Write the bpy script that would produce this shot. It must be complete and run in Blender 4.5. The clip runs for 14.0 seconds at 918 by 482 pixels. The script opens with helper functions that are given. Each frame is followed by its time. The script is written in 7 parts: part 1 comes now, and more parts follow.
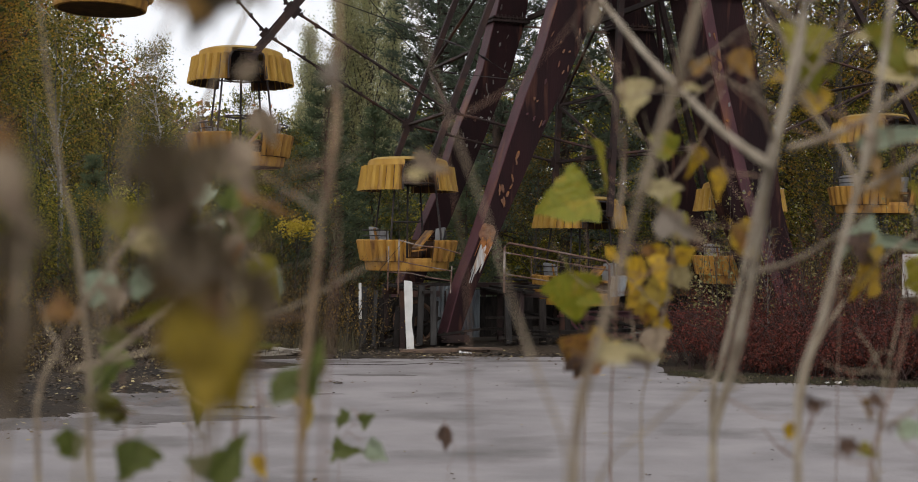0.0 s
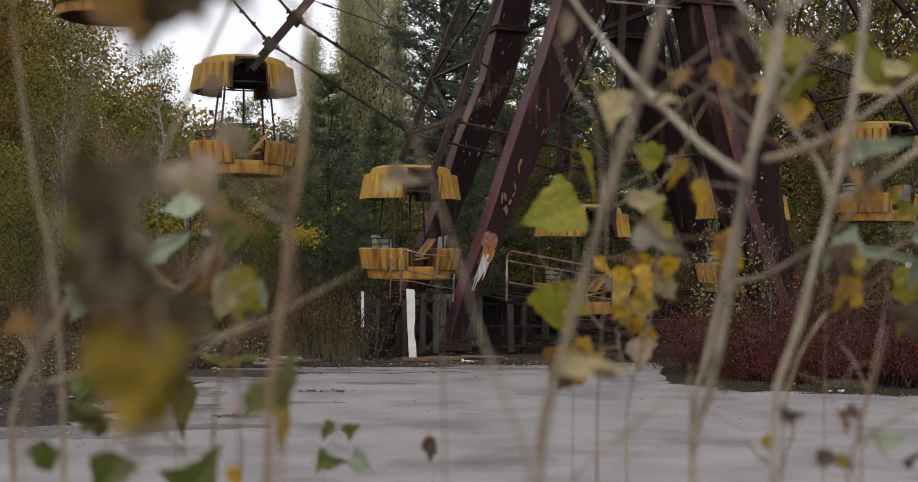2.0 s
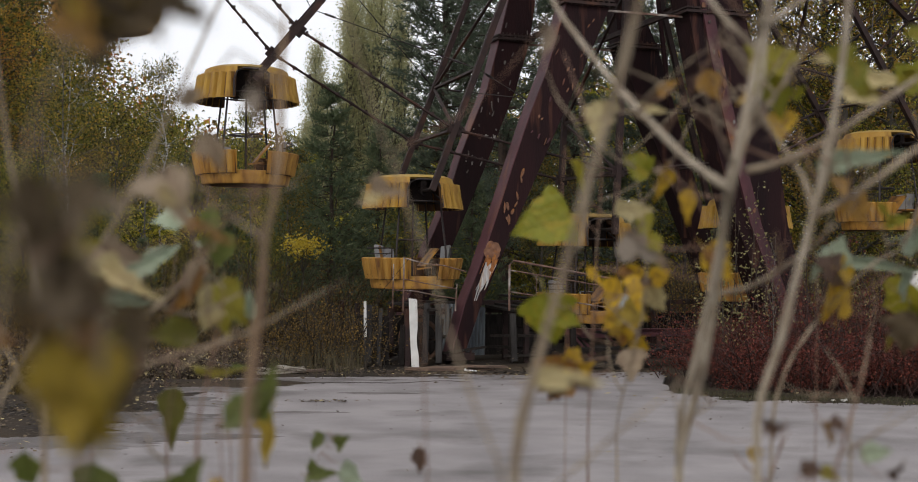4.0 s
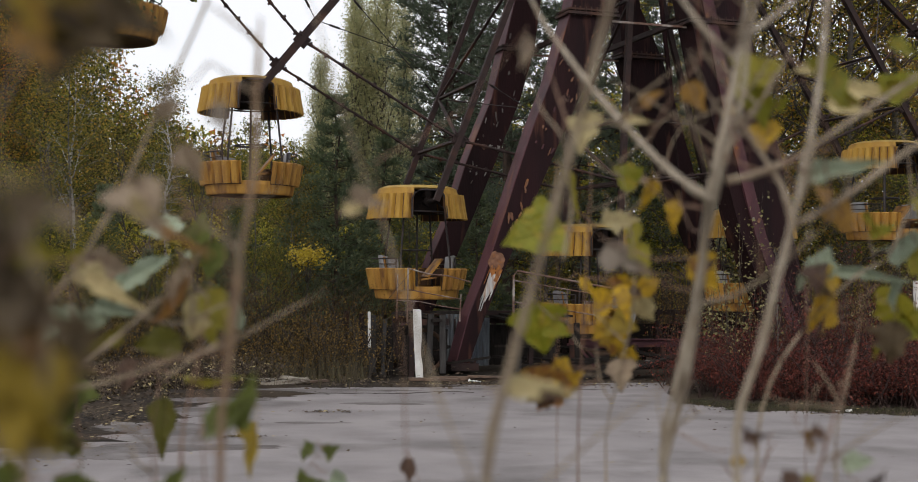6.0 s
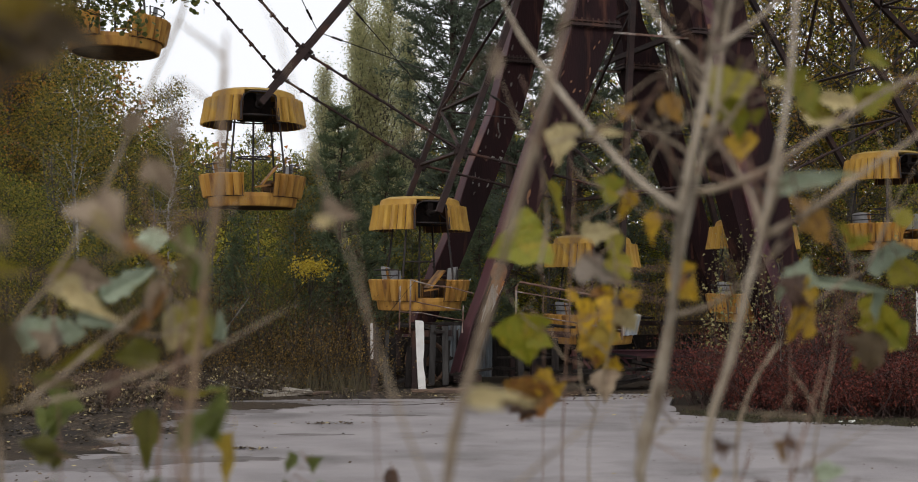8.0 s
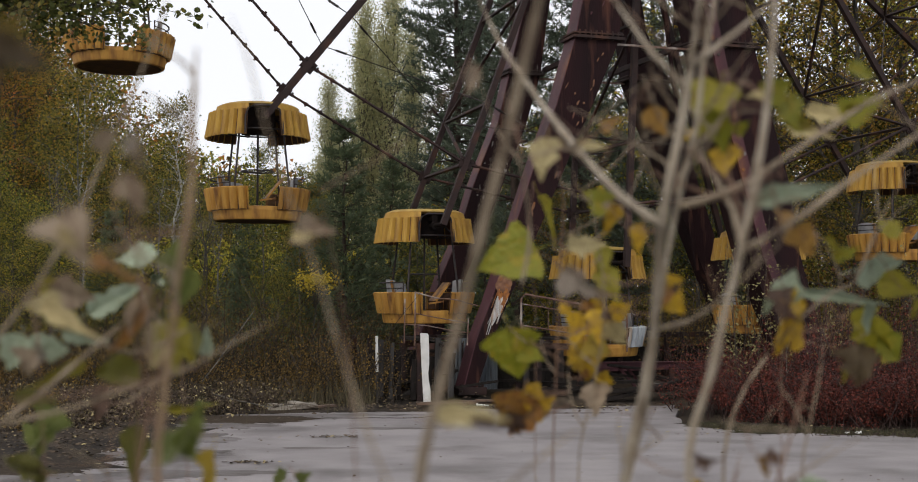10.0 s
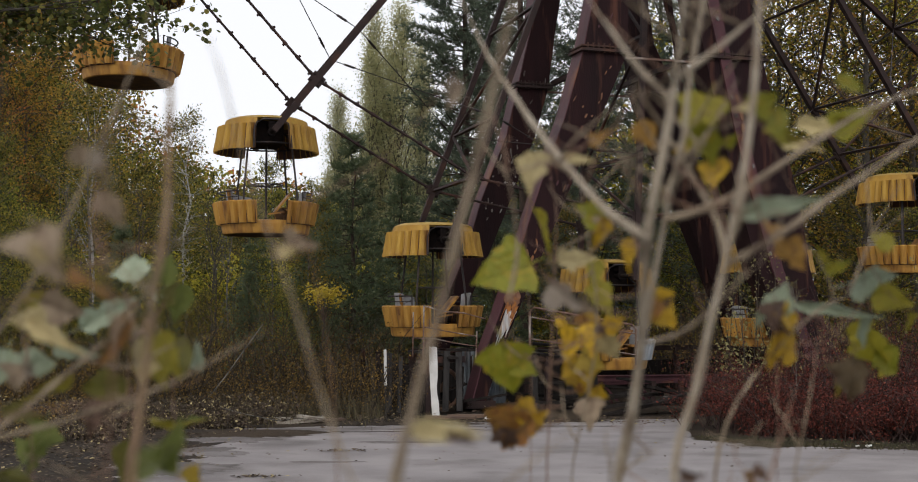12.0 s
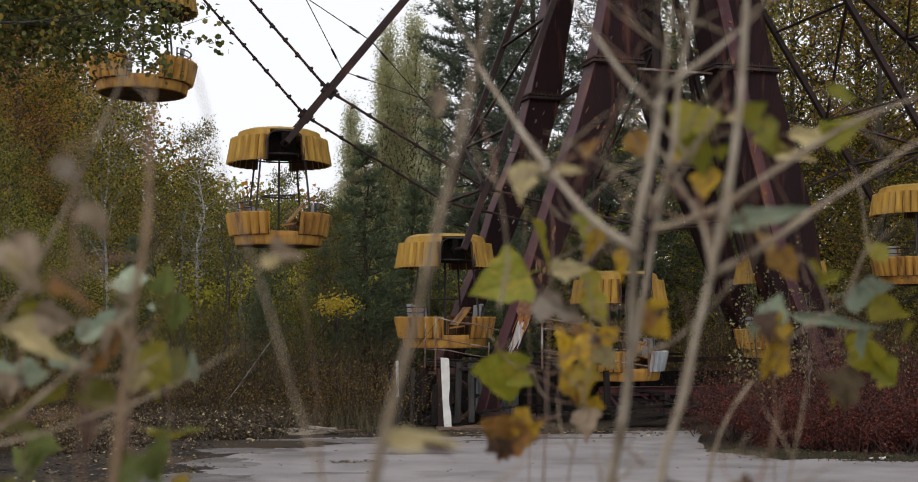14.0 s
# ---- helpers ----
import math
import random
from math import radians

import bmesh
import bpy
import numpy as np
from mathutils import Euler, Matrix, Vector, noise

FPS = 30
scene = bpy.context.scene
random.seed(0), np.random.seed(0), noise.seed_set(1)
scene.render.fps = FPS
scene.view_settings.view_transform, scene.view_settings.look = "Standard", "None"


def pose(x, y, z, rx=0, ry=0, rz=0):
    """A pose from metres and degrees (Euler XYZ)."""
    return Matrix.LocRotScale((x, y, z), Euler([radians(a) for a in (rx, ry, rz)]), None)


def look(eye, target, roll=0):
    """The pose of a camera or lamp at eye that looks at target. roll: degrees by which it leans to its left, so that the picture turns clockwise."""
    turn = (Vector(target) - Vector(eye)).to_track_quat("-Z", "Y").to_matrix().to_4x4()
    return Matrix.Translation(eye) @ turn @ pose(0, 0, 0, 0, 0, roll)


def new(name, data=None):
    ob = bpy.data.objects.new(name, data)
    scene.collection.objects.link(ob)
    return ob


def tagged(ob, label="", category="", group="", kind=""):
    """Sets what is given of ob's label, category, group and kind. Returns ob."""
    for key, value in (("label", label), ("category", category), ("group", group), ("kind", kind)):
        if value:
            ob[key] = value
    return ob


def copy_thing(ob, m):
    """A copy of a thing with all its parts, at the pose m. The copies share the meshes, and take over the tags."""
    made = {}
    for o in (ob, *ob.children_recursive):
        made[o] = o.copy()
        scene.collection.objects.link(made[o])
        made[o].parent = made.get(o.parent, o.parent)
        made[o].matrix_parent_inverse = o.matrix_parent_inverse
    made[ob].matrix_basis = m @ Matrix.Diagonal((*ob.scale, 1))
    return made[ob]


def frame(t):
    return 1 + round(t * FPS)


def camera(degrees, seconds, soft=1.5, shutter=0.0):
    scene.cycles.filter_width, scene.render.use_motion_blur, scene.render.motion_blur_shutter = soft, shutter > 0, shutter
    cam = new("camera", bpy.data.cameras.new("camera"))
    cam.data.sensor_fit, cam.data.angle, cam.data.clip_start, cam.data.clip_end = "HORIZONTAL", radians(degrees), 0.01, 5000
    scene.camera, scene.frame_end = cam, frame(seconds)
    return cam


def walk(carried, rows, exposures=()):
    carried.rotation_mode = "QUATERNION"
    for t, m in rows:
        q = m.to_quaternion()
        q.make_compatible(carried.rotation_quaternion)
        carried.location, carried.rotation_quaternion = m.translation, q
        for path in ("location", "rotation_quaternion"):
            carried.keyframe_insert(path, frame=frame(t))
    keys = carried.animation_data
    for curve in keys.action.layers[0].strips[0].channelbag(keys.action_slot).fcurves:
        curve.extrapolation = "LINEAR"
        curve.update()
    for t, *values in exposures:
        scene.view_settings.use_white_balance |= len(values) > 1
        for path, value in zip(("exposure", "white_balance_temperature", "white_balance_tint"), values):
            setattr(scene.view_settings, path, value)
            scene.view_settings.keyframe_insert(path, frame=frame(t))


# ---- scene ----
cam = camera(42.0, 14.0, soft=1.0)
cam.data.dof.use_dof = True
cam.data.dof.focus_distance = 18.5
cam.data.dof.aperture_fstop = 6.0
# seconds, x, y, z, yaw, pitch, roll
PATH = [
    (0, -0.1460, 0.0131, 1.7523, -2.192, -0.110, 0.619),
    (0.5, -0.1397, 0.0124, 1.7529, -2.153, -0.029, 0.615),
    (1, -0.1339, 0.0118, 1.7536, -2.111, 0.064, 0.585),
    (1.5, -0.1285, 0.0114, 1.7546, -2.051, 0.161, 0.589),
    (2, -0.1236, 0.0113, 1.7556, -2.010, 0.274, 0.584),
    (2.5, -0.1192, 0.0116, 1.7564, -1.975, 0.395, 0.580),
    (3, -0.1151, 0.0119, 1.7573, -1.936, 0.507, 0.538),
    (5.5, -0.0934, 0.0070, 1.7577, -1.656, 1.086, 0.483),
    (6, -0.0880, 0.0050, 1.7575, -1.587, 1.219, 0.456),
    (6.5, -0.0822, 0.0028, 1.7572, -1.533, 1.335, 0.435),
    (7, -0.0759, 0.0006, 1.7572, -1.483, 1.462, 0.424),
    (7.5, -0.0695, -0.0015, 1.7576, -1.458, 1.614, 0.390),
    (8, -0.0631, -0.0032, 1.7580, -1.398, 1.758, 0.330),
    (10.5, -0.0367, 0.0007, 1.7604, -1.023, 2.508, -0.012),
    (11, -0.0316, 0.0012, 1.7606, -0.897, 2.674, -0.035),
    (11.5, -0.0263, 0.0017, 1.7609, -0.775, 2.834, -0.051),
    (12, -0.0212, 0.0020, 1.7610, -0.643, 2.983, -0.052),
    (12.5, -0.0163, 0.0019, 1.7609, -0.489, 3.128, -0.068),
    (13, -0.0112, 0.0014, 1.7606, -0.340, 3.257, -0.070),
    (13.5, -0.0057, 0.0007, 1.7603, -0.163, 3.390, -0.051),
    (14, -0.0000, -0.0000, 1.7600, -0.000, 3.518, -0.021),
]
walk(cam, [(t, pose(x, y, z, 90 + p, -r, yw)) for t, x, y, z, yw, p, r in PATH],
     exposures=[(0.0, -0.12, 6750, 14), (14.0, -0.12, 6750, 14)])

# ---- sky and light: bright overcast ----
world = bpy.data.worlds.new("overcast_sky")
scene.world = world
world.use_nodes = True
wn, wl = world.node_tree.nodes, world.node_tree.links
wn.clear()
sky = wn.new("ShaderNodeTexSky")
sky.sky_type, sky.sun_disc = "NISHITA", False
sky.sun_elevation, sky.sun_rotation = radians(38), radians(205)
sky.air_density, sky.dust_density, sky.ozone_density = 1.0, 4.0, 1.0
sky_gain = wn.new("ShaderNodeMixRGB")
sky_gain.blend_type, sky_gain.inputs[0].default_value = "MULTIPLY", 1.0
sky_gain.inputs[2].default_value = (0.10, 0.10, 0.10, 1)
cloud = wn.new("ShaderNodeMixRGB")
cloud.inputs[0].default_value = 0.85
cloud.inputs[2].default_value = (0.92, 0.97, 1.02, 1)
bg = wn.new("ShaderNodeBackground")
bg.inputs[1].default_value = 1.25
wout = wn.new("ShaderNodeOutputWorld")
wl.new(sky.outputs[0], sky_gain.inputs[1])
wl.new(sky_gain.outputs[0], cloud.inputs[1])
wl.new(cloud.outputs[0], bg.inputs[0])
wl.new(bg.outputs[0], wout.inputs[0])
sun = new("sun", bpy.data.lights.new("sun", "SUN"))
sun.data.energy, sun.data.angle, sun.data.color = 0.85, radians(25), (1.0, 0.96, 0.9)
sun.matrix_world = look((-12, -30, 26), (0, 0, 0))


# ---- mesh building ----
class Build:
    """Gathers vertices and faces of one mesh."""

    def __init__(self):
        self.v, self.f = [], []

    def add(self, vs, fs):
        n = len(self.v)
        self.v += [tuple(p) for p in vs]
        self.f += [tuple(n + i for i in q) for q in fs]

    def box(self, c, s, m=None):
        x, y, z = s[0] / 2, s[1] / 2, s[2] / 2
        vs = [Vector((i * x, j * y, k * z)) for i in (-1, 1) for j in (-1, 1) for k in (-1, 1)]
        vs = [(m @ p if m else p) + Vector(c) for p in vs]
        self.add(vs, [(0, 1, 3, 2), (4, 6, 7, 5), (0, 4, 5, 1), (2, 3, 7, 6), (0, 2, 6, 4), (1, 5, 7, 3)])

    def beam(self, a, b, w, h, side=(0, 1, 0), w2=None, h2=None):
        """A box-section bar from a to b; h is measured along side, w across it."""
        a, b = Vector(a), Vector(b)
        d = (b - a).normalized()
        s = Vector(side)
        s = (s - d * s.dot(d)).normalized()
        u = d.cross(s)
        vs = []
        for p, ww, hh in ((a, w, h), (b, w2 or w, h2 or h)):
            vs += [p + u * ww / 2 * i + s * hh / 2 * j for i, j in ((-1, -1), (1, -1), (1, 1), (-1, 1))]
        self.add(vs, [(3, 2, 1, 0), (4, 5, 6, 7)] + [(i, (i + 1) % 4, (i + 1) % 4 + 4, i + 4) for i in range(4)])

    def tube(self, pts, radii, n=6, cap=True):
        pts = [Vector(p) for p in pts]
        if not isinstance(radii, (list, tuple)):
            radii = [radii] * len(pts)
        base = len(self.v)
        ref = Vector((0.31, 0.2, 0.93)).normalized()
        for i, p in enumerate(pts):
            d = (pts[min(i + 1, len(pts) - 1)] - pts[max(i - 1, 0)]).normalized()
            r = ref if abs(d.dot(ref)) < 0.9 else Vector((1, 0, 0))
            s = (r - d * r.dot(d)).normalized()
            u = d.cross(s)
            for k in range(n):
                a = 2 * math.pi * k / n
                self.v.append(tuple(p + (s * math.cos(a) + u * math.sin(a)) * radii[i]))
        for i in range(len(pts) - 1):
            for k in range(n):
                k2 = (k + 1) % n
                self.f.append((base + i * n + k, base + i * n + k2, base + i * n + n + k2, base + i * n + n + k))
        if cap:
            self.f.append(tuple(base + k for k in reversed(range(n))))
            self.f.append(tuple(base + (len(pts) - 1) * n + k for k in range(n)))

    def mesh(self, name, material, smooth=False):
        me = bpy.data.meshes.new(name)
        me.from_pydata(self.v, [], self.f)
        me.materials.append(material)
        if smooth:
            me.shade_smooth()
        me.update()
        return me


def soup(name, verts, per, material):
    """A mesh of many separate faces with per corners each, from an array of corners."""
    me = bpy.data.meshes.new(name)
    nv = len(verts)
    nf = nv // per
    me.vertices.add(nv)
    me.loops.add(nv)
    me.polygons.add(nf)
    me.vertices.foreach_set("co", np.asarray(verts, dtype=np.float32).ravel())
    me.loops.foreach_set("vertex_index", np.arange(nv, dtype=np.int32))
    me.polygons.foreach_set("loop_start", np.arange(0, nv, per, dtype=np.int32))
    me.materials.append(material)
    me.update(calc_edges=True)
    return me


def part(name, b, material, parent, label="", smooth=False, m=None):
    """Links a Build or a mesh as one mesh object under a thing or a part."""
    me = b.mesh(name, material, smooth) if isinstance(b, Build) else b
    ob = new(name, me)
    ob.parent = parent
    if m is not None:
        ob.matrix_basis = m
    if label:
        tagged(ob, label)
    return ob


def thing(name, m, label, category, group="", kind=""):
    ob = new(name)
    ob.empty_display_size = 0.2
    ob.matrix_basis = m
    return tagged(ob, label, category, group, kind)


# ---- materials ----
def material(name, color, color2=None, scale=6.0, rough=0.7, metal=0.0, bump=0.2, bump_scale=40.0, stain=None,
             stain_scale=1.5, stain_amount=0.5, detail=6.0, island=None, object_random=0.0, hue_random=0.0, translucent=0.0, spec=0.5, stretch=None):
    ma = bpy.data.materials.new(name)
    ma.use_nodes = True
    n, l = ma.node_tree.nodes, ma.node_tree.links
    p = n["Principled BSDF"]
    p.inputs["Roughness"].default_value, p.inputs["Metallic"].default_value = rough, metal
    p.inputs["Specular IOR Level"].default_value = spec
    co = n.new("ShaderNodeTexCoord")
    src = co.outputs["Object"]
    if stretch:
        mp = n.new("ShaderNodeMapping")
        mp.inputs["Scale"].default_value = stretch
        l.new(src, mp.inputs[0])
        src = mp.outputs[0]

    def noise_tex(s, d=detail):
        t = n.new("ShaderNodeTexNoise")
        t.inputs["Scale"].default_value, t.inputs["Detail"].default_value = s, d
        l.new(src, t.inputs["Vector"])
        return t.outputs["Fac"]

    def ramp(fac, a, b, lo, hi):
        r = n.new("ShaderNodeValToRGB")
        r.color_ramp.elements[0].position, r.color_ramp.elements[1].position = lo, hi
        r.color_ramp.elements[0].color, r.color_ramp.elements[1].color = (*a, 1), (*b, 1)
        l.new(fac, r.inputs[0])
        return r.outputs[0]

    if island:
        geo = n.new("ShaderNodeNewGeometry")
        r = n.new("ShaderNodeValToRGB")
        els = r.color_ramp.elements
        while len(els) < len(island):
            els.new(0.5)
        for i, (pos, c) in enumerate(island):
            els[i].position, els[i].color = pos, (*c, 1)
        l.new(geo.outputs["Random Per Island"], r.inputs[0])
        out = r.outputs[0]
    else:
        out = ramp(noise_tex(scale), color, color2 or tuple(c * 0.7 for c in color), 0.35, 0.65)
    if stain:
        mix = n.new("ShaderNodeMixRGB")
        f = ramp(noise_tex(stain_scale, 8.0), (0, 0, 0), (1, 1, 1), 1 - stain_amount - 0.08, 1 - stain_amount + 0.1)
        l.new(f, mix.inputs[0])
        l.new(out, mix.inputs[1])
        mix.inputs[2].default_value = (*stain, 1)
        out = mix.outputs[0]
    if object_random:
        oi = n.new("ShaderNodeObjectInfo")
        hsv = n.new("ShaderNodeHueSaturation")
        mr = n.new("ShaderNodeMapRange")
        mr.inputs[3].default_value, mr.inputs[4].default_value = 1 - object_random, 1 + object_random
        l.new(oi.outputs["Random"], mr.inputs[0])
        l.new(mr.outputs[0], hsv.inputs["Value"])
        if hue_random:
            spread, turn = n.new("ShaderNodeMath"), n.new("ShaderNodeMapRange")
            spread.operation = "PINGPONG"
            spread.inputs[1].default_value = 0.13
            l.new(oi.outputs["Random"], spread.inputs[0])
            turn.inputs[2].default_value = 0.13
            turn.inputs[3].default_value, turn.inputs[4].default_value = 0.5 - hue_random * 0.45, 0.5 + hue_random
            l.new(spread.outputs[0], turn.inputs[0])
            l.new(turn.outputs[0], hsv.inputs["Hue"])
        l.new(out, hsv.inputs["Color"])
        out = hsv.outputs[0]
    l.new(out, p.inputs["Base Color"])
    if bump:
        bp = n.new("ShaderNodeBump")
        bp.inputs["Strength"].default_value = bump
        bp.inputs["Distance"].default_value = 0.02
        l.new(noise_tex(bump_scale), bp.inputs["Height"])
        l.new(bp.outputs[0], p.inputs["Normal"])
    if translucent:
        tr = n.new("ShaderNodeBsdfTranslucent")
        l.new(out, tr.inputs[0])
        ms = n.new("ShaderNodeMixShader")
        ms.inputs[0].default_value = translucent
        l.new(p.outputs[0], ms.inputs[1])
        l.new(tr.outputs[0], ms.inputs[2])
        l.new(ms.outputs[0], n["Material Output"].inputs[0])
    return ma


YELLOW = material("weathered_yellow_paint", (0.46, 0.28, 0.05), (0.37, 0.21, 0.04), 5, 0.6, spec=0.3, stain=(0.15, 0.06, 0.022),
                  stain_scale=3.4, stain_amount=0.39, bump=0.15, object_random=0.12, stretch=(1, 1, 0.35))
ORANGE = material("orange_streaked_paint", (0.47, 0.26, 0.055), (0.37, 0.185, 0.04), 7, 0.6, spec=0.3, stain=(0.13, 0.055, 0.022),
                  stain_scale=5.0, stain_amount=0.42, bump=0.2, object_random=0.15, stretch=(1, 1, 0.22))
YELLOW_PALE = material("faded_yellow_paint", (0.44, 0.30, 0.075), (0.36, 0.23, 0.05), 5, 0.65, spec=0.3, stain=(0.2, 0.09, 0.03),
                       stain_scale=2.5, stain_amount=0.35, bump=0.15, object_random=0.1)
TUB_BLEACHED = material("bleached_bluish_paint", (0.5, 0.54, 0.56), (0.34, 0.38, 0.42), 9, 0.6, stain=(0.4, 0.22, 0.05), stain_scale=4.0, stain_amount=0.4, stretch=(1, 1, 0.3))
SEAT_OCHRE = material("ochre_plywood", (0.42, 0.2, 0.03), (0.3, 0.14, 0.025), 8, 0.6, stain=(0.12, 0.05, 0.02), stain_scale=4)
SEAT_WHITE = material("faded_white_plastic", (0.42, 0.43, 0.45), (0.3, 0.31, 0.33), 6, 0.5, stain=(0.2, 0.17, 0.13), stain_amount=0.38)
# rust brown; on the linings it paints the shade inside canopy and tub
RUST_AND_SHADE = material("rust_and_inner_shade", (0.12, 0.06, 0.03), (0.06, 0.035, 0.025), 7, 0.85, stain=(0.25, 0.14, 0.04), stain_amount=0.3)
BLACK_PIPE = material("blackened_steel_pipe", (0.025, 0.025, 0.03), (0.05, 0.035, 0.03), 12, 0.55, metal=0.4)
# near-black for the axle set, painting the shade inside the canopy opening
OPENING_BLACK = material("shade_black_steel", (0.012, 0.01, 0.01), (0.02, 0.014, 0.012), 9, 0.9, spec=0.1)
SPOKE_STEEL = material("rusted_brown_steel", (0.034, 0.019, 0.017), (0.021, 0.013, 0.0125), 6, 0.75, spec=0.3, stain=(0.1, 0.042, 0.025), stain_amount=0.37)
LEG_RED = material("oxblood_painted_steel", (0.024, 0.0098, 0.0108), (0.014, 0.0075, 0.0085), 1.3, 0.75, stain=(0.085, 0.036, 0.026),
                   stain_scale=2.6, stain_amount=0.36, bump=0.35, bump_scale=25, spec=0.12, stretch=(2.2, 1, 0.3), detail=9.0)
# lighter red than LEG_RED for lit leg faces; also flecks and deck steel
LEG_LIT = material("lit_leg_and_deck_red", (0.095, 0.035, 0.042), (0.05, 0.02, 0.025), 3, 0.6, spec=0.3, stretch=(1, 1, 0.4), stain=(0.22, 0.09, 0.05), stain_amount=0.35)
BARE_RUST = material("bare_orange_rust", (0.24, 0.12, 0.07), (0.13, 0.06, 0.035), 14, 0.9, stain=(0.28, 0.11, 0.03), stain_scale=8, stain_amount=0.4)
ORANGE_RUST = material("fresh_orange_rust", (0.4, 0.15, 0.03), (0.22, 0.085, 0.03), 16, 0.9, stain=(0.1, 0.045, 0.025), stain_scale=9, stain_amount=0.38)
WHITE_PAINT = material("peeling_white_paint", (0.7, 0.7, 0.68), (0.55, 0.55, 0.53), 5, 0.6, stain=(0.25, 0.2, 0.15), stain_amount=0.3)
WHITE_STREAK = material("rust_streaked_white_paint", (0.62, 0.62, 0.61), (0.38, 0.38, 0.38), 9, 0.6, stain=(0.3, 0.15, 0.06), stain_scale=7, stain_amount=0.42, stretch=(2.2, 1, 0.25))
TIE_WHITE = material("flaking_pale_steel", (0.24, 0.23, 0.22), (0.04, 0.025, 0.022), 3, 0.7)
RAIL_RUST = material("rusty_flaking_pipe", (0.17, 0.1, 0.075), (0.1, 0.05, 0.035), 9, 0.8, stain=(0.36, 0.33, 0.3), stain_scale=4, stain_amount=0.4)
# near-black board; backing sheets use it as shade under the deck
GREY_BOARD = material("rotten_board_and_deck_shade", (0.026, 0.022, 0.02), (0.014, 0.012, 0.011), 4, 0.9, spec=0.1, stretch=(6, 6, 1), object_random=0.3)
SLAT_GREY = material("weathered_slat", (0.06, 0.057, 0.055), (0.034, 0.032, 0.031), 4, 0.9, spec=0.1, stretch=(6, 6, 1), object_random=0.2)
BLUE_SHEET = material("faded_blue_sheet", (0.15, 0.175, 0.19), (0.08, 0.095, 0.11), 5, 0.6, stain=(0.05, 0.032, 0.024), stain_scale=7.0, stain_amount=0.45, stretch=(1, 1, 0.25))
PAVING = material("worn_asphalt", (0.28, 0.258, 0.257), (0.2, 0.184, 0.184), 1.3, 0.85, stain=(0.115, 0.104, 0.1),
                  stain_scale=0.8, stain_amount=0.395, bump=0.5, bump_scale=30, detail=14.0, stretch=(0.8, 1, 1))
SOIL = material("leaf_strewn_soil", (0.03, 0.023, 0.017), (0.018, 0.015, 0.012), 3, 0.95, spec=0.2, stain=(0.045, 0.032, 0.02), stain_scale=0.6, bump=0.8, bump_scale=12)
BARK_GREY = material("grey_bark", (0.09, 0.08, 0.065), (0.05, 0.045, 0.038), 8, 0.9, stretch=(3, 3, 1), bump=0.6)
BARK_BIRCH = material("white_birch_bark", (0.5, 0.5, 0.47), (0.36, 0.35, 0.33), 6, 0.8, stain=(0.05, 0.045, 0.04), stain_scale=2.2, stain_amount=0.4, stretch=(1, 1, 2.5))
BARK_PALE = material("pale_grey_birch_bark", (0.2, 0.19, 0.17), (0.12, 0.115, 0.1), 6, 0.85, stain=(0.04, 0.036, 0.03), stain_scale=2.2, stain_amount=0.42, stretch=(1, 1, 2.5))
BARK_BRUSH = material("dry_brush_stems", (0.06, 0.045, 0.029), (0.034, 0.026, 0.018), 3, 0.85)
BARK_BARBERRY = material("barberry_stems", (0.045, 0.02, 0.015), (0.024, 0.012, 0.01), 3, 0.85)
BARK_PINE = material("pine_bark", (0.07, 0.045, 0.032), (0.04, 0.03, 0.025), 8, 0.95, stretch=(3, 3, 1), bump=0.8)
LEAF_GREEN = material("autumn_green_leaves", (0, 0, 0), island=[(0, (0.024, 0.028, 0.009)), (0.4, (0.125, 0.13, 0.03)), (0.8, (0.27, 0.225, 0.045)), (1, (0.48, 0.31, 0.046))],
                      rough=0.5, spec=0.25, bump=0, translucent=0.5, object_random=0.25, hue_random=0.035)
LEAF_GOLD = material("autumn_gold_leaves", (0, 0, 0), island=[(0, (0.03, 0.028, 0.009)), (0.4, (0.17, 0.135, 0.03)), (0.75, (0.4, 0.25, 0.047)), (1, (0.5, 0.24, 0.04))],
                     rough=0.5, spec=0.25, bump=0, translucent=0.5, object_random=0.28, hue_random=0.07)
# olive paled in the colour itself to stand in for distance haze
LEAF_POPLAR = material("hazed_poplar_leaves", (0, 0, 0), island=[(0, (0.36, 0.38, 0.2)), (0.5, (0.46, 0.46, 0.26)), (1, (0.56, 0.52, 0.28))], rough=0.5, bump=0, translucent=0.6)
NEEDLES = material("pine_needles", (0, 0, 0), island=[(0, (0.07, 0.1, 0.07)), (0.6, (0.12, 0.155, 0.105)), (1, (0.17, 0.19, 0.125))], rough=0.6, bump=0, translucent=0.4)
NEEDLES_YOUNG = material("young_pine_needles", (0, 0, 0), island=[(0, (0.07, 0.1, 0.055)), (0.6, (0.12, 0.16, 0.08)), (1, (0.18, 0.2, 0.095))], rough=0.6, bump=0, translucent=0.25)
LEAF_RED = material("barberry_red_leaves", (0, 0, 0), island=[(0, (0.03, 0.012, 0.01)), (0.5, (0.1, 0.027, 0.02)), (0.85, (0.18, 0.046, 0.034)), (0.95, (0.23, 0.075, 0.05)), (1, (0.05, 0.04, 0.018))], rough=0.6, spec=0.15, bump=0, translucent=0.2)
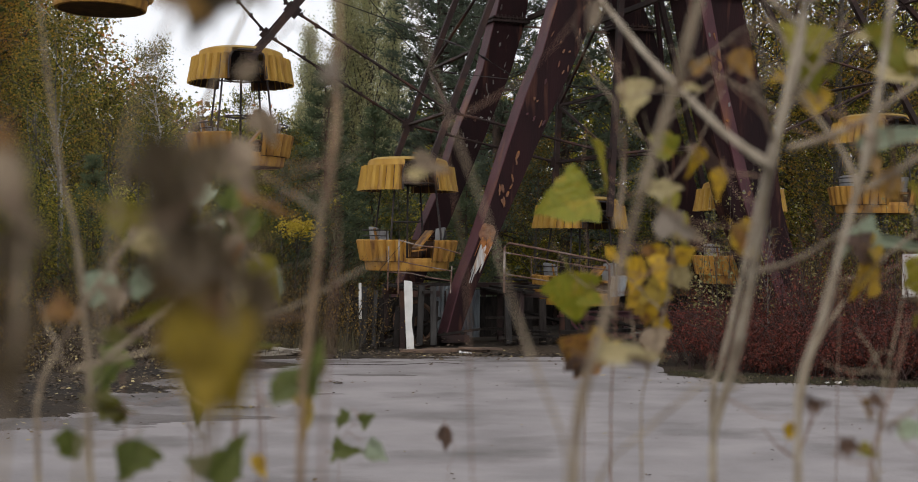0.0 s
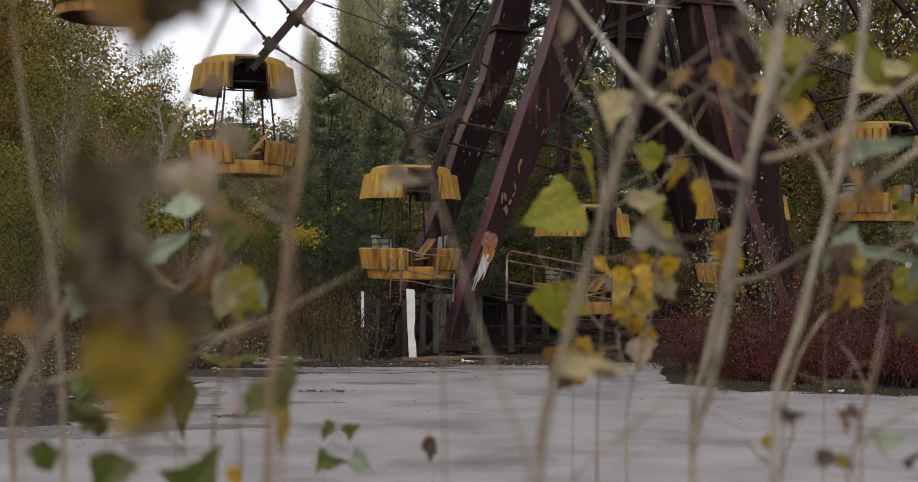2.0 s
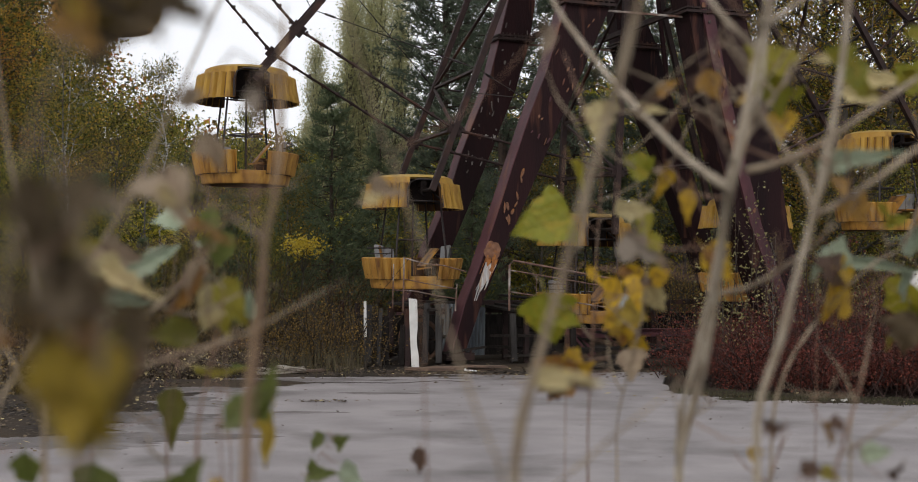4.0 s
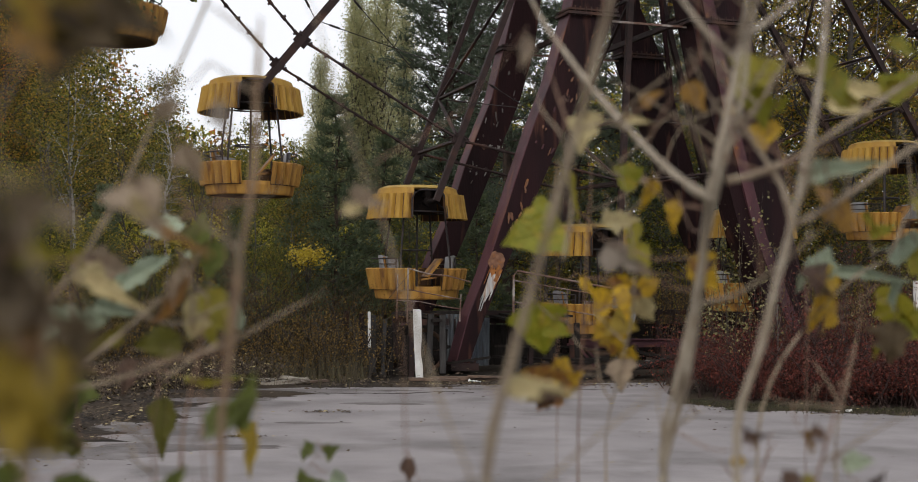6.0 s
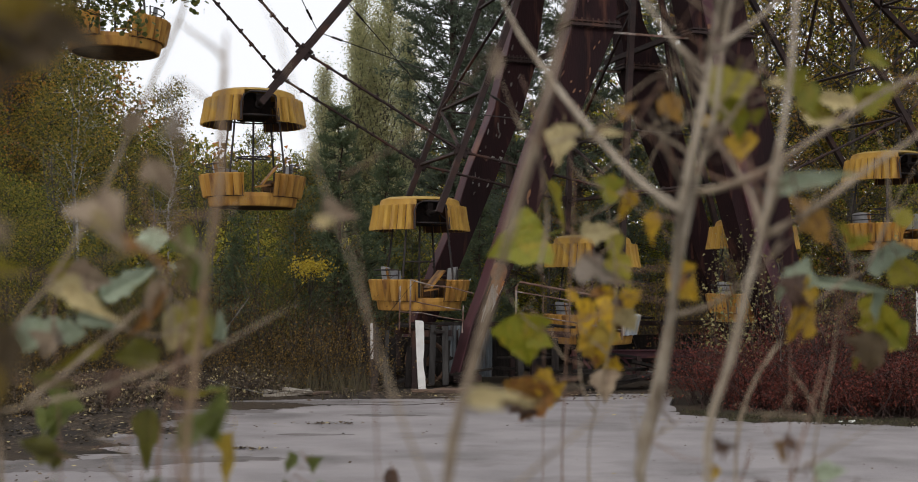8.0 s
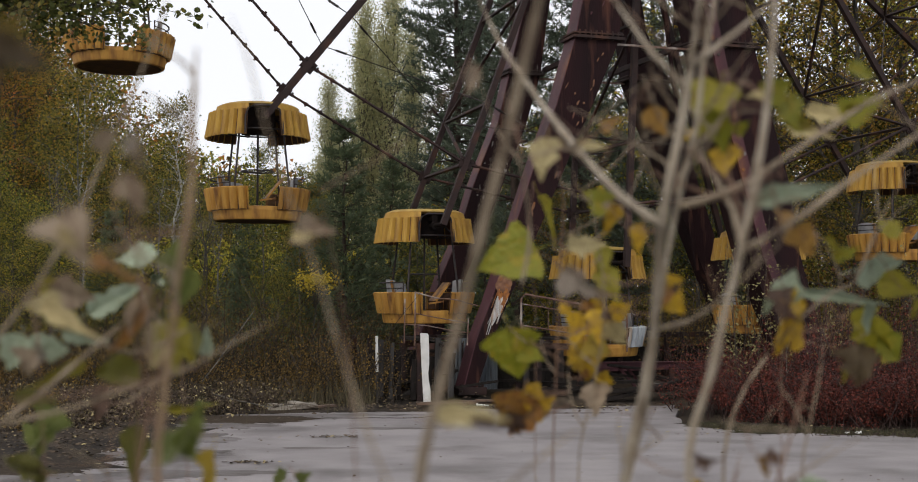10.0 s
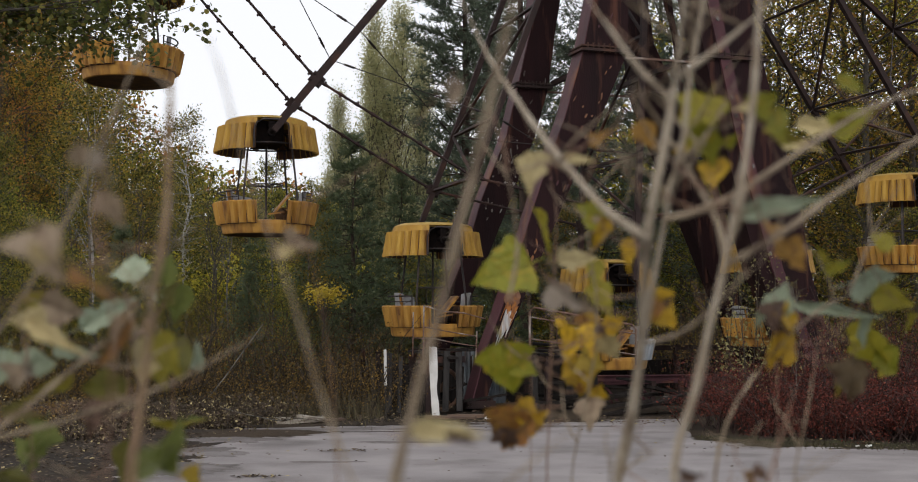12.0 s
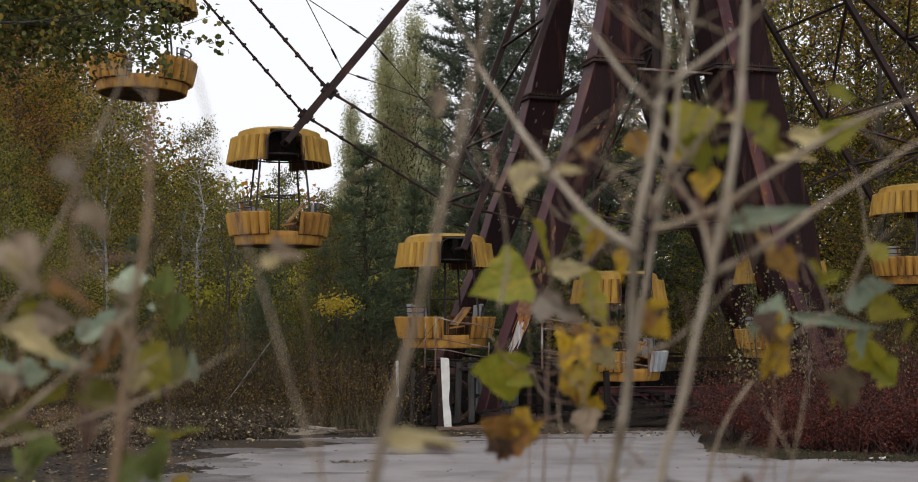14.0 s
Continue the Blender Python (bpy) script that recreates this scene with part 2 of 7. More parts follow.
LEAF_BRUSH = material("dull_brush_leaves", (0, 0, 0), island=[(0, (0.03, 0.02, 0.009)), (0.45, (0.145, 0.096, 0.032)), (0.85, (0.235, 0.15, 0.044)), (1, (0.34, 0.215, 0.055))], rough=0.6, spec=0.15, bump=0, translucent=0.3)
LEAF_EDGE = material("fresh_green_leaves", (0, 0, 0), island=[(0, (0.05, 0.065, 0.018)), (0.5, (0.11, 0.13, 0.034)), (0.85, (0.19, 0.19, 0.05)), (1, (0.34, 0.24, 0.045))], rough=0.5, bump=0, spec=0.3, translucent=0.4)
LEAF_SAPLING = material("pale_sapling_leaves", (0, 0, 0), island=[(0, (0.16, 0.15, 0.05)), (0.6, (0.24, 0.22, 0.09)), (1, (0.34, 0.3, 0.13))], rough=0.6, bump=0, translucent=0.3)
LEAF_BRIGHT = material("bright_yellow_leaves", (0, 0, 0), island=[(0, (0.5, 0.38, 0.03)), (1, (0.68, 0.52, 0.05))], rough=0.6, bump=0, translucent=0.3)

# ---- ground ----
g = Build()
N = 60
span = [-400, -200, -120, -80, -60, -50] + [-45 + 2 * i for i in range(46)] + [50, 60, 80, 120, 200, 400]
rng = random.Random(3)
for j, y in enumerate(span):
    for i, x in enumerate(span):
        yy = y + 20
        flat = 1.0 if -7 < x < 8 and -3 < yy < 21 else 0.0
        z = -0.05 + (0 if flat else 0.16 * noise.noise((x * 0.2, yy * 0.2, 0.0)) + 0.03)
        g.v.append((x, yy, z))
W = len(span)
g.f = [(j * W + i, j * W + i + 1, j * W + W + i + 1, j * W + W + i) for j in range(W - 1) for i in range(W - 1)]
tagged(new("ground", g.mesh("ground", SOIL, True)), "dark soil strewn with fallen leaves round the pavement", "ground", kind="structure")

def bed(x):
    """How far off the bed of red bushes begins."""
    return np.interp(x, (3.25, 3.55, 4.2, 5.0, 6.0, 8.0, 14.0), (15.6, 15.2, 14.9, 14.6, 14.4, 14.1, 13.5))


# worn pavement, with an uneven outline
pv = Build()
rng = random.Random(8)
outline = [(-14, 2.3), (-6, 2.6), (-1, 2.4), (3, 2.7), (14, 2.2), (14, 13.5), (8, 14.1), (6, 14.4), (5.0, 14.6), (4.2, 14.9), (3.55, 15.2), (3.25, 15.6), (3.35, 16.6), (3.6, 18.3), (0.5, 18.0), (-1.0, 17.7),
           (-2.2, 17.2), (-2.9, 16.6), (-3.4, 15.7), (-3.65, 14.6), (-3.8, 13.2), (-4.1, 11.6), (-5.5, 10), (-14, 7)]
ring = []
for (ax, ay), (bx, by) in zip(outline, outline[1:] + outline[:1]):
    k = max(2, int(math.hypot(bx - ax, by - ay) / 0.25))
    for i in range(k):
        t = i / k
        w = 0.06 if ay > 8 else 0.0
        ring.append((ax + (bx - ax) * t + rng.uniform(-w, w), ay + (by - ay) * t + rng.uniform(-w, w)))
n = len(ring)
pv.v = [(x, y, 0.0) for x, y in ring] + [(x, y, -0.2) for x, y in ring]
pv.f = [tuple(range(n))] + [(i, i + n, (i + 1) % n + n, (i + 1) % n) for i in range(n)]
tagged(new("pavement", pv.mesh("pavement", PAVING)), "worn grey asphalt with dark stains and leaf litter", "pavement", kind="structure")

# ---- ferris wheel ----
HUB = Vector((3.538, 23.006, 13.462))
YAW, PHASE, COUNT = 15.88, -38.59, 20
RING, PIVOT, WIDE = 10.152, 11.214, 2.656
WHEEL = Matrix.Translation(HUB) @ pose(0, 0, 0, 0, 0, YAW)


def spin(k):
    """Turn of the wheel's k-th spoke, which hangs down at angle 0, about the axle."""
    return pose(0, 0, 0, 0, -(PHASE + 18 * k), 0)


wheel = thing("ferris_wheel", WHEEL, "rusted brown steel ferris wheel with twin rings and box spokes", "ferris wheel")
b = Build()
b.beam((0, 0, -0.6), (0, 0, -PIVOT - 0.08), 0.104, 0.104)
spoke_mesh = b.mesh("spoke", SPOKE_STEEL)
b = Build()
b.box((0, 0, -RING), (0.24, 0.05, 0.2))
for dx in (-0.085, 0.085):
    for dz in (-0.06, 0.06):
        b.tube([(dx, -0.05, -RING + dz), (dx, 0.05, -RING + dz)], 0.022)
gusset_mesh = b.mesh("gusset", SPOKE_STEEL)
a9 = radians(9)
b = Build()
pa, pb = Vector((0, 0, -RING)), Vector((RING * math.sin(2 * a9), 0, -RING * math.cos(2 * a9)))
b.tube([pa, pb], 0.025)
along = (pb - pa).normalized()
outward = Vector((along.z, 0, -along.x))
for i in range(10):
    c = pa + (pb - pa) * (i + 0.5) / 10
    s = outward * (1 if i % 2 else -1)
    b.tube([c - s * 0.02, c + s * 0.055], [0.026, 0.022])
    b.tube([c - along * 0.04, c + along * 0.04], 0.034)
ring_mesh = b.mesh("ring_bar", SPOKE_STEEL)
b = Build()
b.beam((0, -WIDE / 2, 0), (0, WIDE / 2, 0), 0.05, 0.05, (0, 0, 1))
tie_mesh = b.mesh("cross_tie", SPOKE_STEEL)
diagonal_meshes, rod_meshes = [], []
for r1, r2, s in ((9.0, 6.8, 1), (6.8, 4.5, -1), (4.5, 2.4, 1), (RING, 9.0, -1)):
    b = Build()
    b.beam((0, s * WIDE / 2, -r1), (0, -s * WIDE / 2, -r2), 0.045, 0.045, (1, 0, 0))
    diagonal_meshes.append(b.mesh("diagonal_brace", SPOKE_STEEL))
for s in (-1, 1):
    b = Build()
    p0 = Vector((0, s * WIDE / 2, -9.0))
    p1 = Vector((9.0 * math.sin(2 * a9), -s * WIDE / 2, -9.0 * math.cos(2 * a9)))
    b.tube([p0, p1], 0.009, 5)
    d = (p1 - p0).normalized()
    b.tube([p0 + d * 0.35, p0 + d * 0.6], 0.022, 6)
    b.tube([p1 - d * 0.35, p1 - d * 0.6], 0.022, 6)
    rod_meshes.append(b.mesh("tie_rod", BLACK_PIPE))
for k in range(COUNT):
    for s in (-1, 1):
        m = spin(k)
        off = Matrix.Translation((0, s * WIDE / 2, 0))
        part("spoke", spoke_mesh, None, wheel, m=off @ m)
        part("gusset", gusset_mesh, None, wheel, m=off @ m)
        part("ring_bar", ring_mesh, None, wheel, m=off @ m)
    for r in (RING, 9.0, 6.8, 4.5, 2.4):
        part("cross_tie", tie_mesh, None, wheel, m=spin(k) @ Matrix.Translation((0, 0, -r)))
    for me in diagonal_meshes:
        part("diagonal_brace", me, None, wheel, m=spin(k))
    for me in rod_meshes:
        part("tie_rod", me, None, wheel, m=spin(k))
b = Build()
b.tube([(0, -2.6, 0), (0, 2.6, 0)], 0.22, 20)
b.tube([(0, -WIDE / 2 - 0.15, 0), (0, -WIDE / 2 + 0.15, 0)], 0.8, 28)
b.tube([(0, WIDE / 2 - 0.15, 0), (0, WIDE / 2 + 0.15, 0)], 0.8, 28)
part("hub", b, SPOKE_STEEL, wheel)

# ---- support frame ----
frame_thing = thing("support_frame", Matrix.Translation((3.544, 23.082, 0)) @ pose(0, 0, 0, 0, 0, 16.83),
                    "dark red painted steel support legs of the wheel, flaking and rusted", "support frame")
HZ = HUB.z


def leg(levels, y0, y1):
    """A tapered box leg; levels: height above the ground, left and right edge."""
    b = Build()
    for z, xl, xr in levels:
        b.v += [(xl, y0, z), (xr, y0, z), (xr, y1, z), (xl, y1, z)]
    for i in range(len(levels) - 1):
        o = i * 4
        b.f += [(o + k, o + (k + 1) % 4, o + 4 + (k + 1) % 4, o + 4 + k) for k in range(4)]
    e = len(b.v) - 4
    b.f += [(3, 2, 1, 0), (e, e + 1, e + 2, e + 3)]
    return b


LEFT = [(0.12, -3.80, -3.57), (0.92, -3.58, -3.29), (1.6, -3.31, -3.0), (2.4, -3.03, -2.63), (3.34, -2.72, -2.21), (4.2, -2.42, -1.82), (5.0, -2.1, -1.44), (6.22, -1.74, -0.9),
        (7.35, -1.5, -0.86), (HZ + 0.3, -0.45, 0.35)]
REAR_L = [(0.0, -3.82, -3.47), (2.03, -3.06, -2.56), (2.75, -2.74, -2.25), (3.84, -2.4, -1.79), (4.4, -2.18, -1.57), (5.2, -1.85, -1.24), (6.22, -1.6, -0.94),
          (7.4, -1.32, -0.78), (HZ + 0.3, -0.45, 0.35)]
REAR_R = [(0.0, 3.79, 4.12), (3.9, 2.1, 2.78), (5.1, 1.56, 2.4), (5.93, 1.21, 2.12), (6.24, 1.1, 2.02), (7.3, 0.96, 1.5), (HZ + 0.3, -0.35, 0.45)]
RIGHT = [(0.0, 2.72, 3.5), (2.4, 1.68, 2.78), (3.75, 1.28, 2.56), (4.8, 0.98, 2.24), (6.24, 0.66, 1.84), (7.5, 0.36, 1.56), (HZ + 0.3, -0.35, 0.45)]
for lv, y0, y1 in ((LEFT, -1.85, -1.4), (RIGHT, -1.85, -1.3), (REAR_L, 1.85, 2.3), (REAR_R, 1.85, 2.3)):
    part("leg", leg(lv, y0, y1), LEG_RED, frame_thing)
    z, xl, xr = min(lv, key=lambda row: abs(row[0] - 6.23))
    b = Build()
    b.box(((xl + xr) / 2, (y0 + y1) / 2, z), (xr - xl + 0.16, y1 - y0 + 0.16, 0.05))
    b.box(((xl + xr) / 2, (y0 + y1) / 2, z + 0.07), (xr - xl + 0.12, y1 - y0 + 0.12, 0.03))
    for i in range(8):
        x = xl + (xr - xl) * (i + 0.5) / 8
        b.tube([(x, y0 - 0.05, z - 0.05), (x, y0 - 0.05, z + 0.12)], 0.018)
    part("collar", b, SPOKE_STEEL, frame_thing)
# foot plate with bolts under the front left leg
b = Build()
b.box((-3.68, -1.63, 0.06), (0.5, 0.62, 0.12))
for dx in (-0.19, 0.19):
    b.tube([(-3.68 + dx, -1.9, 0.12), (-3.68 + dx, -1.9, 0.18)], 0.025, 6)
part("foot_plate", b, SPOKE_STEEL, frame_thing)


def strip(levels, x0, x1, y0, y1):
    """A long plate along a leg, between offsets from its left edge."""
    b = Build()
    for z, xl, xr in levels:
        b.v += [(xl + x0, y0, z), (xl + x1, y0, z), (xl + x1, y1, z), (xl + x0, y1, z)]
    for i in range(len(levels) - 1):
        o = 4 * i
        b.f += [(o + k, o + (k + 1) % 4, o + 4 + (k + 1) % 4, o + 4 + k) for k in range(4)]
    e = len(b.v) - 4
    b.f += [(3, 2, 1, 0), (e, e + 1, e + 2, e + 3)]
    return b


# lighter red plates paint skylight onto the left legs' sides and front right flange
part("side_plate", strip(LEFT, -0.022, -0.002, -1.86, -1.41), LEG_LIT, frame_thing, "side plate in lighter red that paints skylight on the leg")
part("side_plate", strip(REAR_L, -0.022, -0.002, 1.84, 2.29), LEG_LIT, frame_thing, "side plate in lighter red that paints skylight on the leg")
part("flange", strip(RIGHT, 0.27, 0.5, -1.9, -1.852), LEG_LIT, frame_thing, "flange plate in lighter red, painted as lit")


def flake(cx, cz, w, h, seed, lean=0.0, y=-1.878):
    """A ragged flat patch on the front of a leg."""
    b = Build()
    n = 36
    for yy in (y, y + 0.02):
        for i in range(n):
            a = 2 * math.pi * i / n
            r = 1 + 0.35 * noise.noise((math.cos(a) * 2 + seed, math.sin(a) * 2, seed))
            x, z = w * r * math.cos(a), h * r * math.sin(a)
            b.v.append((cx + x + lean * z, yy, cz + z))
    b.f = [tuple(range(n)), tuple(range(2 * n - 1, n - 1, -1))] + [(i, i + n, (i + 1) % n + n, (i + 1) % n) for i in range(n)]
    return b


part("rust_patch", flake(-3.11, 1.86, 0.14, 0.16, 1.5), BARE_RUST, frame_thing, "bare orange rust patch")


def runs(x0, x1, top, lengths, lean, seed, y):
    """Ragged streaks running down the front of a leg from a torn upper edge."""
    r = random.Random(seed)
    b = Build()
    n = len(lengths)
    up, low = [], []
    for i, l in enumerate(lengths):
        x = x0 + (x1 - x0) * i / (n - 1)
        z = top + r.uniform(-0.05, 0.05)
        for side in (-0.35, 0.35):
            o = side * (x1 - x0) / (n - 1)
            up.append((x + o, z + r.uniform(-0.025, 0.025)))
            low.append((x + 0.3 * o - lean * l, z - l * r.uniform(0.82, 1.0)))
        low.insert(-2, (x - (x1 - x0) * 0.5 / (n - 1) - lean * l * 0.62, z - l * r.uniform(0.5, 0.75)))
    loop = up + low[::-1]
    m = len(loop)
    b.v = [(x, yy, z) for yy in (y, y + 0.02) for x, z in loop]
    b.f = [tuple(range(m)), tuple(range(2 * m - 1, m - 1, -1))] + [(i, i + m, (i + 1) % m + m, (i + 1) % m) for i in range(m)]
    return b


part("paint_patch", runs(-3.2, -3.03, 1.66, (0.5, 0.62, 0.58, 0.66, 0.52, 0.6, 0.46, 0.36), 0.39, 5, -1.876), WHITE_STREAK, frame_thing, "peeling white paint streaked with rust")
part("rust_patch", runs(-3.21, -3.0, 1.74, (0.3, 0.14, 0.1, 0.2, 0.09, 0.13, 0.1, 0.3, 0.34, 0.26), 0.39, 8, -1.882), ORANGE_RUST, frame_thing, "bright orange rust runs")
rng = random.Random(14)


def edge(levels, z, side):
    """Where a leg's left (1) or right (2) edge lies at the height z."""
    return float(np.interp(z, [row[0] for row in levels], [row[side] for row in levels]))


for i in range(9):
    z = rng.uniform(2.3, 3.2)
    part("rust_patch", flake(rng.uniform(edge(LEFT, z, 1) + 0.06, edge(LEFT, z, 2) - 0.1), z, rng.uniform(0.012, 0.03), rng.uniform(0.03, 0.09), i * 1.3, rng.uniform(-0.3, 0.6)), BARE_RUST, frame_thing)
for i in range(30):
    z = rng.uniform(3.3, 7.0)
    part("paint_fleck", flake(rng.uniform(edge(REAR_L, z, 1) + 0.03, edge(REAR_L, z, 2) - 0.05), z, rng.uniform(0.006, 0.02), rng.uniform(0.01, 0.06), i * 2.1, rng.uniform(-0.3, 0.6), 1.822), TIE_WHITE, frame_thing, "flaking pale paint")
for i in range(22):
    z = rng.uniform(3.2, 7.4)
    part("paint_fleck", flake(rng.uniform(edge(LEFT, z, 1) + 0.03, edge(LEFT, z, 2) - 0.05), z, rng.uniform(0.006, 0.02), rng.uniform(0.015, 0.07), i * 1.7 + 40, rng.uniform(0.1, 0.6), -1.885), BARE_RUST if i % 3 else LEG_LIT, frame_thing, "flaking paint and rust")
for i in range(16):
    z = rng.uniform(2.6, 7.2)
    part("rust_patch", flake(rng.uniform(edge(RIGHT, z, 1) + 0.3, edge(RIGHT, z, 1) + 0.46), z, rng.uniform(0.012, 0.04), rng.uniform(0.02, 0.09), i * 1.9 + 7, rng.uniform(-0.3, 0.3), -1.925), BARE_RUST if i % 2 else TIE_WHITE, frame_thing, "rust and flaking paint")
for y, x0, x1 in ((-1.6, -0.95, 0.7), (2.1, -0.95, 1.1)):
    b = Build()
    b.beam((x0, y, 6.18), (x1, y, 6.18), 0.036, 0.04)
    part("tie_bar", b, RAIL_RUST, frame_thing, "flaking rusty cross bar")
# two slim braces behind the front legs
for p, q in (((1.49, 1.14, 8.18), (2.19, 0.97, 2.17)), ((2.06, 0.96, 8.19), (2.99, 0.71, 2.18))):
    b = Build()
    b.beam(p, q, 0.07, 0.07)
    part("brace", b, LEG_RED, frame_thing)
for x in (-0.75, 0.75):
    b = Build()
    b.beam((x, -1.6, 6.36), (x, 2.1, 6.36), 0.08, 0.1, (0, 0, 1))
    part("tie_bar", b, SPOKE_STEEL, frame_thing)


# ---- gondolas ----
def fluted(b, rows, a0, a1, ribs, depth, thick=0.012, skins=(0, 1)):
    """A ribbed shell between two angles; rows: height and radius from top to bottom. Has an outer and an inner skin."""
    steps = max(4, int(round((a1 - a0) / (2 * math.pi) * ribs))) * 4
    for skin in skins:
        o = len(b.v)
        for z, r, amount in rows:
            for i in range(steps + 1):
                a = a0 + (a1 - a0) * i / steps
                w = depth * amount * (0.3, 0.5, 0.2, -0.75)[i % 4]
                rr = r + w - skin * thick
                b.v.append((rr * math.sin(a), -rr * math.cos(a), z))
        c = steps + 1
        for j in range(len(rows) - 1):
            for i in range(steps):
                q = (o + j * c + i, o + j * c + i + 1, o + j * c + c + i + 1, o + j * c + c + i)
                b.f.append(q if skin else q[::-1])
    m = len(rows)
    for j in (0, m - 1) if len(skins) > 1 else ():
        for i in range(steps):
            p, q = j * (steps + 1) + i, m * (steps + 1) + j * (steps + 1) + i
            b.f.append((p, p + 1, q + 1, q))


def gondola(m):
    """Hangs from its top, at the origin; the openings face along y."""
    top = thing("gondola", m, "yellow ribbed ferris wheel gondola with canopy, streaked with rust", "gondola", "gondolas of the ferris wheel")
    g0 = radians(20)
    b = Build()
    shell = [(-0.05, 0.70, 0.0), (-0.07, 0.75, 0.0), (-0.17, 0.785, 0.0), (-0.185, 0.79, 0.2), (-0.18, 0.86, 1.3), (-0.40, 0.895, 1.3), (-0.60, 0.935, 1.3), (-0.63, 0.945, 1.1)]
    for s in (0, math.pi):
        fluted(b, shell, g0 + s, math.pi - g0 + s, 34, 0.06)
    canopy = part("canopy", b, YELLOW, top)
    # dark inner skin, painting the shade under the canopy
    b = Build()
    for s in (0, math.pi):
        fluted(b, [(z, r - 0.045, 0.0) for z, r, _ in shell], g0 + s, math.pi - g0 + s, 16, 0.0, 0.008)
    part("lining", b, RUST_AND_SHADE, canopy, "inside of the canopy, coloured dark for its shade")
    b = Build()
    n = 48
    for z, r in ((0.0, 0.0), (-0.004, 0.4), (-0.02, 0.62), (-0.05, 0.71), (-0.075, 0.755), (-0.10, 0.70), (-0.09, 0.0)):
        for i in range(n):
            a = 2 * math.pi * i / n
            b.v.append((r * math.sin(a), r * math.cos(a), z))
    for j in range(6):
        b.f += [(j * n + i, j * n + (i + 1) % n, j * n + n + (i + 1) % n, j * n + n + i) for i in range(n)]
    part("canopy_roof", b, YELLOW_PALE, canopy, smooth=False)
    # black hoops round the two openings and the axle between the spokes
    for s in (-1, 1):
        b = Build()
        pts = []
        for x, z in ((-0.34, -0.62), (-0.33, -0.32), (-0.28, -0.18), (-0.16, -0.12), (0.16, -0.12), (0.28, -0.18), (0.33, -0.32), (0.34, -0.62)):
            r = 0.80 - z * 0.23
            pts.append((x, s * math.sqrt(r * r - x * x) + s * 0.02, z))
        b.tube(pts, 0.017, 6)
        part("opening_hoop", b, BLACK_PIPE, top)
    b = Build()
    b.tube([(0, -1.42, -0.33), (0, 1.42, -0.33)], 0.04, 10)
    b.box((0, 0, -0.2), (0.1, 1.5, 0.07))
    for y in (-0.72, 0.72):
        b.beam((0, y, -0.14), (0, y, -0.38), 0.1, 0.04)
        b.tube([(0, y - 0.05, -0.33), (0, y + 0.05, -0.33)], 0.075, 12)
    # box added to fill the opening with its inner shade
    b.box((0, 0, -0.29), (0.5, 0.9, 0.42))
    part("axle", b, OPENING_BLACK, top)
    # inner frame of the canopy
    b = Build()
    hoop = [(0.66 * math.sin(a), 0.66 * math.cos(a), -0.5) for a in np.linspace(0, 2 * math.pi, 25)]
    b.tube(hoop, 0.016, 6, cap=False)
    for a in (45, 135, 225, 315):
        a = radians(a)
        b.tube([(0.66 * math.sin(a), 0.66 * math.cos(a), -0.5), (0.2 * math.sin(a), 0.2 * math.cos(a), -0.14)], 0.016)
    part("canopy_frame", b, BLACK_PIPE, canopy)
    # tub
    g1 = radians(17)
    for s in (0, math.pi):
        b = Build()
        fluted(b, [(-1.53, 0.925, 0.6), (-1.55, 0.945, 1.0), (-1.72, 0.91, 1.0), (-1.92, 0.865, 1.0)], g1 + s, math.pi - g1 + s, 32, 0.075)
        side = part("tub_side", b, ORANGE, top)
        # the tub's inner skin is coloured dark for shade too
        b = Build()
        fluted(b, [(-1.548, 0.875, 0.0), (-1.76, 0.855, 0.0), (-1.93, 0.825, 0.0)], g1 + s + 0.02, math.pi - g1 + s - 0.02, 16, 0.0, 0.008)
        part("lining", b, RUST_AND_SHADE, side, "inside of the tub, coloured dark for its shade")
    b = Build()
    n = 48
    prof = [(-1.86, 0.76), (-1.87, 0.815), (-1.93, 0.818), (-2.06, 0.795), (-2.09, 0.785), (-2.10, 0.76), (-2.10, 0.73)]
    for z, r in prof:
        b.v += [(r * math.sin(2 * math.pi * i / n), r * math.cos(2 * math.pi * i / n), z) for i in range(n)]
    for j in range(len(prof) - 1):
        b.f += [(j * n + i, j * n + n + i, j * n + n + (i + 1) % n, j * n + (i + 1) % n) for i in range(n)]
    part("tub_base", b, ORANGE, top)
    b = Build()
    for z in (-1.9, -2.09):
        b.v += [(0.775 * math.sin(2 * math.pi * i / n), 0.775 * math.cos(2 * math.pi * i / n), z) for i in range(n)]
    b.f += [tuple(range(n)), tuple(range(2 * n - 1, n - 1, -1))] + [(i, i + n, (i + 1) % n + n, (i + 1) % n) for i in range(n)]
    part("floor_pan", b, RUST_AND_SHADE, top, "dark rusty floor pan")
    # posts
    for a in (38, 142, 218, 322):
        a = radians(a)
        b = Build()
        b.tube([(0.80 * math.sin(a), 0.80 * math.cos(a), -1.9), (0.78 * math.sin(a), 0.78 * math.cos(a), -1.4), (0.64 * math.sin(a), 0.64 * math.cos(a), -0.5)], 0.019, 7)
        part("post", b, BLACK_PIPE, top)
    b = Build()
    b.tube([(0, 0, -1.92), (0, 0, -0.15)], 0.02, 8)
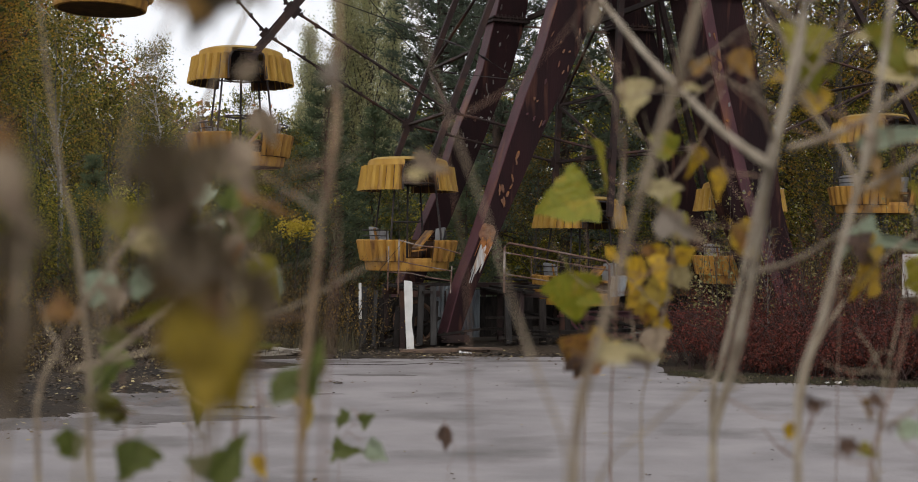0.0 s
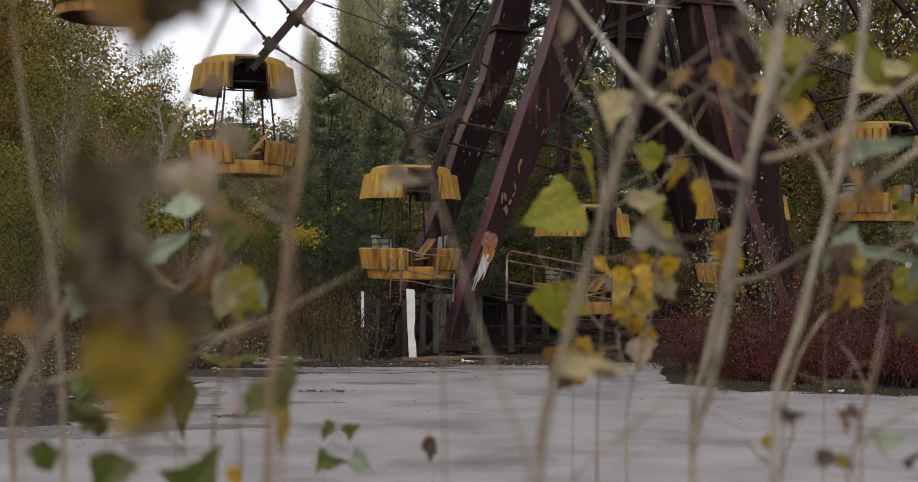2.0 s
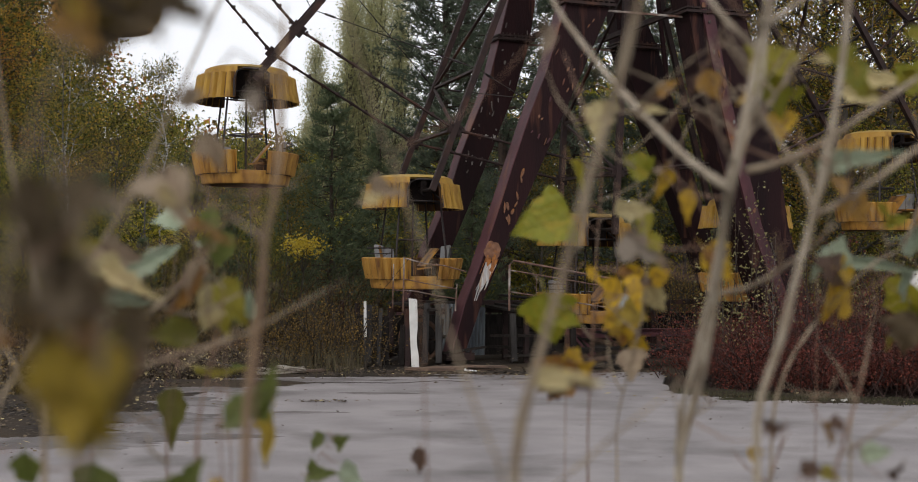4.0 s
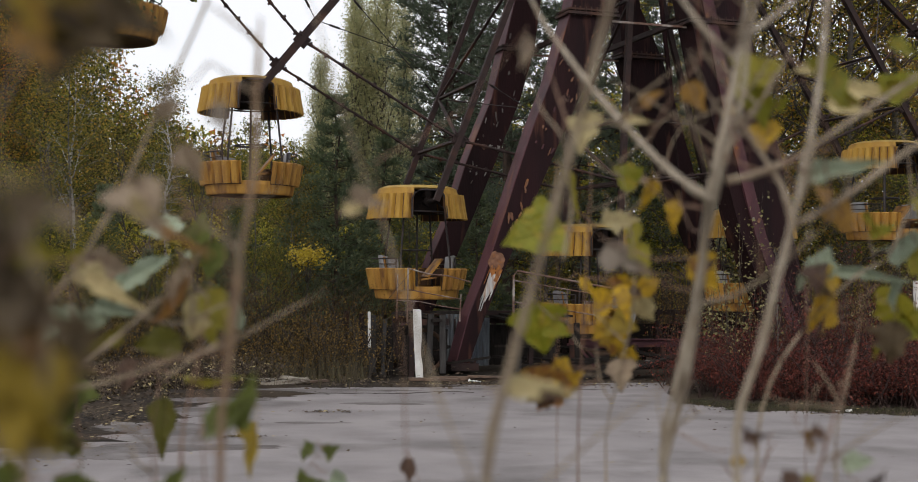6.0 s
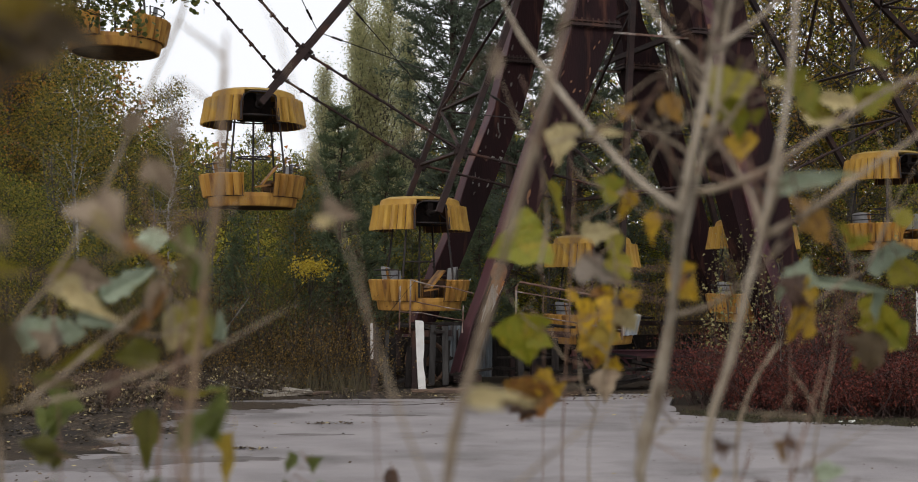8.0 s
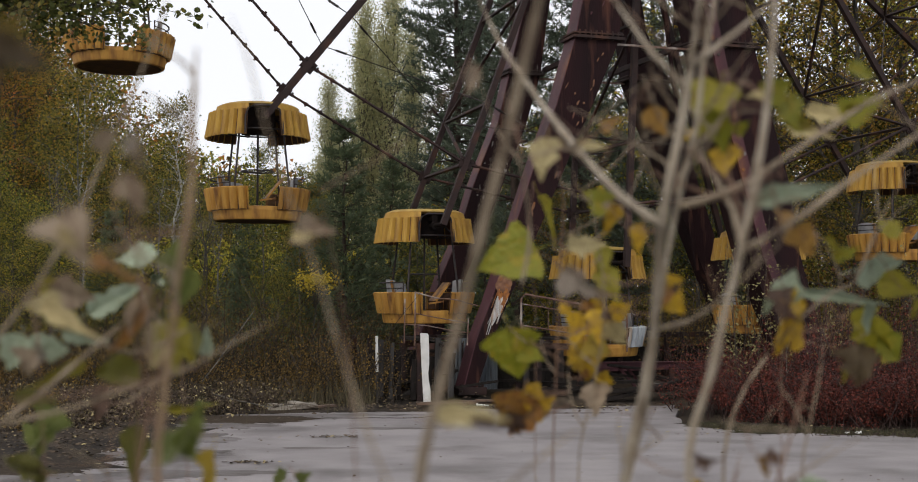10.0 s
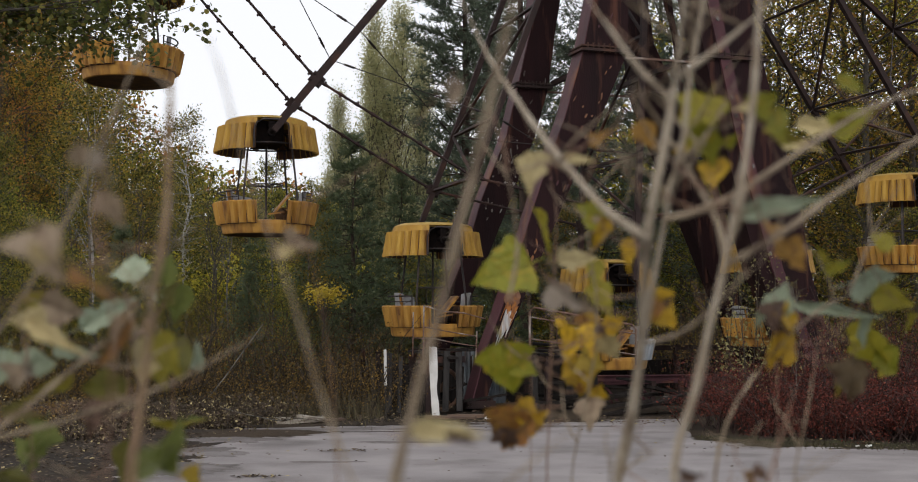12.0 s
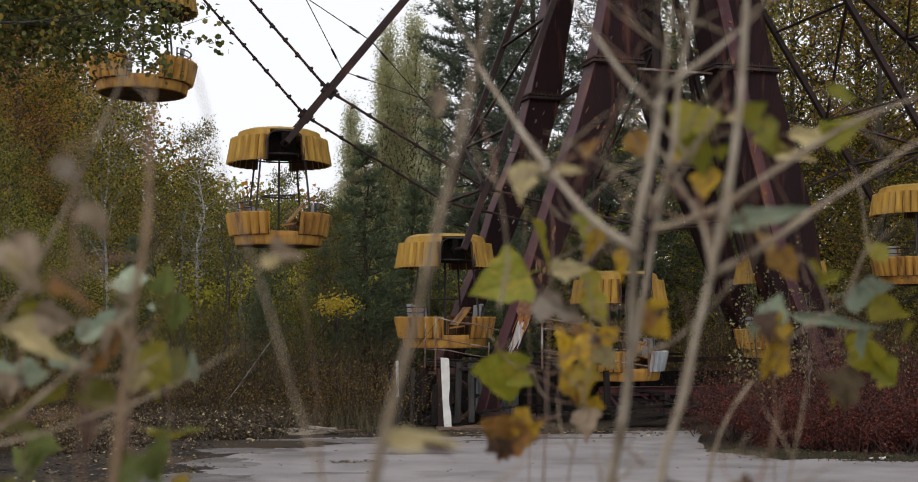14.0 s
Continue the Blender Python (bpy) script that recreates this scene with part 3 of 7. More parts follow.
    b.tube([(0.3 * math.sin(a), 0.3 * math.cos(a), -1.2) for a in np.linspace(0, 2 * math.pi, 21)], 0.013, 6, cap=False)
    for a in (30, 150, 270):
        b.tube([(0, 0, -1.21), (0.3 * math.sin(radians(a)), 0.3 * math.cos(radians(a)), -1.2)], 0.01, 5)
    part("turning_wheel", b, BLACK_PIPE, top)
    # seats and their handrails
    for s in (-1, 1):
        seat = part("seat", seat_pan(s), SEAT_OCHRE, top)
        b = Build()
        for r, o in ((0.70, 0), (0.68, 1)):
            for z, k in ((-1.66, 1.0), (-1.42, 1.04), (-1.29, 1.06)):
                b.v += [(s * r * k * math.cos(radians(a)), r * k * math.sin(radians(a)), z - 0.0011 * abs(a) * (z > -1.5)) for a in (range(-26, 25, 5) if s > 0 else range(-25, 76, 10))]
        for j in range(2):
            for i in range(10):
                for q in (0, 33):
                    b.f.append((q + j * 11 + i, q + j * 11 + i + 1, q + j * 11 + i + 12, q + j * 11 + i + 11))
        b.f += [(22 + i, 23 + i, 56 + i, 55 + i) for i in range(10)]
        part("seat_back", b, SEAT_WHITE, seat, "faded white seat back")
        b = Build()
        if s > 0:
            b.box((0.27, -0.12, -1.53), (0.03, 0.5, 0.44), Matrix.Rotation(radians(40), 3, "Y"))
            b.box((0.14, -0.36, -1.72), (0.3, 0.03, 0.03), Matrix.Rotation(radians(-8), 3, "Y"))
        else:
            b.box((-0.68, -0.28, -1.47), (0.03, 0.22, 0.3), Matrix.Rotation(radians(-12), 3, "Y") @ Matrix.Rotation(radians(-24), 3, "Z"))
        part("seat_side", b, SEAT_OCHRE, seat)
        b = Build()
        pts = []
        for i in range(9):
            a = radians(-48 + 12 * i)
            pts.append((s * 0.86 * math.cos(a), 0.86 * math.sin(a), -1.36))
        pts = [(pts[0][0], pts[0][1], -1.6)] + pts + [(pts[-1][0], pts[-1][1], -1.6)]
        b.tube(pts, 0.014, 6)
        b.tube([(p[0], p[1], -1.46) for p in pts[1:-1]], 0.010, 5)
        part("handrail", b, BLACK_PIPE, top)
    return top


def seat_pan(s):
    b = Build()
    b.box((s * 0.5, 0, -1.66), (0.36, 0.95, 0.03))
    b.box((s * 0.62, 0, -1.79), (0.03, 0.9, 0.25))
    return b


first = None
for k in range(COUNT):
    a = radians(PHASE + 18 * k)
    p = WHEEL @ Vector((PIVOT * math.sin(a), 0, -PIVOT * math.cos(a)))
    m = Matrix.Translation(p + Vector((0, 0, 0.265 if k == 1 else 0.33))) @ pose(0, 0, 0, 0, 0, YAW)
    cabin = gondola(m @ Matrix.Diagonal((0.952, 0.952, 0.985, 1))) if first is None else copy_thing(first, m)
    first = first or cabin
    if k == 2:
        # the lowest gondola has one bleached tub side
        for o in cabin.children:
            if o.name.startswith("tub_side") and sum(v.co.x for v in o.data.vertices) > 0:
                o.data = o.data.copy()
                o.data.materials[0] = TUB_BLEACHED

# ---- boarding platform ----
PLAT = Matrix.Translation((3.544, 23.082, 0)) @ pose(0, 0, 0, 0, 0, 16.83)
platform = thing("boarding_platform", PLAT, "derelict boarding platform of rotten boards and rusty railings", "platform")
rng = random.Random(21)
DECK = 0.95
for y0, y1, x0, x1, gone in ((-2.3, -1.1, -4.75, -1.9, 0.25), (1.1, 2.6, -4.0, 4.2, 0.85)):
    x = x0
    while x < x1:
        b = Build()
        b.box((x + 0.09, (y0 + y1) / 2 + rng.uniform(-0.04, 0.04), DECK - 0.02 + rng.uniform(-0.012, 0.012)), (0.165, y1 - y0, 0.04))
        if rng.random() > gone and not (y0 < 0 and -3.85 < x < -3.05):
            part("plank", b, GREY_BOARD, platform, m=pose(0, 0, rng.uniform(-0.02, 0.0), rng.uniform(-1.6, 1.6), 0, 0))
        x += 0.18
b = Build()
for y, x0, x1, drop in ((-2.25, -4.75, -4.05, 0.0), (-2.2, -2.9, -1.9, 0.05), (-1.2, -4.75, -1.9, 0.04), (1.2, -4.0, 4.2, 0.0)):
    b = Build()
    b.beam((x0, y, DECK - 0.11), (x1, y + 0.1, DECK - 0.11 - drop), 0.1, 0.06)
    part("deck_beam", b, SPOKE_STEEL, platform)
for i in range(15):
    x = -5.0 + i * 0.27 * (1 if i < 8 else 2.0) - (0 if i < 8 else 2.1) + rng.uniform(-0.1, 0.1)
    b = Build()
    h = rng.uniform(0.5, 0.9)
    b.box((x, -2.2 + rng.uniform(-0.05, 0.05), h / 2 - 0.03), (rng.uniform(0.05, 0.13), 0.03, h), Matrix.Rotation(radians(rng.uniform(-4, 4)), 3, "Y"))
    if not -4.1 < x < -2.9 and x < -1.7:
        part("skirt_board", b, GREY_BOARD, platform)
for x in np.arange(-4.7, 4.3, 1.05):
    for y in (-2.2, -1.2, 1.2, 2.5):
        if y < 0 and (x > -1.7 or y == -2.2 and -4.1 < x < -2.9):
            continue
        b = Build()
        b.box((x, y, DECK / 2 - 0.08), (0.08, 0.08, DECK - 0.05))
        part("support_post", b, SPOKE_STEEL, platform)
# railings: pipe frames along the front of the deck
for x0, x1, tilt, y in ((-2.95, -1.0, -0.3, -2.3),):
    b = Build()
    b.tube([(x0, y, DECK - 0.1), (x0, y, DECK + 0.66), (x0 + 0.07, y, DECK + 0.74), (x1 - 0.07, y, DECK + 0.74 + tilt), (x1, y, DECK + 0.66 + tilt), (x1, y, DECK - 0.1 + tilt / 2)], 0.02, 6)
    for z in (0.22, 0.58):
        b.tube([(x0, y, DECK + z), (x1, y, DECK + z + tilt)], 0.012, 6)
    for i in range(1, 4):
        x = x0 + (x1 - x0) * i / 4
        b.tube([(x, y, DECK + 0.22 + tilt * i / 4), (x, y, DECK + 0.58 + tilt * i / 4)], 0.007, 5)
    part("railing", b, RAIL_RUST, platform, "thin rusty pipe railing")


# what is left of the railing before the boarding gondola: bent, drooping rods
for pts, r in (([(-4.8, -2.3, 0.85), (-4.79, -2.3, 1.74)], 0.014), ([(-4.97, -2.28, 0.9), (-4.96, -2.28, 1.62)], 0.011),
               ([(-4.79, -2.3, 1.72), (-4.45, -2.32, 1.63), (-4.1, -2.3, 1.6), (-3.72, -2.3, 1.5)], 0.011),
               ([(-4.79, -2.3, 1.38), (-4.5, -2.32, 1.32), (-4.2, -2.3, 1.27), (-3.9, -2.3, 1.22)], 0.009),
               ([(-4.97, -2.28, 1.2), (-4.6, -2.32, 1.18), (-4.2, -2.3, 1.1), (-3.86, -2.28, 1.05)], 0.009), ([(-3.9, -2.3, 0.85), (-3.88, -2.3, 1.3)], 0.012)):
    b = Build()
    b.tube(pts, r, 6)
    part("railing", b, RAIL_RUST, platform, "thin bent rusty rod")


def corrugated(x0, x1, h, y):
    b = Build()
    n = int((x1 - x0) / 0.012)
    for i in range(n + 1):
        x, d = x0 + (x1 - x0) * i / n, 0.012 * math.sin(i * 1.05)
        b.v += [(x, y + d, 0.02), (x, y + d, h), (x, y + d + 0.004, 0.02), (x, y + d + 0.004, h)]
    for i in range(n):
        o = i * 4
        b.f += [(o, o + 4, o + 5, o + 1), (o + 2, o + 3, o + 7, o + 6), (o + 1, o + 5, o + 7, o + 3)]
    return b


part("sheet_panel", corrugated(-3.8, -3.42, 0.93, -1.24), BLUE_SHEET, platform, "faded blue corrugated sheet, streaked with rust")
part("sheet_panel", corrugated(-3.4, -2.98, 0.86, -1.2), BLUE_SHEET, platform, "faded blue corrugated sheet, streaked with rust")
for x, w, h, tilt in ((-4.4, 0.1, 0.98, 1.5), (-4.18, 0.1, 0.96, -1.0), (-5.36, 0.09, 0.96, 0.0), (-5.18, 0.06, 0.9, 2.0), (-2.85, 0.1, 0.8, -3.0)):
    b = Build()
    b.box((x, -2.26, h / 2), (w, 0.03, h), Matrix.Rotation(radians(tilt), 3, "Y"))
    part("skirt_board", b, SLAT_GREY, platform, "grey weathered upright board")
# dark sheets added behind the boards for the shade below the platform
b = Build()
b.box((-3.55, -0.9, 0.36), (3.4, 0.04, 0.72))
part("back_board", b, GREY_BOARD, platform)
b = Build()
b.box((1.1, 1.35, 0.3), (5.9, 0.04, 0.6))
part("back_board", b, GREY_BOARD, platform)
# low sagging deck frame under the lowest gondola: dark red channels, crossed struts and fallen laths
for x0, x1, z0, z1, y in ((-1.75, 1.75, 0.46, 0.42, -1.9), (-1.5, 2.6, 0.34, 0.38, -1.25)):
    b = Build()
    b.beam((x0, y, z0), (x1, y, z1), 0.1, 0.07)
    b.beam((x0, y - 0.05, z0 + 0.05), (x1, y - 0.05, z1 + 0.05), 0.012, 0.1)
    part("deck_beam", b, LEG_LIT, platform, "dark red channel of the sagging deck")
for x0, z0, x1, z1, y in ((-1.6, 0.42, -1.25, 0.02, -1.86), (-1.1, 0.02, -1.45, 0.4, -1.8), (-0.95, 0.4, -0.6, 0.03, -1.86), (-0.45, 0.02, -0.75, 0.38, -1.8), (0.1, 0.4, 0.42, 0.05, -1.86), (0.75, 0.02, 0.5, 0.38, -1.8), (0.95, 0.38, 1.3, 0.02, -1.86)):
    b = Build()
    b.beam((x0, y, z0), (x1, y, z1), 0.045, 0.03)
    part("strut", b, LEG_LIT, platform)
for x in (-1.72, -0.5, 0.05, 0.9, 1.7):
    b = Build()
    b.beam((x, -1.9, -0.03), (x + 0.02, -1.9, 0.42), 0.08, 0.06)
    part("support_post", b, SPOKE_STEEL, platform)
for x, y, z, l, turn, tilt, ma in ((-0.05, -2.0, 0.12, 0.62, 8, 17, SLAT_GREY), (-0.1, -2.05, 0.08, 0.5, -6, 11, TIE_WHITE), (-1.3, -2.05, 0.12, 0.5, 5, -6, SLAT_GREY), (0.6, -2.1, 0.05, 0.8, -4, 3, RUST_AND_SHADE), (-0.7, -2.2, 0.05, 1.3, 3, 1, GREY_BOARD)):
    b = Build()
    b.box((0, 0, 0), (l, 0.07, 0.02))
    part("fallen_lath", b, ma, platform, m=pose(x, y, z, 0, tilt, turn))
b = Build()
b.beam((-5.44, -2.35, 0.45), (-5.45, -2.35, 1.02), 0.04, 0.03)
part("white_stake", b, WHITE_PAINT, platform, "thin white painted stake")
b = Build()
b.beam((-5.43, -2.35, -0.02), (-5.44, -2.35, 0.45), 0.04, 0.03)
part("stake_foot", b, SLAT_GREY, platform)
# iron wheel leaning under the deck
iron_wheel = thing("iron_wheel", PLAT @ pose(-4.42, -2.0, 0.36, 78, 0, 0), "rusty brown iron wheel leaning under the platform", "wheel")
b = Build()
rim = [(0.34 * math.cos(a), 0.34 * math.sin(a), 0) for a in np.linspace(0, 2 * math.pi, 33)]
b.tube(rim, 0.035, 8, cap=False)
part("rim", b, RUST_AND_SHADE, iron_wheel)
b = Build()
b.tube([(0, 0, -0.05), (0, 0, 0.05)], 0.07, 12)
part("hub", b, RUST_AND_SHADE, iron_wheel)
for k in range(6):
    b = Build()
    a = k * math.pi / 3
    b.tube([(0.06 * math.cos(a), 0.06 * math.sin(a), 0), (0.33 * math.cos(a), 0.33 * math.sin(a), 0)], 0.014, 6)
    part("spoke", b, RUST_AND_SHADE, iron_wheel)


# ---- trees ----
def leaf_soup(name, centres, spread, per, size, material, rs, flat=0.3, sides=3):
    """Many small leaves round the given centres: slivers with three corners, or rounder ones with six."""
    c = np.repeat(np.asarray(centres), per, axis=0) + rs.normal(0, 1, (len(centres) * per, 3)) * np.asarray(spread)
    n = len(c)
    u = rs.normal(0, 1, (n, 3))
    u[:, 2] *= flat + 0.3
    u /= np.linalg.norm(u, axis=1, keepdims=True)
    w = rs.normal(0, 1, (n, 3))
    w = np.cross(u, w)
    w /= np.linalg.norm(w, axis=1, keepdims=True)
    s = size * rs.uniform(0.6, 1.3, (n, 1))
    shape = ((-0.5, -0.2), (0.5, -0.25), (0.05, 0.5)) if sides == 3 else ((-0.5, 0.0), (-0.3, 0.38), (0.15, 0.42), (0.5, 0.05), (0.2, -0.4), (-0.3, -0.38))
    q = np.stack([c + u * s * a + w * s * k for a, k in shape], axis=1)
    return soup(name, q.reshape(-1, 3), sides, material)


def grow(rnd, height, spread, base, levels, limbs, rise, thick=1.0):
    """Trunk and limb lines with their radii, and the places where leaves sit."""
    lines, tips = [], []
    lean = Vector((rnd.uniform(-0.04, 0.04), rnd.uniform(-0.04, 0.04), 0)) * height
    trunk = []
    for i in range(9):
        t = i / 8
        trunk.append(Vector((lean.x * t + rnd.uniform(-0.05, 0.05) * t, lean.y * t + rnd.uniform(-0.05, 0.05) * t, height * t)))
    r0 = (height * 0.011 + 0.02) * thick
    lines.append((trunk, [r0 * (1 - 0.9 * i / 8) for i in range(9)]))
    for i in range(limbs):
        t = base + (1 - base) * (i + rnd.random()) / limbs
        p = trunk[0].lerp(trunk[8], t)
        p.x, p.y = np.interp(t, np.linspace(0, 1, 9), [q.x for q in trunk]), np.interp(t, np.linspace(0, 1, 9), [q.y for q in trunk])
        a = i * 2.4 + rnd.uniform(-0.5, 0.5)
        reach = spread * (0.35 + 0.65 * math.sin(math.pi * min(1, (t - base) / (1 - base) * 0.8 + 0.2))) * rnd.uniform(0.6, 1.1)
        d = Vector((math.cos(a), math.sin(a), rise * rnd.uniform(0.6, 1.3)))
        pts = [p]
        for j in range(4):
            pts.append(pts[-1] + d * reach / 4 + Vector((rnd.uniform(-1, 1), rnd.uniform(-1, 1), rnd.uniform(-0.6, 0.8))) * reach * 0.07)
        rr = r0 * 0.38 * (1 - 0.6 * t)
        lines.append((pts, [rr * (1 - 0.2 * j) for j in range(5)]))
        for j in range(1, 5):
            tips.append(pts[j])
            for _ in range(levels):
                d2 = (d + Vector((rnd.uniform(-1, 1), rnd.uniform(-1, 1), rnd.uniform(-0.7, 0.7)))) * reach * 0.28
                q = pts[j] + d2
                lines.append(([pts[j], pts[j] + d2 * 0.5 + Vector((0, 0, 0.03)), q], [rr * 0.4, rr * 0.3, rr * 0.12]))
                tips += [q, pts[j] + d2 * 0.6]
    return lines, tips


def broadleaf(name, m, label, seed, height, spread, base, limbs, per, size, leaf, bark, rise=0.7, levels=2, clump=(0.3, 0.3, 0.24), thick=1.0):
    rnd, rs = random.Random(seed), np.random.RandomState(seed)
    lines, tips = grow(rnd, height, spread, base, levels, limbs, rise, thick)
    tree = thing(name, m, label, "tree", "trees behind the wheel")
    b = Build()
    for pts, radii in lines:
        b.tube(pts, radii, 6 if len(pts) > 5 else 4, cap=False)
    part("trunk", b, bark, tree, smooth=True)
    part("crown", leaf_soup("crown", [tuple(p) for p in tips], clump, per, size, leaf, rs), leaf, tree)
    return tree


def pine(m, label, seed, height, spread, base, needle, count=46, gaps=0.2, tuft=3):
    rnd, rs = random.Random(seed), np.random.RandomState(seed)
    tree = thing("pine_tree", m, label, "tree", "trees behind the wheel")
    b = Build()
    r0 = height * 0.011 + 0.02
    b.tube([(rnd.uniform(-0.05, 0.05) * i, rnd.uniform(-0.05, 0.05) * i, height * i / 6) for i in range(7)], [r0 * (1 - i / 6.5) for i in range(7)], 7)
    tufts, ways = [], []
    for i in range(count):
        t = base + (1 - base) * i / count
        z = height * t
        k = 5 if rnd.random() > gaps else 3
        for j in range(k):
            a = i * 1.1 + j * 2 * math.pi / k + rnd.uniform(-0.3, 0.3)
            reach = spread * (1.04 - t) / (1.04 - base) * rnd.uniform(0.6, 1.1) if base < 0.25 else spread * math.sin(math.pi * min(1.0, 0.25 + 0.75 * (t - base) / (1 - base))) * rnd.uniform(0.5, 1.1)
            d = Vector((math.cos(a), math.sin(a), rnd.uniform(-0.05, 0.6)))
            p0 = Vector((0, 0, z + rnd.uniform(-0.12, 0.12)))
            p1 = p0 + d * reach * 0.55 + Vector((0, 0, -0.08 * reach))
            p2 = p0 + d * reach
            b.tube([p0, p1, p2], [r0 * 0.12 * (1.1 - t) + 0.006, r0 * 0.08 * (1.1 - t) + 0.005, 0.003], 4, cap=False)
            steps = max(3, int(reach / 0.16))
            for s in range(steps):
                f = 0.3 + 0.7 * (s + 1) / steps
                c = p0.lerp(p1, f / 0.55) if f < 0.55 else p1.lerp(p2, (f - 0.55) / 0.45)
                for _ in range(tuft):
                    tufts.append(c + Vector((rnd.uniform(-1, 1), rnd.uniform(-1, 1), rnd.uniform(-0.3, 0.6))) * 0.13 * (1 + reach * 0.35))
                    ways.append(d + Vector((rnd.uniform(-0.7, 0.7), rnd.uniform(-0.7, 0.7), rnd.uniform(0, 0.8))))
    part("trunk", b, BARK_PINE, tree, smooth=True)
    c = np.repeat(np.array([tuple(p) for p in tufts]), 7, axis=0)
    w = np.repeat(np.array([tuple(p) for p in ways]), 7, axis=0)
    n = len(c)
    u = w + rs.normal(0, 0.75, (n, 3))
    u /= np.linalg.norm(u, axis=1, keepdims=True)
    s = np.cross(u, rs.normal(0, 1, (n, 3)))
    s /= np.linalg.norm(s, axis=1, keepdims=True)
    ln = 0.2 * rs.uniform(0.7, 1.3, (n, 1))
    q = np.stack([c - s * 0.016, c + s * 0.016, c + u * ln], axis=1)
    part("crown", soup("crown", q.reshape(-1, 3), 3, needle), needle, tree)
    return tree


def at(x, y, turn=0.0, scale=1.0, z=-0.1):
    return Matrix.Translation((x, y, z)) @ pose(0, 0, 0, 0, 0, turn) @ Matrix.Diagonal((scale, scale, scale, 1))


def again(tree, x, y, turn, scale, tall=1.0, label=""):
    o = copy_thing(tree, Matrix.Translation((x, y, -0.1)) @ pose(0, 0, 0, 0, 0, turn))
    o.scale = (scale, scale, scale * tall)
    return tagged(o, label)


birch = broadleaf("birch_tree", at(-11.2, 38), "slender pale grey birch with thinning green and gold leaves", 4, 8.6, 1.5, 0.28, 24, 15, 0.084, LEAF_GREEN, BARK_PALE, thick=0.5, clump=(0.22, 0.22, 0.17))
aspen = broadleaf("aspen_tree", at(-15.6, 33), "grey aspen with green and ochre autumn leaves", 11, 11.5, 2.4, 0.1, 38, 22, 0.084, LEAF_GOLD, BARK_GREY, clump=(0.22, 0.22, 0.15))
maple = broadleaf("young_maple_tree", at(-13, 30), "bushy young tree with olive autumn leaves", 17, 7.0, 2.0, 0.08, 32, 17, 0.082, LEAF_GREEN, BARK_GREY, clump=(0.22, 0.22, 0.15))
poplar = broadleaf("poplar_tree", at(-2.5, 55), "tall columnar poplar, its olive leaves paled with haze", 23, 15.0, 0.8, 0.08, 60, 17, 0.1, LEAF_POPLAR, BARK_GREY, rise=3.0, clump=(0.2, 0.2, 0.5))
old_pine = pine(at(2.4, 36), "tall dark green pine with sparse upper limbs", 31, 17.0, 3.0, 0.12, NEEDLES)
pine(at(0.55, 38.5), "broad blue-green pine with a rounded open crown", 33, 16.5, 2.0, 0.26, NEEDLES, count=58, gaps=0.35, tuft=4)
young_pine = pine(at(-2.3, 29), "young bluish green pine with upswept shoots", 37, 6.0, 1.75, 0.06, NEEDLES_YOUNG, count=30)

rng = random.Random(77)
AFAR, TALLER = 1.45, 1.37
for x, y, s in ((-7.0, 33, 0.64), (-13.2, 40, 0.95), (-9.6, 41, 0.62), (-7.4, 44, 0.66), (-15.0, 43, 1.2), (-5.6, 38, 0.6), (-8.4, 37, 0.62), (-4.6, 44, 0.7), (-12.4, 36, 0.98)):
    again(birch, x * AFAR, y * AFAR, rng.uniform(0, 360), s * TALLER)
for x, y, s in ((-12.6, 31, 0.8), (-12.7, 34, 1.0), (-14.4, 36.5, 1.1), (-12.9, 38.5, 1.05), (-15.8, 40, 1.15), (-11.6, 33, 0.72), (-14.6, 43, 1.2), (-16.8, 44, 1.25), (13.5, 40, 1.5), (16, 38, 1.4), (10.5, 42, 1.5),
                (17.5, 44, 1.5), (8, 44, 1.5), (12, 34, 1.25), (14.2, 36, 1.2), (10.2, 36, 1.2)):
    far = x < 0
    again(aspen, x * (AFAR if far else 1), y * (AFAR if far else 1), rng.uniform(0, 360), s * (TALLER if far else 1))
for x, y, s in ((-10.6, 29, 0.55), (-10.6, 34, 0.8), (-5.2, 31, 0.58), (-3.4, 35, 0.62), (-12.4, 32, 0.8), (-0.5, 31, 0.5), (3, 31, 0.6), (7, 32, 0.8), (11, 31, 0.7), (12.4, 29, 0.7),
                (-1.5, 40, 0.6), (-6.4, 35, 0.62), (-4.4, 40, 0.66), (-9.2, 27, 0.5), (-10.2, 27.5, 0.6), (-8.0, 31, 0.62), (-9.4, 36, 0.8), (-7.7, 23.2, 0.4), (-6.6, 23.8, 0.36), (-8.6, 24.4, 0.5), (-4.8, 23.3, 0.28), (-3.2, 23.8, 0.3), (-5.4, 22.4, 0.25)):
    far = x < -3 and y > 30
    again(maple, x * (AFAR if far else 1), y * (AFAR if far else 1), rng.uniform(0, 360), s * (TALLER if far else 1))
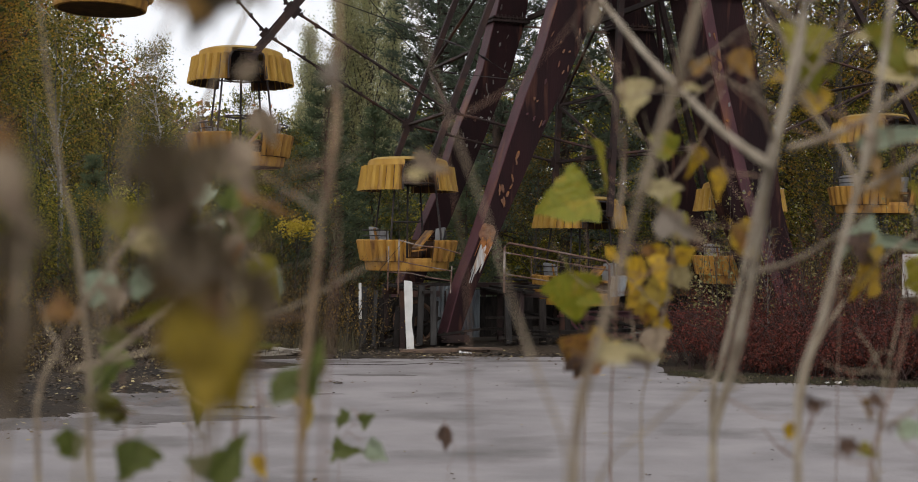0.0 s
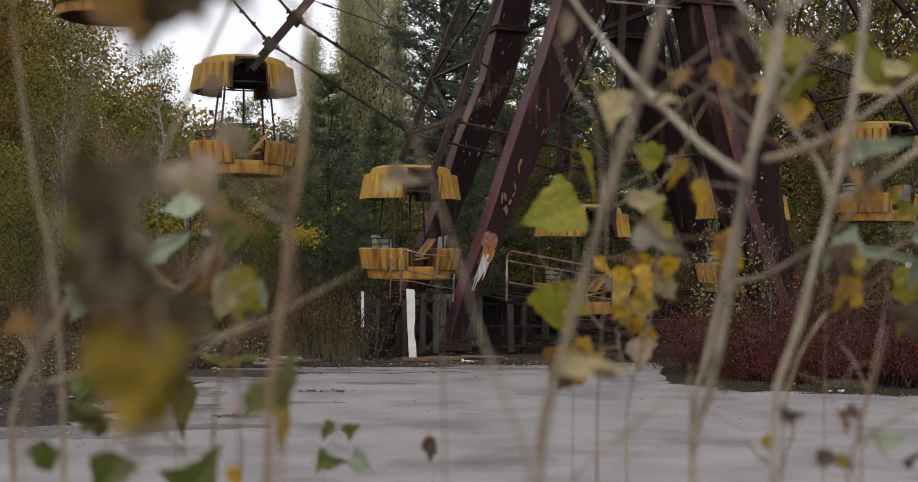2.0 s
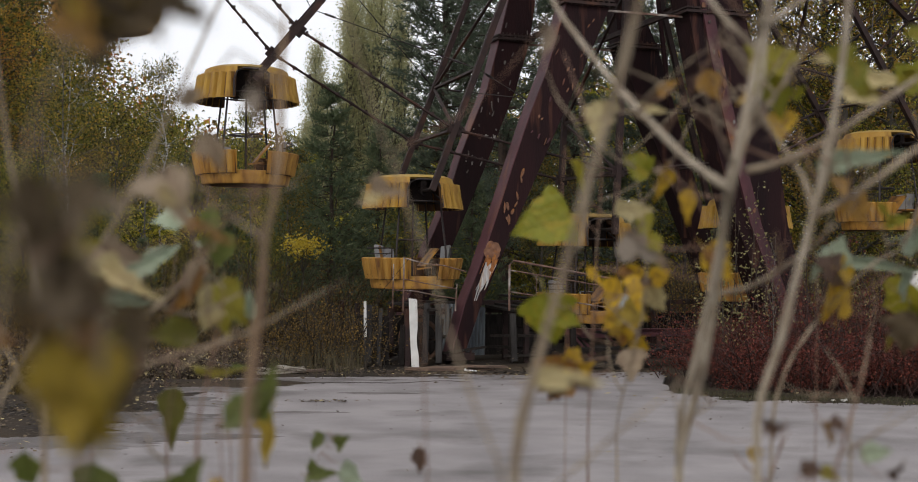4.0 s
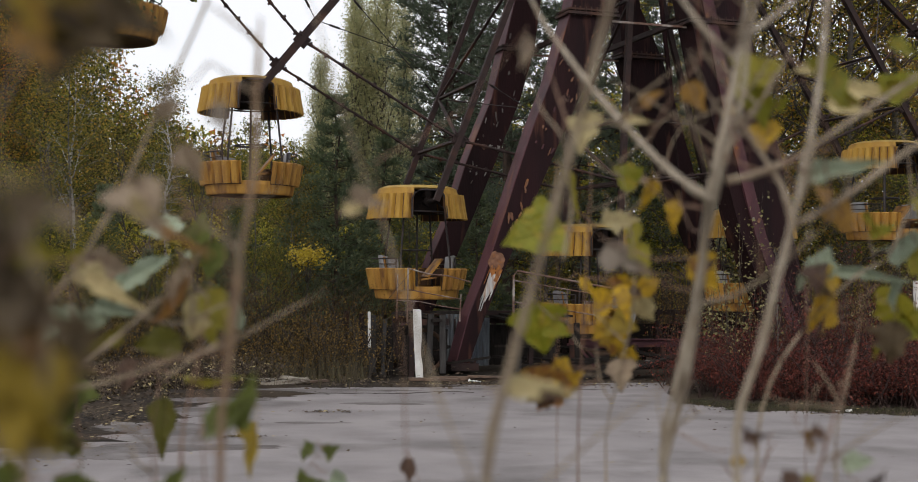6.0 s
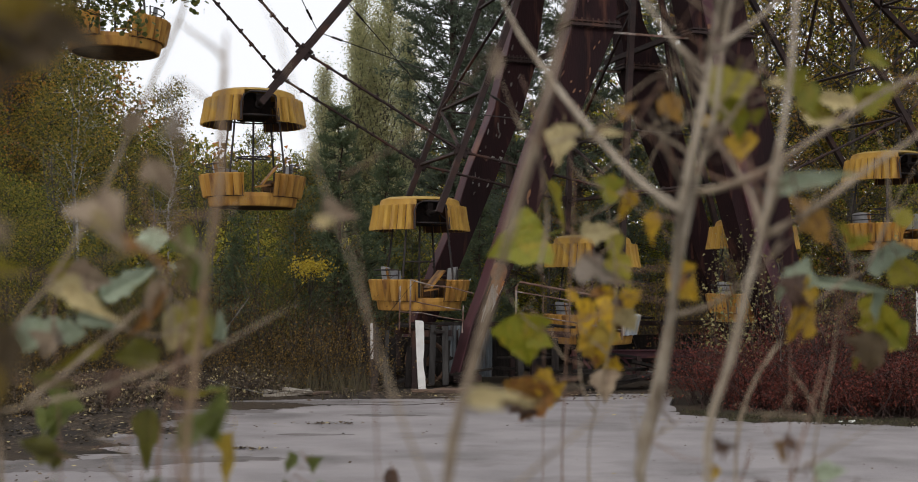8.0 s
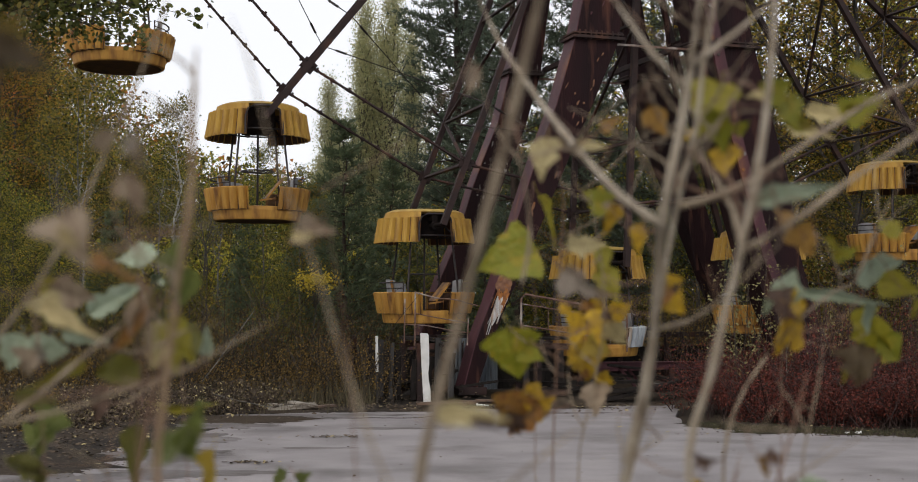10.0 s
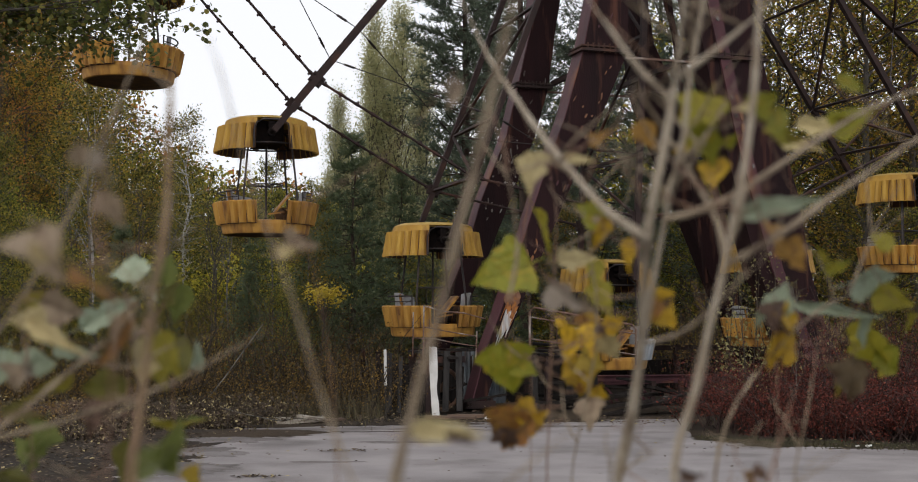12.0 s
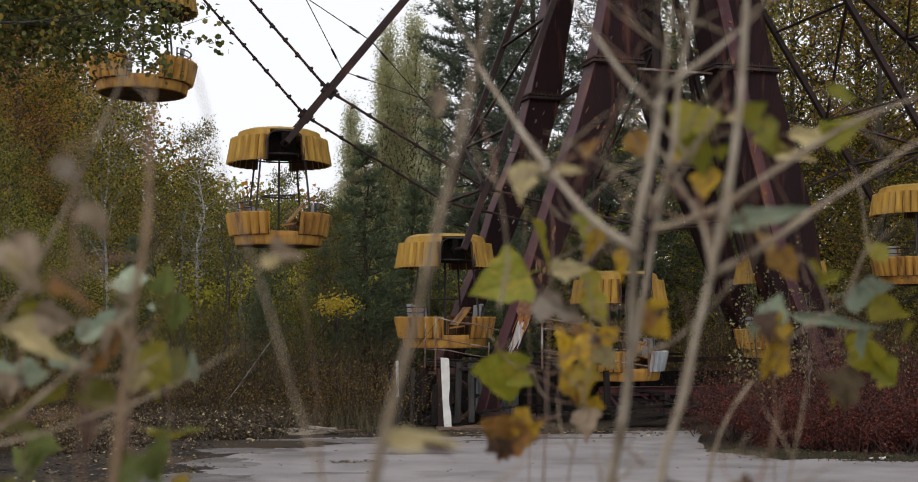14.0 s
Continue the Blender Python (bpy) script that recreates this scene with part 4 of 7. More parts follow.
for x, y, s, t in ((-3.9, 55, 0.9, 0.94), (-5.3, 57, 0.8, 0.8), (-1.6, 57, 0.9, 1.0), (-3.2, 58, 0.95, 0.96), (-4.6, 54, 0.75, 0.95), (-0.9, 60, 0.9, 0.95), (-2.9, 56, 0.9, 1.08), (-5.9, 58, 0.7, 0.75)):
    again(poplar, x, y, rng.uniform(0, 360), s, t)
for x, y, s in ((4.6, 37, 1.0), (7.2, 36, 0.95), (1.6, 43, 1.0), (9.4, 38, 0.9)):
    again(old_pine, x, y, rng.uniform(0, 360), s)
for x, y, s in ((-4.1, 25, 0.42), (-5.7, 24.3, 0.36), (-3.0, 26.4, 0.55), (-7.2, 26.6, 0.6), (-4.6, 29, 0.62), (1.2, 31, 0.7), (-3.4, 33, 0.8), (-1.2, 32, 0.9)):
    again(young_pine, x, y, rng.uniform(0, 360), s)

for x, y, s, t in ((-3.9, 27, 0.42, 1.4), (-10.4, 26, 0.55, 1.3), (-2.9, 25.5, 0.4, 1.2), (-9.4, 25, 0.5, 1.2)):
    again(birch, x, y, rng.uniform(0, 360), s, t, "thin young birch with a pale trunk")

again(birch, -11.28, 51.0, 40, 0.8, 1.42, "slender pointed birch rising over the wood")
again(birch, -15.9, 57.0, 130, 1.35, 1.1, "tall green birch over the wood's edge")

# a poplar beside the pavement, whose limbs hang before the wheel
rnd, rs = random.Random(91), np.random.RandomState(91)
edge_tree = thing("aspen_tree", Matrix.Translation((-8.2, 13.6, -0.1)), "green aspen reaching its limbs over the pavement's edge", "tree")
b = Build()
b.tube([(0, 0, 0), (0.05, 0.02, 2.0), (0.12, 0, 4.0), (0.1, 0.1, 6.5), (0.2, 0, 9.0)], [0.14, 0.12, 0.10, 0.07, 0.02], 9)
tips = []
for i in range(56):
    z = rnd.uniform(4.9, 7.2)
    reach = (rnd.uniform(2.2, 5.0) if i < 24 else rnd.uniform(2.2, 4.3)) if i > 4 else rnd.uniform(4.4, 5.1)
    d = Vector((1, rnd.uniform(-0.25, 0.25), 0))
    p0 = Vector((0.1, 0, z - 0.3))
    end = z + rnd.uniform(-0.1, 0.5) if i > 4 else rnd.uniform(5.1, 5.5)
    pts = [p0, p0 + d * reach * 0.35 + Vector((0, 0, 0.5)), p0 + d * reach * 0.7 + Vector((0, 0, 0.45)), Vector((p0.x + d.x * reach, p0.y + d.y * reach, end))]
    b.tube(pts, [0.03, 0.02, 0.012, 0.004], 5, cap=False)
    for j in range(30):
        t = 0.25 + 0.75 * rnd.random()
        k = min(2, int(t * 3))
        c = pts[k].lerp(pts[k + 1], t * 3 - k)
        q = c + Vector((rnd.gauss(0, 0.28), rnd.gauss(0, 0.3), rnd.gauss(0.05, 0.2)))
        b.tube([c, q], [0.004, 0.002], 3, cap=False)
        tips.append(tuple(q))
# limbs that droop before the high gondola
for x, y, z in ((4.75, 0.6, 4.72), (4.3, 0.5, 4.9), (3.9, 0.7, 4.85), (3.4, 0.5, 4.75), (4.55, 0.4, 5.15), (3.0, 0.6, 4.6)):
    pts = [Vector((0.1, 0, 5.0)), Vector((x * 0.4, y * 0.4, 5.7)), Vector((x * 0.75, y * 0.8, z + 0.45)), Vector((x, y, z))]
    b.tube(pts, [0.03, 0.02, 0.01, 0.003], 5, cap=False)
    for j in range(13):
        c = pts[2].lerp(pts[3], rnd.uniform(-0.1, 1.0))
        q = c + Vector((rnd.gauss(0, 0.13), rnd.gauss(0, 0.2), rnd.gauss(0.02, 0.1)))
        b.tube([c, q], [0.004, 0.002], 3, cap=False)
        tips.append(tuple(q))
sprig = [Vector((3.4, 0.4, 5.45)), Vector((4.3, 0.5, 5.32)), Vector((4.9, 0.6, 5.2)), Vector((5.35, 0.6, 5.1))]
b.tube(sprig, [0.01, 0.006, 0.004, 0.002], 5, cap=False)
part("trunk", b, BARK_GREY, edge_tree, smooth=True)
part("sprig_leaves", leaf_soup("sprig_leaves", [tuple(sprig[k].lerp(sprig[k + 1], f)) for k in (1, 2) for f in (0.1, 0.4, 0.7, 1.0)], (0.07, 0.07, 0.045), 9, 0.075, LEAF_EDGE, rs, sides=6), LEAF_EDGE, edge_tree)
part("crown", leaf_soup("crown", tips, (0.15, 0.15, 0.12), 19, 0.06, LEAF_EDGE, rs, sides=6), LEAF_EDGE, edge_tree)

# distant woods closing the view, lower where the sky shows over them
def wood_mass(label, count, per, y0, y1, tops, size, spread, seed, lift=0.9):
    """A far wall of foliage in clumps; tops: x and height along it."""
    rs = np.random.RandomState(seed)
    x = rs.uniform(tops[0][0], tops[-1][0], count)
    top = np.interp(x, [p[0] for p in tops], [p[1] for p in tops])
    top = top * (1 + 0.07 * np.sin(x * 1.7) + 0.06 * np.sin(x * 4.1 + 1) + 0.04 * np.sin(x * 9.3))
    c = np.stack([x, rs.uniform(y0, y1, count), rs.uniform(0, 1, count) ** lift * top], axis=1)
    tagged(new("far_woods", leaf_soup("far_woods", c, (spread, spread, spread * 0.8), per, size, LEAF_GOLD, rs)), label, "woods", kind="stuff")


wood_mass("hazy wall of autumn woods in the distance", 14000, 9, 76, 84, [(-75, 19), (-23, 17), (-19, 12.5), (-14, 9), (2, 9), (11, 13), (75, 13)], 0.36, 0.5, 12)
wood_mass("dense olive and gold thicket behind the trees", 5200, 26, 66, 72, [(-38, 14), (-23, 14), (-21, 13), (-18, 10), (-13, 8.5), (-8.7, 7.6), (1.5, 8.8), (6, 12.5), (13, 13), (38, 14)], 0.24, 0.4, 13)
wood_mass("dark undergrowth between the trunks", 3800, 22, 40, 43, [(-19, 3.6), (-8, 3.0), (0, 2.8), (8, 3.6), (20, 3.8)], 0.15, 0.3, 14, 1.0)


def forked_birch(m, label, seed, height, forks, reach, per, bark=BARK_BIRCH):
    """A white-stemmed birch whose limbs fork steeply upwards, thin in leaf."""
    rnd, rs = random.Random(seed), np.random.RandomState(seed)
    tree = thing("birch_tree", m, label, "tree", "trees behind the wheel")
    b = Build()
    stem_line = [Vector((0.05 * rnd.uniform(-1, 1) * i ** 0.5, 0.04 * rnd.uniform(-1, 1), height * i / 8)) for i in range(9)]
    b.tube(stem_line, [0.045 - 0.005 * i for i in range(9)], 8)
    tips = []
    for i in range(forks):
        t = 0.3 + 0.65 * i / forks
        p = stem_line[int(t * 8)].lerp(stem_line[min(8, int(t * 8) + 1)], t * 8 % 1)
        a = rnd.choice((0, math.pi)) + rnd.uniform(-0.8, 0.8)
        d = Vector((math.cos(a), math.sin(a), rnd.uniform(1.2, 2.2))).normalized() * reach * (1.2 - 0.6 * t)
        pts = [p, p + d * 0.3 + Vector((0, 0, -0.06)), p + d * 0.65, p + d]
        b.tube(pts, [0.018, 0.014, 0.009, 0.003], 6, cap=False)
        for f in (0.45, 0.6, 0.75, 0.9, 1.0):
            for _ in range(2):
                q = p + d * f
                e = q + Vector((rnd.gauss(0, 0.22), rnd.gauss(0, 0.22), rnd.uniform(-0.05, 0.35)))
                b.tube([q, e], [0.007, 0.002], 4, cap=False)
                tips += [tuple(e), tuple(q.lerp(e, 0.5))]
    part("trunk", b, bark, tree, smooth=True)
    part("crown", leaf_soup("crown", tips, (0.14, 0.14, 0.12), per, 0.05, LEAF_GREEN, rs), LEAF_GREEN, tree)


forked_birch(at(-11.5, 39.0, 0, 1.45), "white birch with forked upswept limbs and few leaves", 43, 6.7, 12, 0.95, 6)
forked_birch(at(5.02, 17.2, 0, 0.33) @ Matrix.Diagonal((0.6, 0.6, 1, 1)), "thin pale birch sapling among the red bushes", 45, 6.6, 9, 1.3, 4, BARK_PALE)
forked_birch(at(-8.9, 41.0, 0, 1.38), "slim straight white birch with a wispy top", 44, 6.2, 14, 0.28, 6)
for x, y, h, bark, label in ((-5.89, 30, 4.6, BARK_GREY, "slender dark young tree in the brush"), (-6.49, 34, 5.2, BARK_GREY, "slender dark young tree in the brush"), (-6.16, 34, 4.6, BARK_PALE, "thin pale young tree in the brush"),
                             (-5.4, 33, 4.2, BARK_GREY, "slender dark young tree in the brush"), (-8.65, 34, 5.4, BARK_GREY, "slender dark young tree in the brush"), (-9.39, 30, 5.0, BARK_GREY, "slender dark young tree in the brush"),
                             (-7.4, 32, 4.8, BARK_PALE, "thin pale young tree in the brush"), (-2.3, 30, 4.4, BARK_GREY, "slender dark young tree in the brush"), (-10.6, 33, 5.4, BARK_PALE, "thin pale young tree in the brush")):
    forked_birch(at(x, y, 0, 1.0), label, int(-x * 100), h, 9, 0.55, 2, bark)


# ---- undergrowth ----
def scrub(name, label, spots, seed, leaf, twig, per, size, height, twigs=7, lean=0.22, tuft=(0.14, 0.14, 0.1), leafy=(0.35, 0.55, 0.75, 0.95)):
    """Low brush: many thin upright twigs with small leaves, as one mass."""
    rnd, rs = random.Random(seed), np.random.RandomState(seed)
    b = Build()
    tips = []
    for x, y, s in spots:
        for _ in range(twigs):
            h = height * s * rnd.uniform(0.45, 1.1)
            p = Vector((x + rnd.gauss(0, 0.3), y + rnd.gauss(0, 0.3), -0.05))
            q = p + Vector((rnd.gauss(0, lean) * h, rnd.gauss(0, lean) * h, h))
            mid = p.lerp(q, 0.5) + Vector((rnd.gauss(0, 0.05), rnd.gauss(0, 0.05), max(0, lean - 0.22) * 0.5 * h))
            b.tube([p, mid, q], [0.009, 0.006, 0.003], 3, cap=False)
            tips += [tuple(p.lerp(q, f)) for f in leafy]
    o = tagged(new(name, b.mesh(name, twig)), label, "undergrowth", kind="stuff")
    part("leaves", leaf_soup("leaves", tips, tuft, per, size, leaf, rs), leaf, o)
    return o


rng = random.Random(5)
spots = [(rng.uniform(-22, -1.2), rng.uniform(19, 29), rng.uniform(0.5, 1.3)) for _ in range(420)]
spots += [(rng.uniform(-9, -1.0), rng.uniform(18.8, 20.5), rng.uniform(0.3, 0.7)) for _ in range(90)]
spots = [(x, y, s * (0.45 + 1.3 * max(0.0, 0.35 + noise.noise((x * 0.7, y * 0.7, 7.0))))) for x, y, s in spots]
scrub("brush", "brown and olive autumn brush under the trees", spots, 6, LEAF_BRUSH, BARK_BRUSH, 9, 0.034, 1.5, 9, 0.5)
spots = [(rng.uniform(-20, -4.4), rng.uniform(12, 19), rng.uniform(0.3, 0.8)) for _ in range(160)]
spots = [(x, y, s) for x, y, s in spots if x < -5.0 - (16 - y) * 0.35]
scrub("brush", "low olive weeds and fallen twigs beside the pavement", spots, 7, LEAF_BRUSH, BARK_BRUSH, 7, 0.04, 0.9, 9)
spots = [(rng.uniform(4, 20), rng.uniform(24, 31), rng.uniform(0.6, 1.4)) for _ in range(220)]
scrub("brush", "brown autumn brush behind the wheel", spots, 8, LEAF_BRUSH, BARK_BRUSH, 6, 0.045, 1.6, 10)
spots = []
mounds = [(4.35 + 0.62 * i + rng.uniform(-0.25, 0.25), rng.uniform(0.5, 4.6), rng.uniform(0.6, 1.25)) for i in range(15) for _ in range(2)]
mounds += [(4.15, 0.7, 1.0), (4.5, 1.2, 1.35), (5.2, 1.0, 1.25), (6.3, 1.0, 1.4), (7.4, 1.3, 1.3)]
for mx, d, big in mounds:
    front = float(bed(mx)) + 0.7
    for _ in range(11):
        r = abs(rng.gauss(0, 0.42))
        a = rng.uniform(0, 6.28)
        x, y = mx + r * math.cos(a) * 1.25, front + d + r * math.sin(a) * 0.8
        if x > 4.2:
            spots.append((x, y, max(0.25, big * (1.1 - 0.75 * r) * min(1.3, 0.6 + d * 0.3))))
scrub("barberry_bushes", "low dark red barberry bushes in a bed by the pavement", spots, 9, LEAF_RED, BARK_BARBERRY, 14, 0.03, 0.72, 9, 0.66, (0.1, 0.07, 0.022), (0.5, 0.68, 0.84, 1.0))
spots = [(rng.uniform(5.1, 12), rng.uniform(16.4, 19.5), rng.uniform(0.5, 1.15)) for _ in range(90)]
scrub("tall_bushes", "tall thin red-brown bushes behind the low barberry", spots, 29, LEAF_RED, BARK_BARBERRY, 9, 0.036, 1.9, 6, 0.28, (0.1, 0.1, 0.1))

spots = [(4.42, 18.3, 1.0), (4.5, 18.2, 1.15), (4.55, 18.4, 0.8), (4.62, 18.3, 0.7), (4.75, 18.5, 1.2), (6.2, 18.9, 1.0), (5.5, 19.4, 1.1), (7.0, 18.6, 1.1), (7.8, 19.2, 1.2)]
scrub("saplings", "thin saplings with pale yellow leaves by the wheel's foot", spots, 19, LEAF_SAPLING, BARK_BRUSH, 8, 0.052, 2.5, 4, 0.08, (0.1, 0.1, 0.14), (0.25, 0.4, 0.55, 0.7, 0.82, 0.95))

# ---- small things round the platform ----
rng = random.Random(33)
b = Build()
pts = [(-0.055, 0.0), (0.06, 0.0), (0.06, 0.26), (0.04, 0.4), (0.038, 0.52), (0.058, 0.66), (0.066, 0.9), (0.066, 1.1), (0.05, 1.12), (-0.062, 1.13), (-0.064, 0.7), (-0.06, 0.3)]
n = len(pts)
b.v = [(x - z * 0.045, y, z) for y in (-0.02, 0.02) for x, z in pts]
b.f = [tuple(range(n)), tuple(range(2 * n - 1, n - 1, -1))] + [(i, i + n, (i + 1) % n + n, (i + 1) % n) for i in range(n)]
tagged(new("white_post", b.mesh("white_post", WHITE_PAINT)), "split white-painted wooden post leaning by the platform", "post").matrix_basis = Matrix.Translation((-0.17, 18.45, -0.03))


def board(name, label, category, x, y, z, l, w, t, turn, tilt, ma, roll=0.0, seed=1):
    """A broken board: a slab with ragged ends."""
    r = random.Random(seed)
    b = Build()
    n = 7
    edge = [(-l / 2 + r.uniform(0, 0.12) * l, -w / 2 + w * i / n) for i in range(n + 1)] + [(l / 2 - r.uniform(0, 0.12) * l, w / 2 - w * i / n) for i in range(n + 1)]
    m = len(edge)
    b.v = [(px, py, pz) for pz in (0, t) for px, py in edge]
    b.f = [tuple(range(m))[::-1], tuple(range(m, 2 * m))] + [(i, (i + 1) % m, (i + 1) % m + m, i + m) for i in range(m)]
    ob = new(name, b.mesh(name, ma))
    ob.matrix_basis = Matrix.Translation((x, y, z)) @ pose(0, 0, 0, roll, tilt, turn)
    return tagged(ob, label, category)


PALE_SLAB = material("bleached_board", (0.36, 0.33, 0.28), (0.22, 0.19, 0.15), 7, 0.85, stain=(0.07, 0.052, 0.038), stain_scale=4.0, stain_amount=0.44, stretch=(1, 3, 3))
BROWN_BOARD = material("wet_brown_board", (0.17, 0.11, 0.075), (0.1, 0.065, 0.045), 5, 0.8, stain=(0.05, 0.035, 0.03), stain_amount=0.36, stretch=(1, 4, 4))
board("broken_board", "bleached broken board lying on the asphalt edge", "board", -2.15, 17.75, 0.02, 0.75, 0.42, 0.05, 8, -3, PALE_SLAB, seed=3)
board("broken_board", "pale splintered board on top of another", "board", -2.0, 17.7, 0.075, 0.45, 0.16, 0.03, -22, 5, PALE_SLAB, seed=4)
board("broken_board", "brown splintered board lying by paler ones", "board", -1.75, 17.85, 0.02, 0.5, 0.12, 0.03, 24, -2, BROWN_BOARD, seed=9)
board("broken_board", "short broken board tilted on the others", "board", -2.3, 17.65, 0.07, 0.36, 0.1, 0.02, 48, 9, PALE_SLAB, seed=10)
board("broken_board", "bleached broken board with dirt over it", "board", -2.42, 17.9, 0.02, 0.4, 0.25, 0.05, 35, 4, PALE_SLAB, seed=5)
board("fallen_plank", "wet brown plank lying before the platform", "plank", 0.55, 18.35, 0.02, 1.1, 0.16, 0.05, 4, 0, BROWN_BOARD, seed=6)
board("fallen_plank", "wet brown plank lying before the platform", "plank", 0.05, 18.2, 0.02, 0.8, 0.13, 0.04, -6, 0, BROWN_BOARD, seed=7)
board("fallen_plank", "broken brown plank on another plank", "plank", 0.9, 18.3, 0.06, 0.7, 0.12, 0.03, 12, 2, BROWN_BOARD, seed=8)
for i in range(9):
    board("rotten_plank", "rotten dark plank in the rubble by the platform", "plank", rng.uniform(2.6, 4.6), rng.uniform(19.2, 20.6), rng.uniform(0.02, 0.3),
          rng.uniform(0.8, 1.9), rng.uniform(0.1, 0.2), 0.05, rng.uniform(-40, 40), rng.uniform(-16, 16), GREY_BOARD, seed=20 + i)
for i in range(10):
    x = rng.uniform(-0.4, 3.4)
    board("rotten_plank", "broken dark plank fallen through the platform", "plank", x, 19.9 + 0.28 * x + rng.uniform(-0.3, 0.5), rng.uniform(0.05, 0.45),
          rng.uniform(0.7, 1.6), rng.uniform(0.08, 0.18), 0.04, rng.uniform(-60, 60), rng.uniform(-16, 16), GREY_BOARD, seed=50 + i)
# dead sticks at the wood's edge
for label, pts, r in (("long pale dead branch leaning in the brush", [(-3.44, 17.51, 0.43), (-3.3, 17.9, 0.67), (-3.11, 18.28, 1.02), (-2.86, 18.66, 1.44)], 0.007), ("pale fallen stick lying on the leaf litter", [(-3.33, 17.73, 0.24), (-3.03, 17.63, 0.16), (-2.66, 17.43, 0.11), (-2.38, 17.24, 0.08)], 0.008)):
    b = Build()
    b.tube(pts, [r * 0.5, r, r, r * 0.6], 6)
    tagged(new("dead_branch", b.mesh("dead_branch", BARK_PALE, True)), label, "branch")
# crumpled scrap of sheet metal by the boards
b = Build()
for j in range(9):
    for i in range(13):
        a = math.pi * j / 8
        r = 0.16 + 0.06 * noise.noise((i * 0.5, j * 0.6, 2.0))
        b.v.append((-0.35 + 0.7 * i / 12, r * math.cos(a) * 1.3, max(0.0, r * math.sin(a))))
b.f = [(j * 13 + i, j * 13 + i + 1, j * 13 + 14 + i, j * 13 + 13 + i) for j in range(8) for i in range(12)]
scrap = tagged(new("rotten_log", b.mesh("rotten_log", SOIL, True)), "dark rotten log end beside the pale boards", "log")
scrap.matrix_basis = Matrix.Translation((-2.85, 18.1, -0.02)) @ pose(0, 0, 0, 0, 0, 12)
# crumpled white paper
for x, y, s in ((0.62, 18.05, 0.06), (0.72, 18.1, 0.04), (5.0, 14.65, 0.03), (5.12, 14.6, 0.045)):
    b = Build()
    for j in range(5):
        for i in range(5):
            b.v.append(((i - 2) * s * 0.45, (j - 2) * s * 0.45, max(0.0, 0.5 * s + 0.7 * s * noise.noise((i * 0.9 + x, j * 0.9 + y, 1.0)))))
    b.f = [(j * 5 + i, j * 5 + i + 1, j * 5 + i + 6, j * 5 + i + 5) for j in range(4) for i in range(4)]
    tagged(new("paper_scrap", b.mesh("paper_scrap", WHITE_PAINT)), "crumpled dirty white scrap on the ground", "litter").matrix_basis = Matrix.Translation((x, y, 0.004))
# white notice board on a post by the bushes
sign = thing("notice_board", Matrix.Translation((7.12, 17.3, -0.05)) @ pose(0, 0, 0, 0, 0, -12), "flaking white board on a grey post among red bushes", "notice board")
b = Build()
b.box((0.2, 0, 1.33), (0.56, 0.03, 0.64))
part("panel", b, WHITE_PAINT, sign)
b = Build()
b.box((0.2, 0.04, 0.85), (0.07, 0.05, 1.75))
part("post", b, GREY_BOARD, sign)
# bright yellow sprig
rs = np.random.RandomState(71)
c = np.stack([rs.normal(-2.35, 0.19, 26), rs.normal(23.5, 0.2, 26), rs.normal(1.9, 0.11, 26)], axis=1)
b = Build()
b.tube([(-2.5, 23.6, -0.1), (-2.45, 23.6, 1.0), (-2.3, 23.5, 2.1)], [0.02, 0.014, 0.004], 5)
for p in c:
    b.tube([(-2.42, 23.58, 1.4), tuple(p)], [0.005, 0.002], 3)
sprig = tagged(new("hazel_bush", b.mesh("hazel_bush", BARK_GREY)), "small hazel with bright yellow leaves under the trees", "bush")
part("leaves", leaf_soup("leaves", c, (0.12, 0.1, 0.08), 27, 0.055, LEAF_BRIGHT, rs), LEAF_BRIGHT, sprig)

# dark soil and litter that creeps over the pavement
rs = np.random.RandomState(52)
rng = random.Random(52)


def patch(cx, cy, rx, ry, seed):
    """A thin irregular skin of dirt, 4 mm over the pavement."""
    b = Build()
    n = 240
    for k, z in ((1.0, 0.001), (0.93, 0.006), (0.5, 0.012), (0.0, 0.014)):
        for i in range(n):
            a = 2 * math.pi * i / n
            r = k * (1 + 0.5 * noise.noise((math.cos(a) * 1.6 + seed, math.sin(a) * 1.6, seed * 0.7)) + 0.3 * noise.noise((math.cos(a) * 7 + seed, math.sin(a) * 7, 3.3)) + 0.22 * noise.noise((math.cos(a) * 23, math.sin(a) * 23 + seed, 5.1)))
            b.v.append((cx + rx * r * math.cos(a), cy + ry * r * math.sin(a), z))
    for j in range(3):
        b.f += [(j * n + i, j * n + (i + 1) % n, j * n + n + (i + 1) % n, j * n + n + i) for i in range(n)]
    return b


for cx, cy, rx, ry, sd in ((-4.0, 14.4, 1.15, 1.8, 1.0), (-3.1, 16.4, 1.3, 0.5, 2.0), (-4.4, 12.4, 1.0, 1.4, 4.0), (-1.6, 17.6, 1.6, 0.35, 5.0), (0.6, 18.1, 1.9, 0.3, 6.0)):
    tagged(new("dirt_patch", patch(cx, cy, rx, ry, sd).mesh("dirt_patch", SOIL, True)), "dark damp dirt spread over the asphalt edge", "dirt", kind="structure")


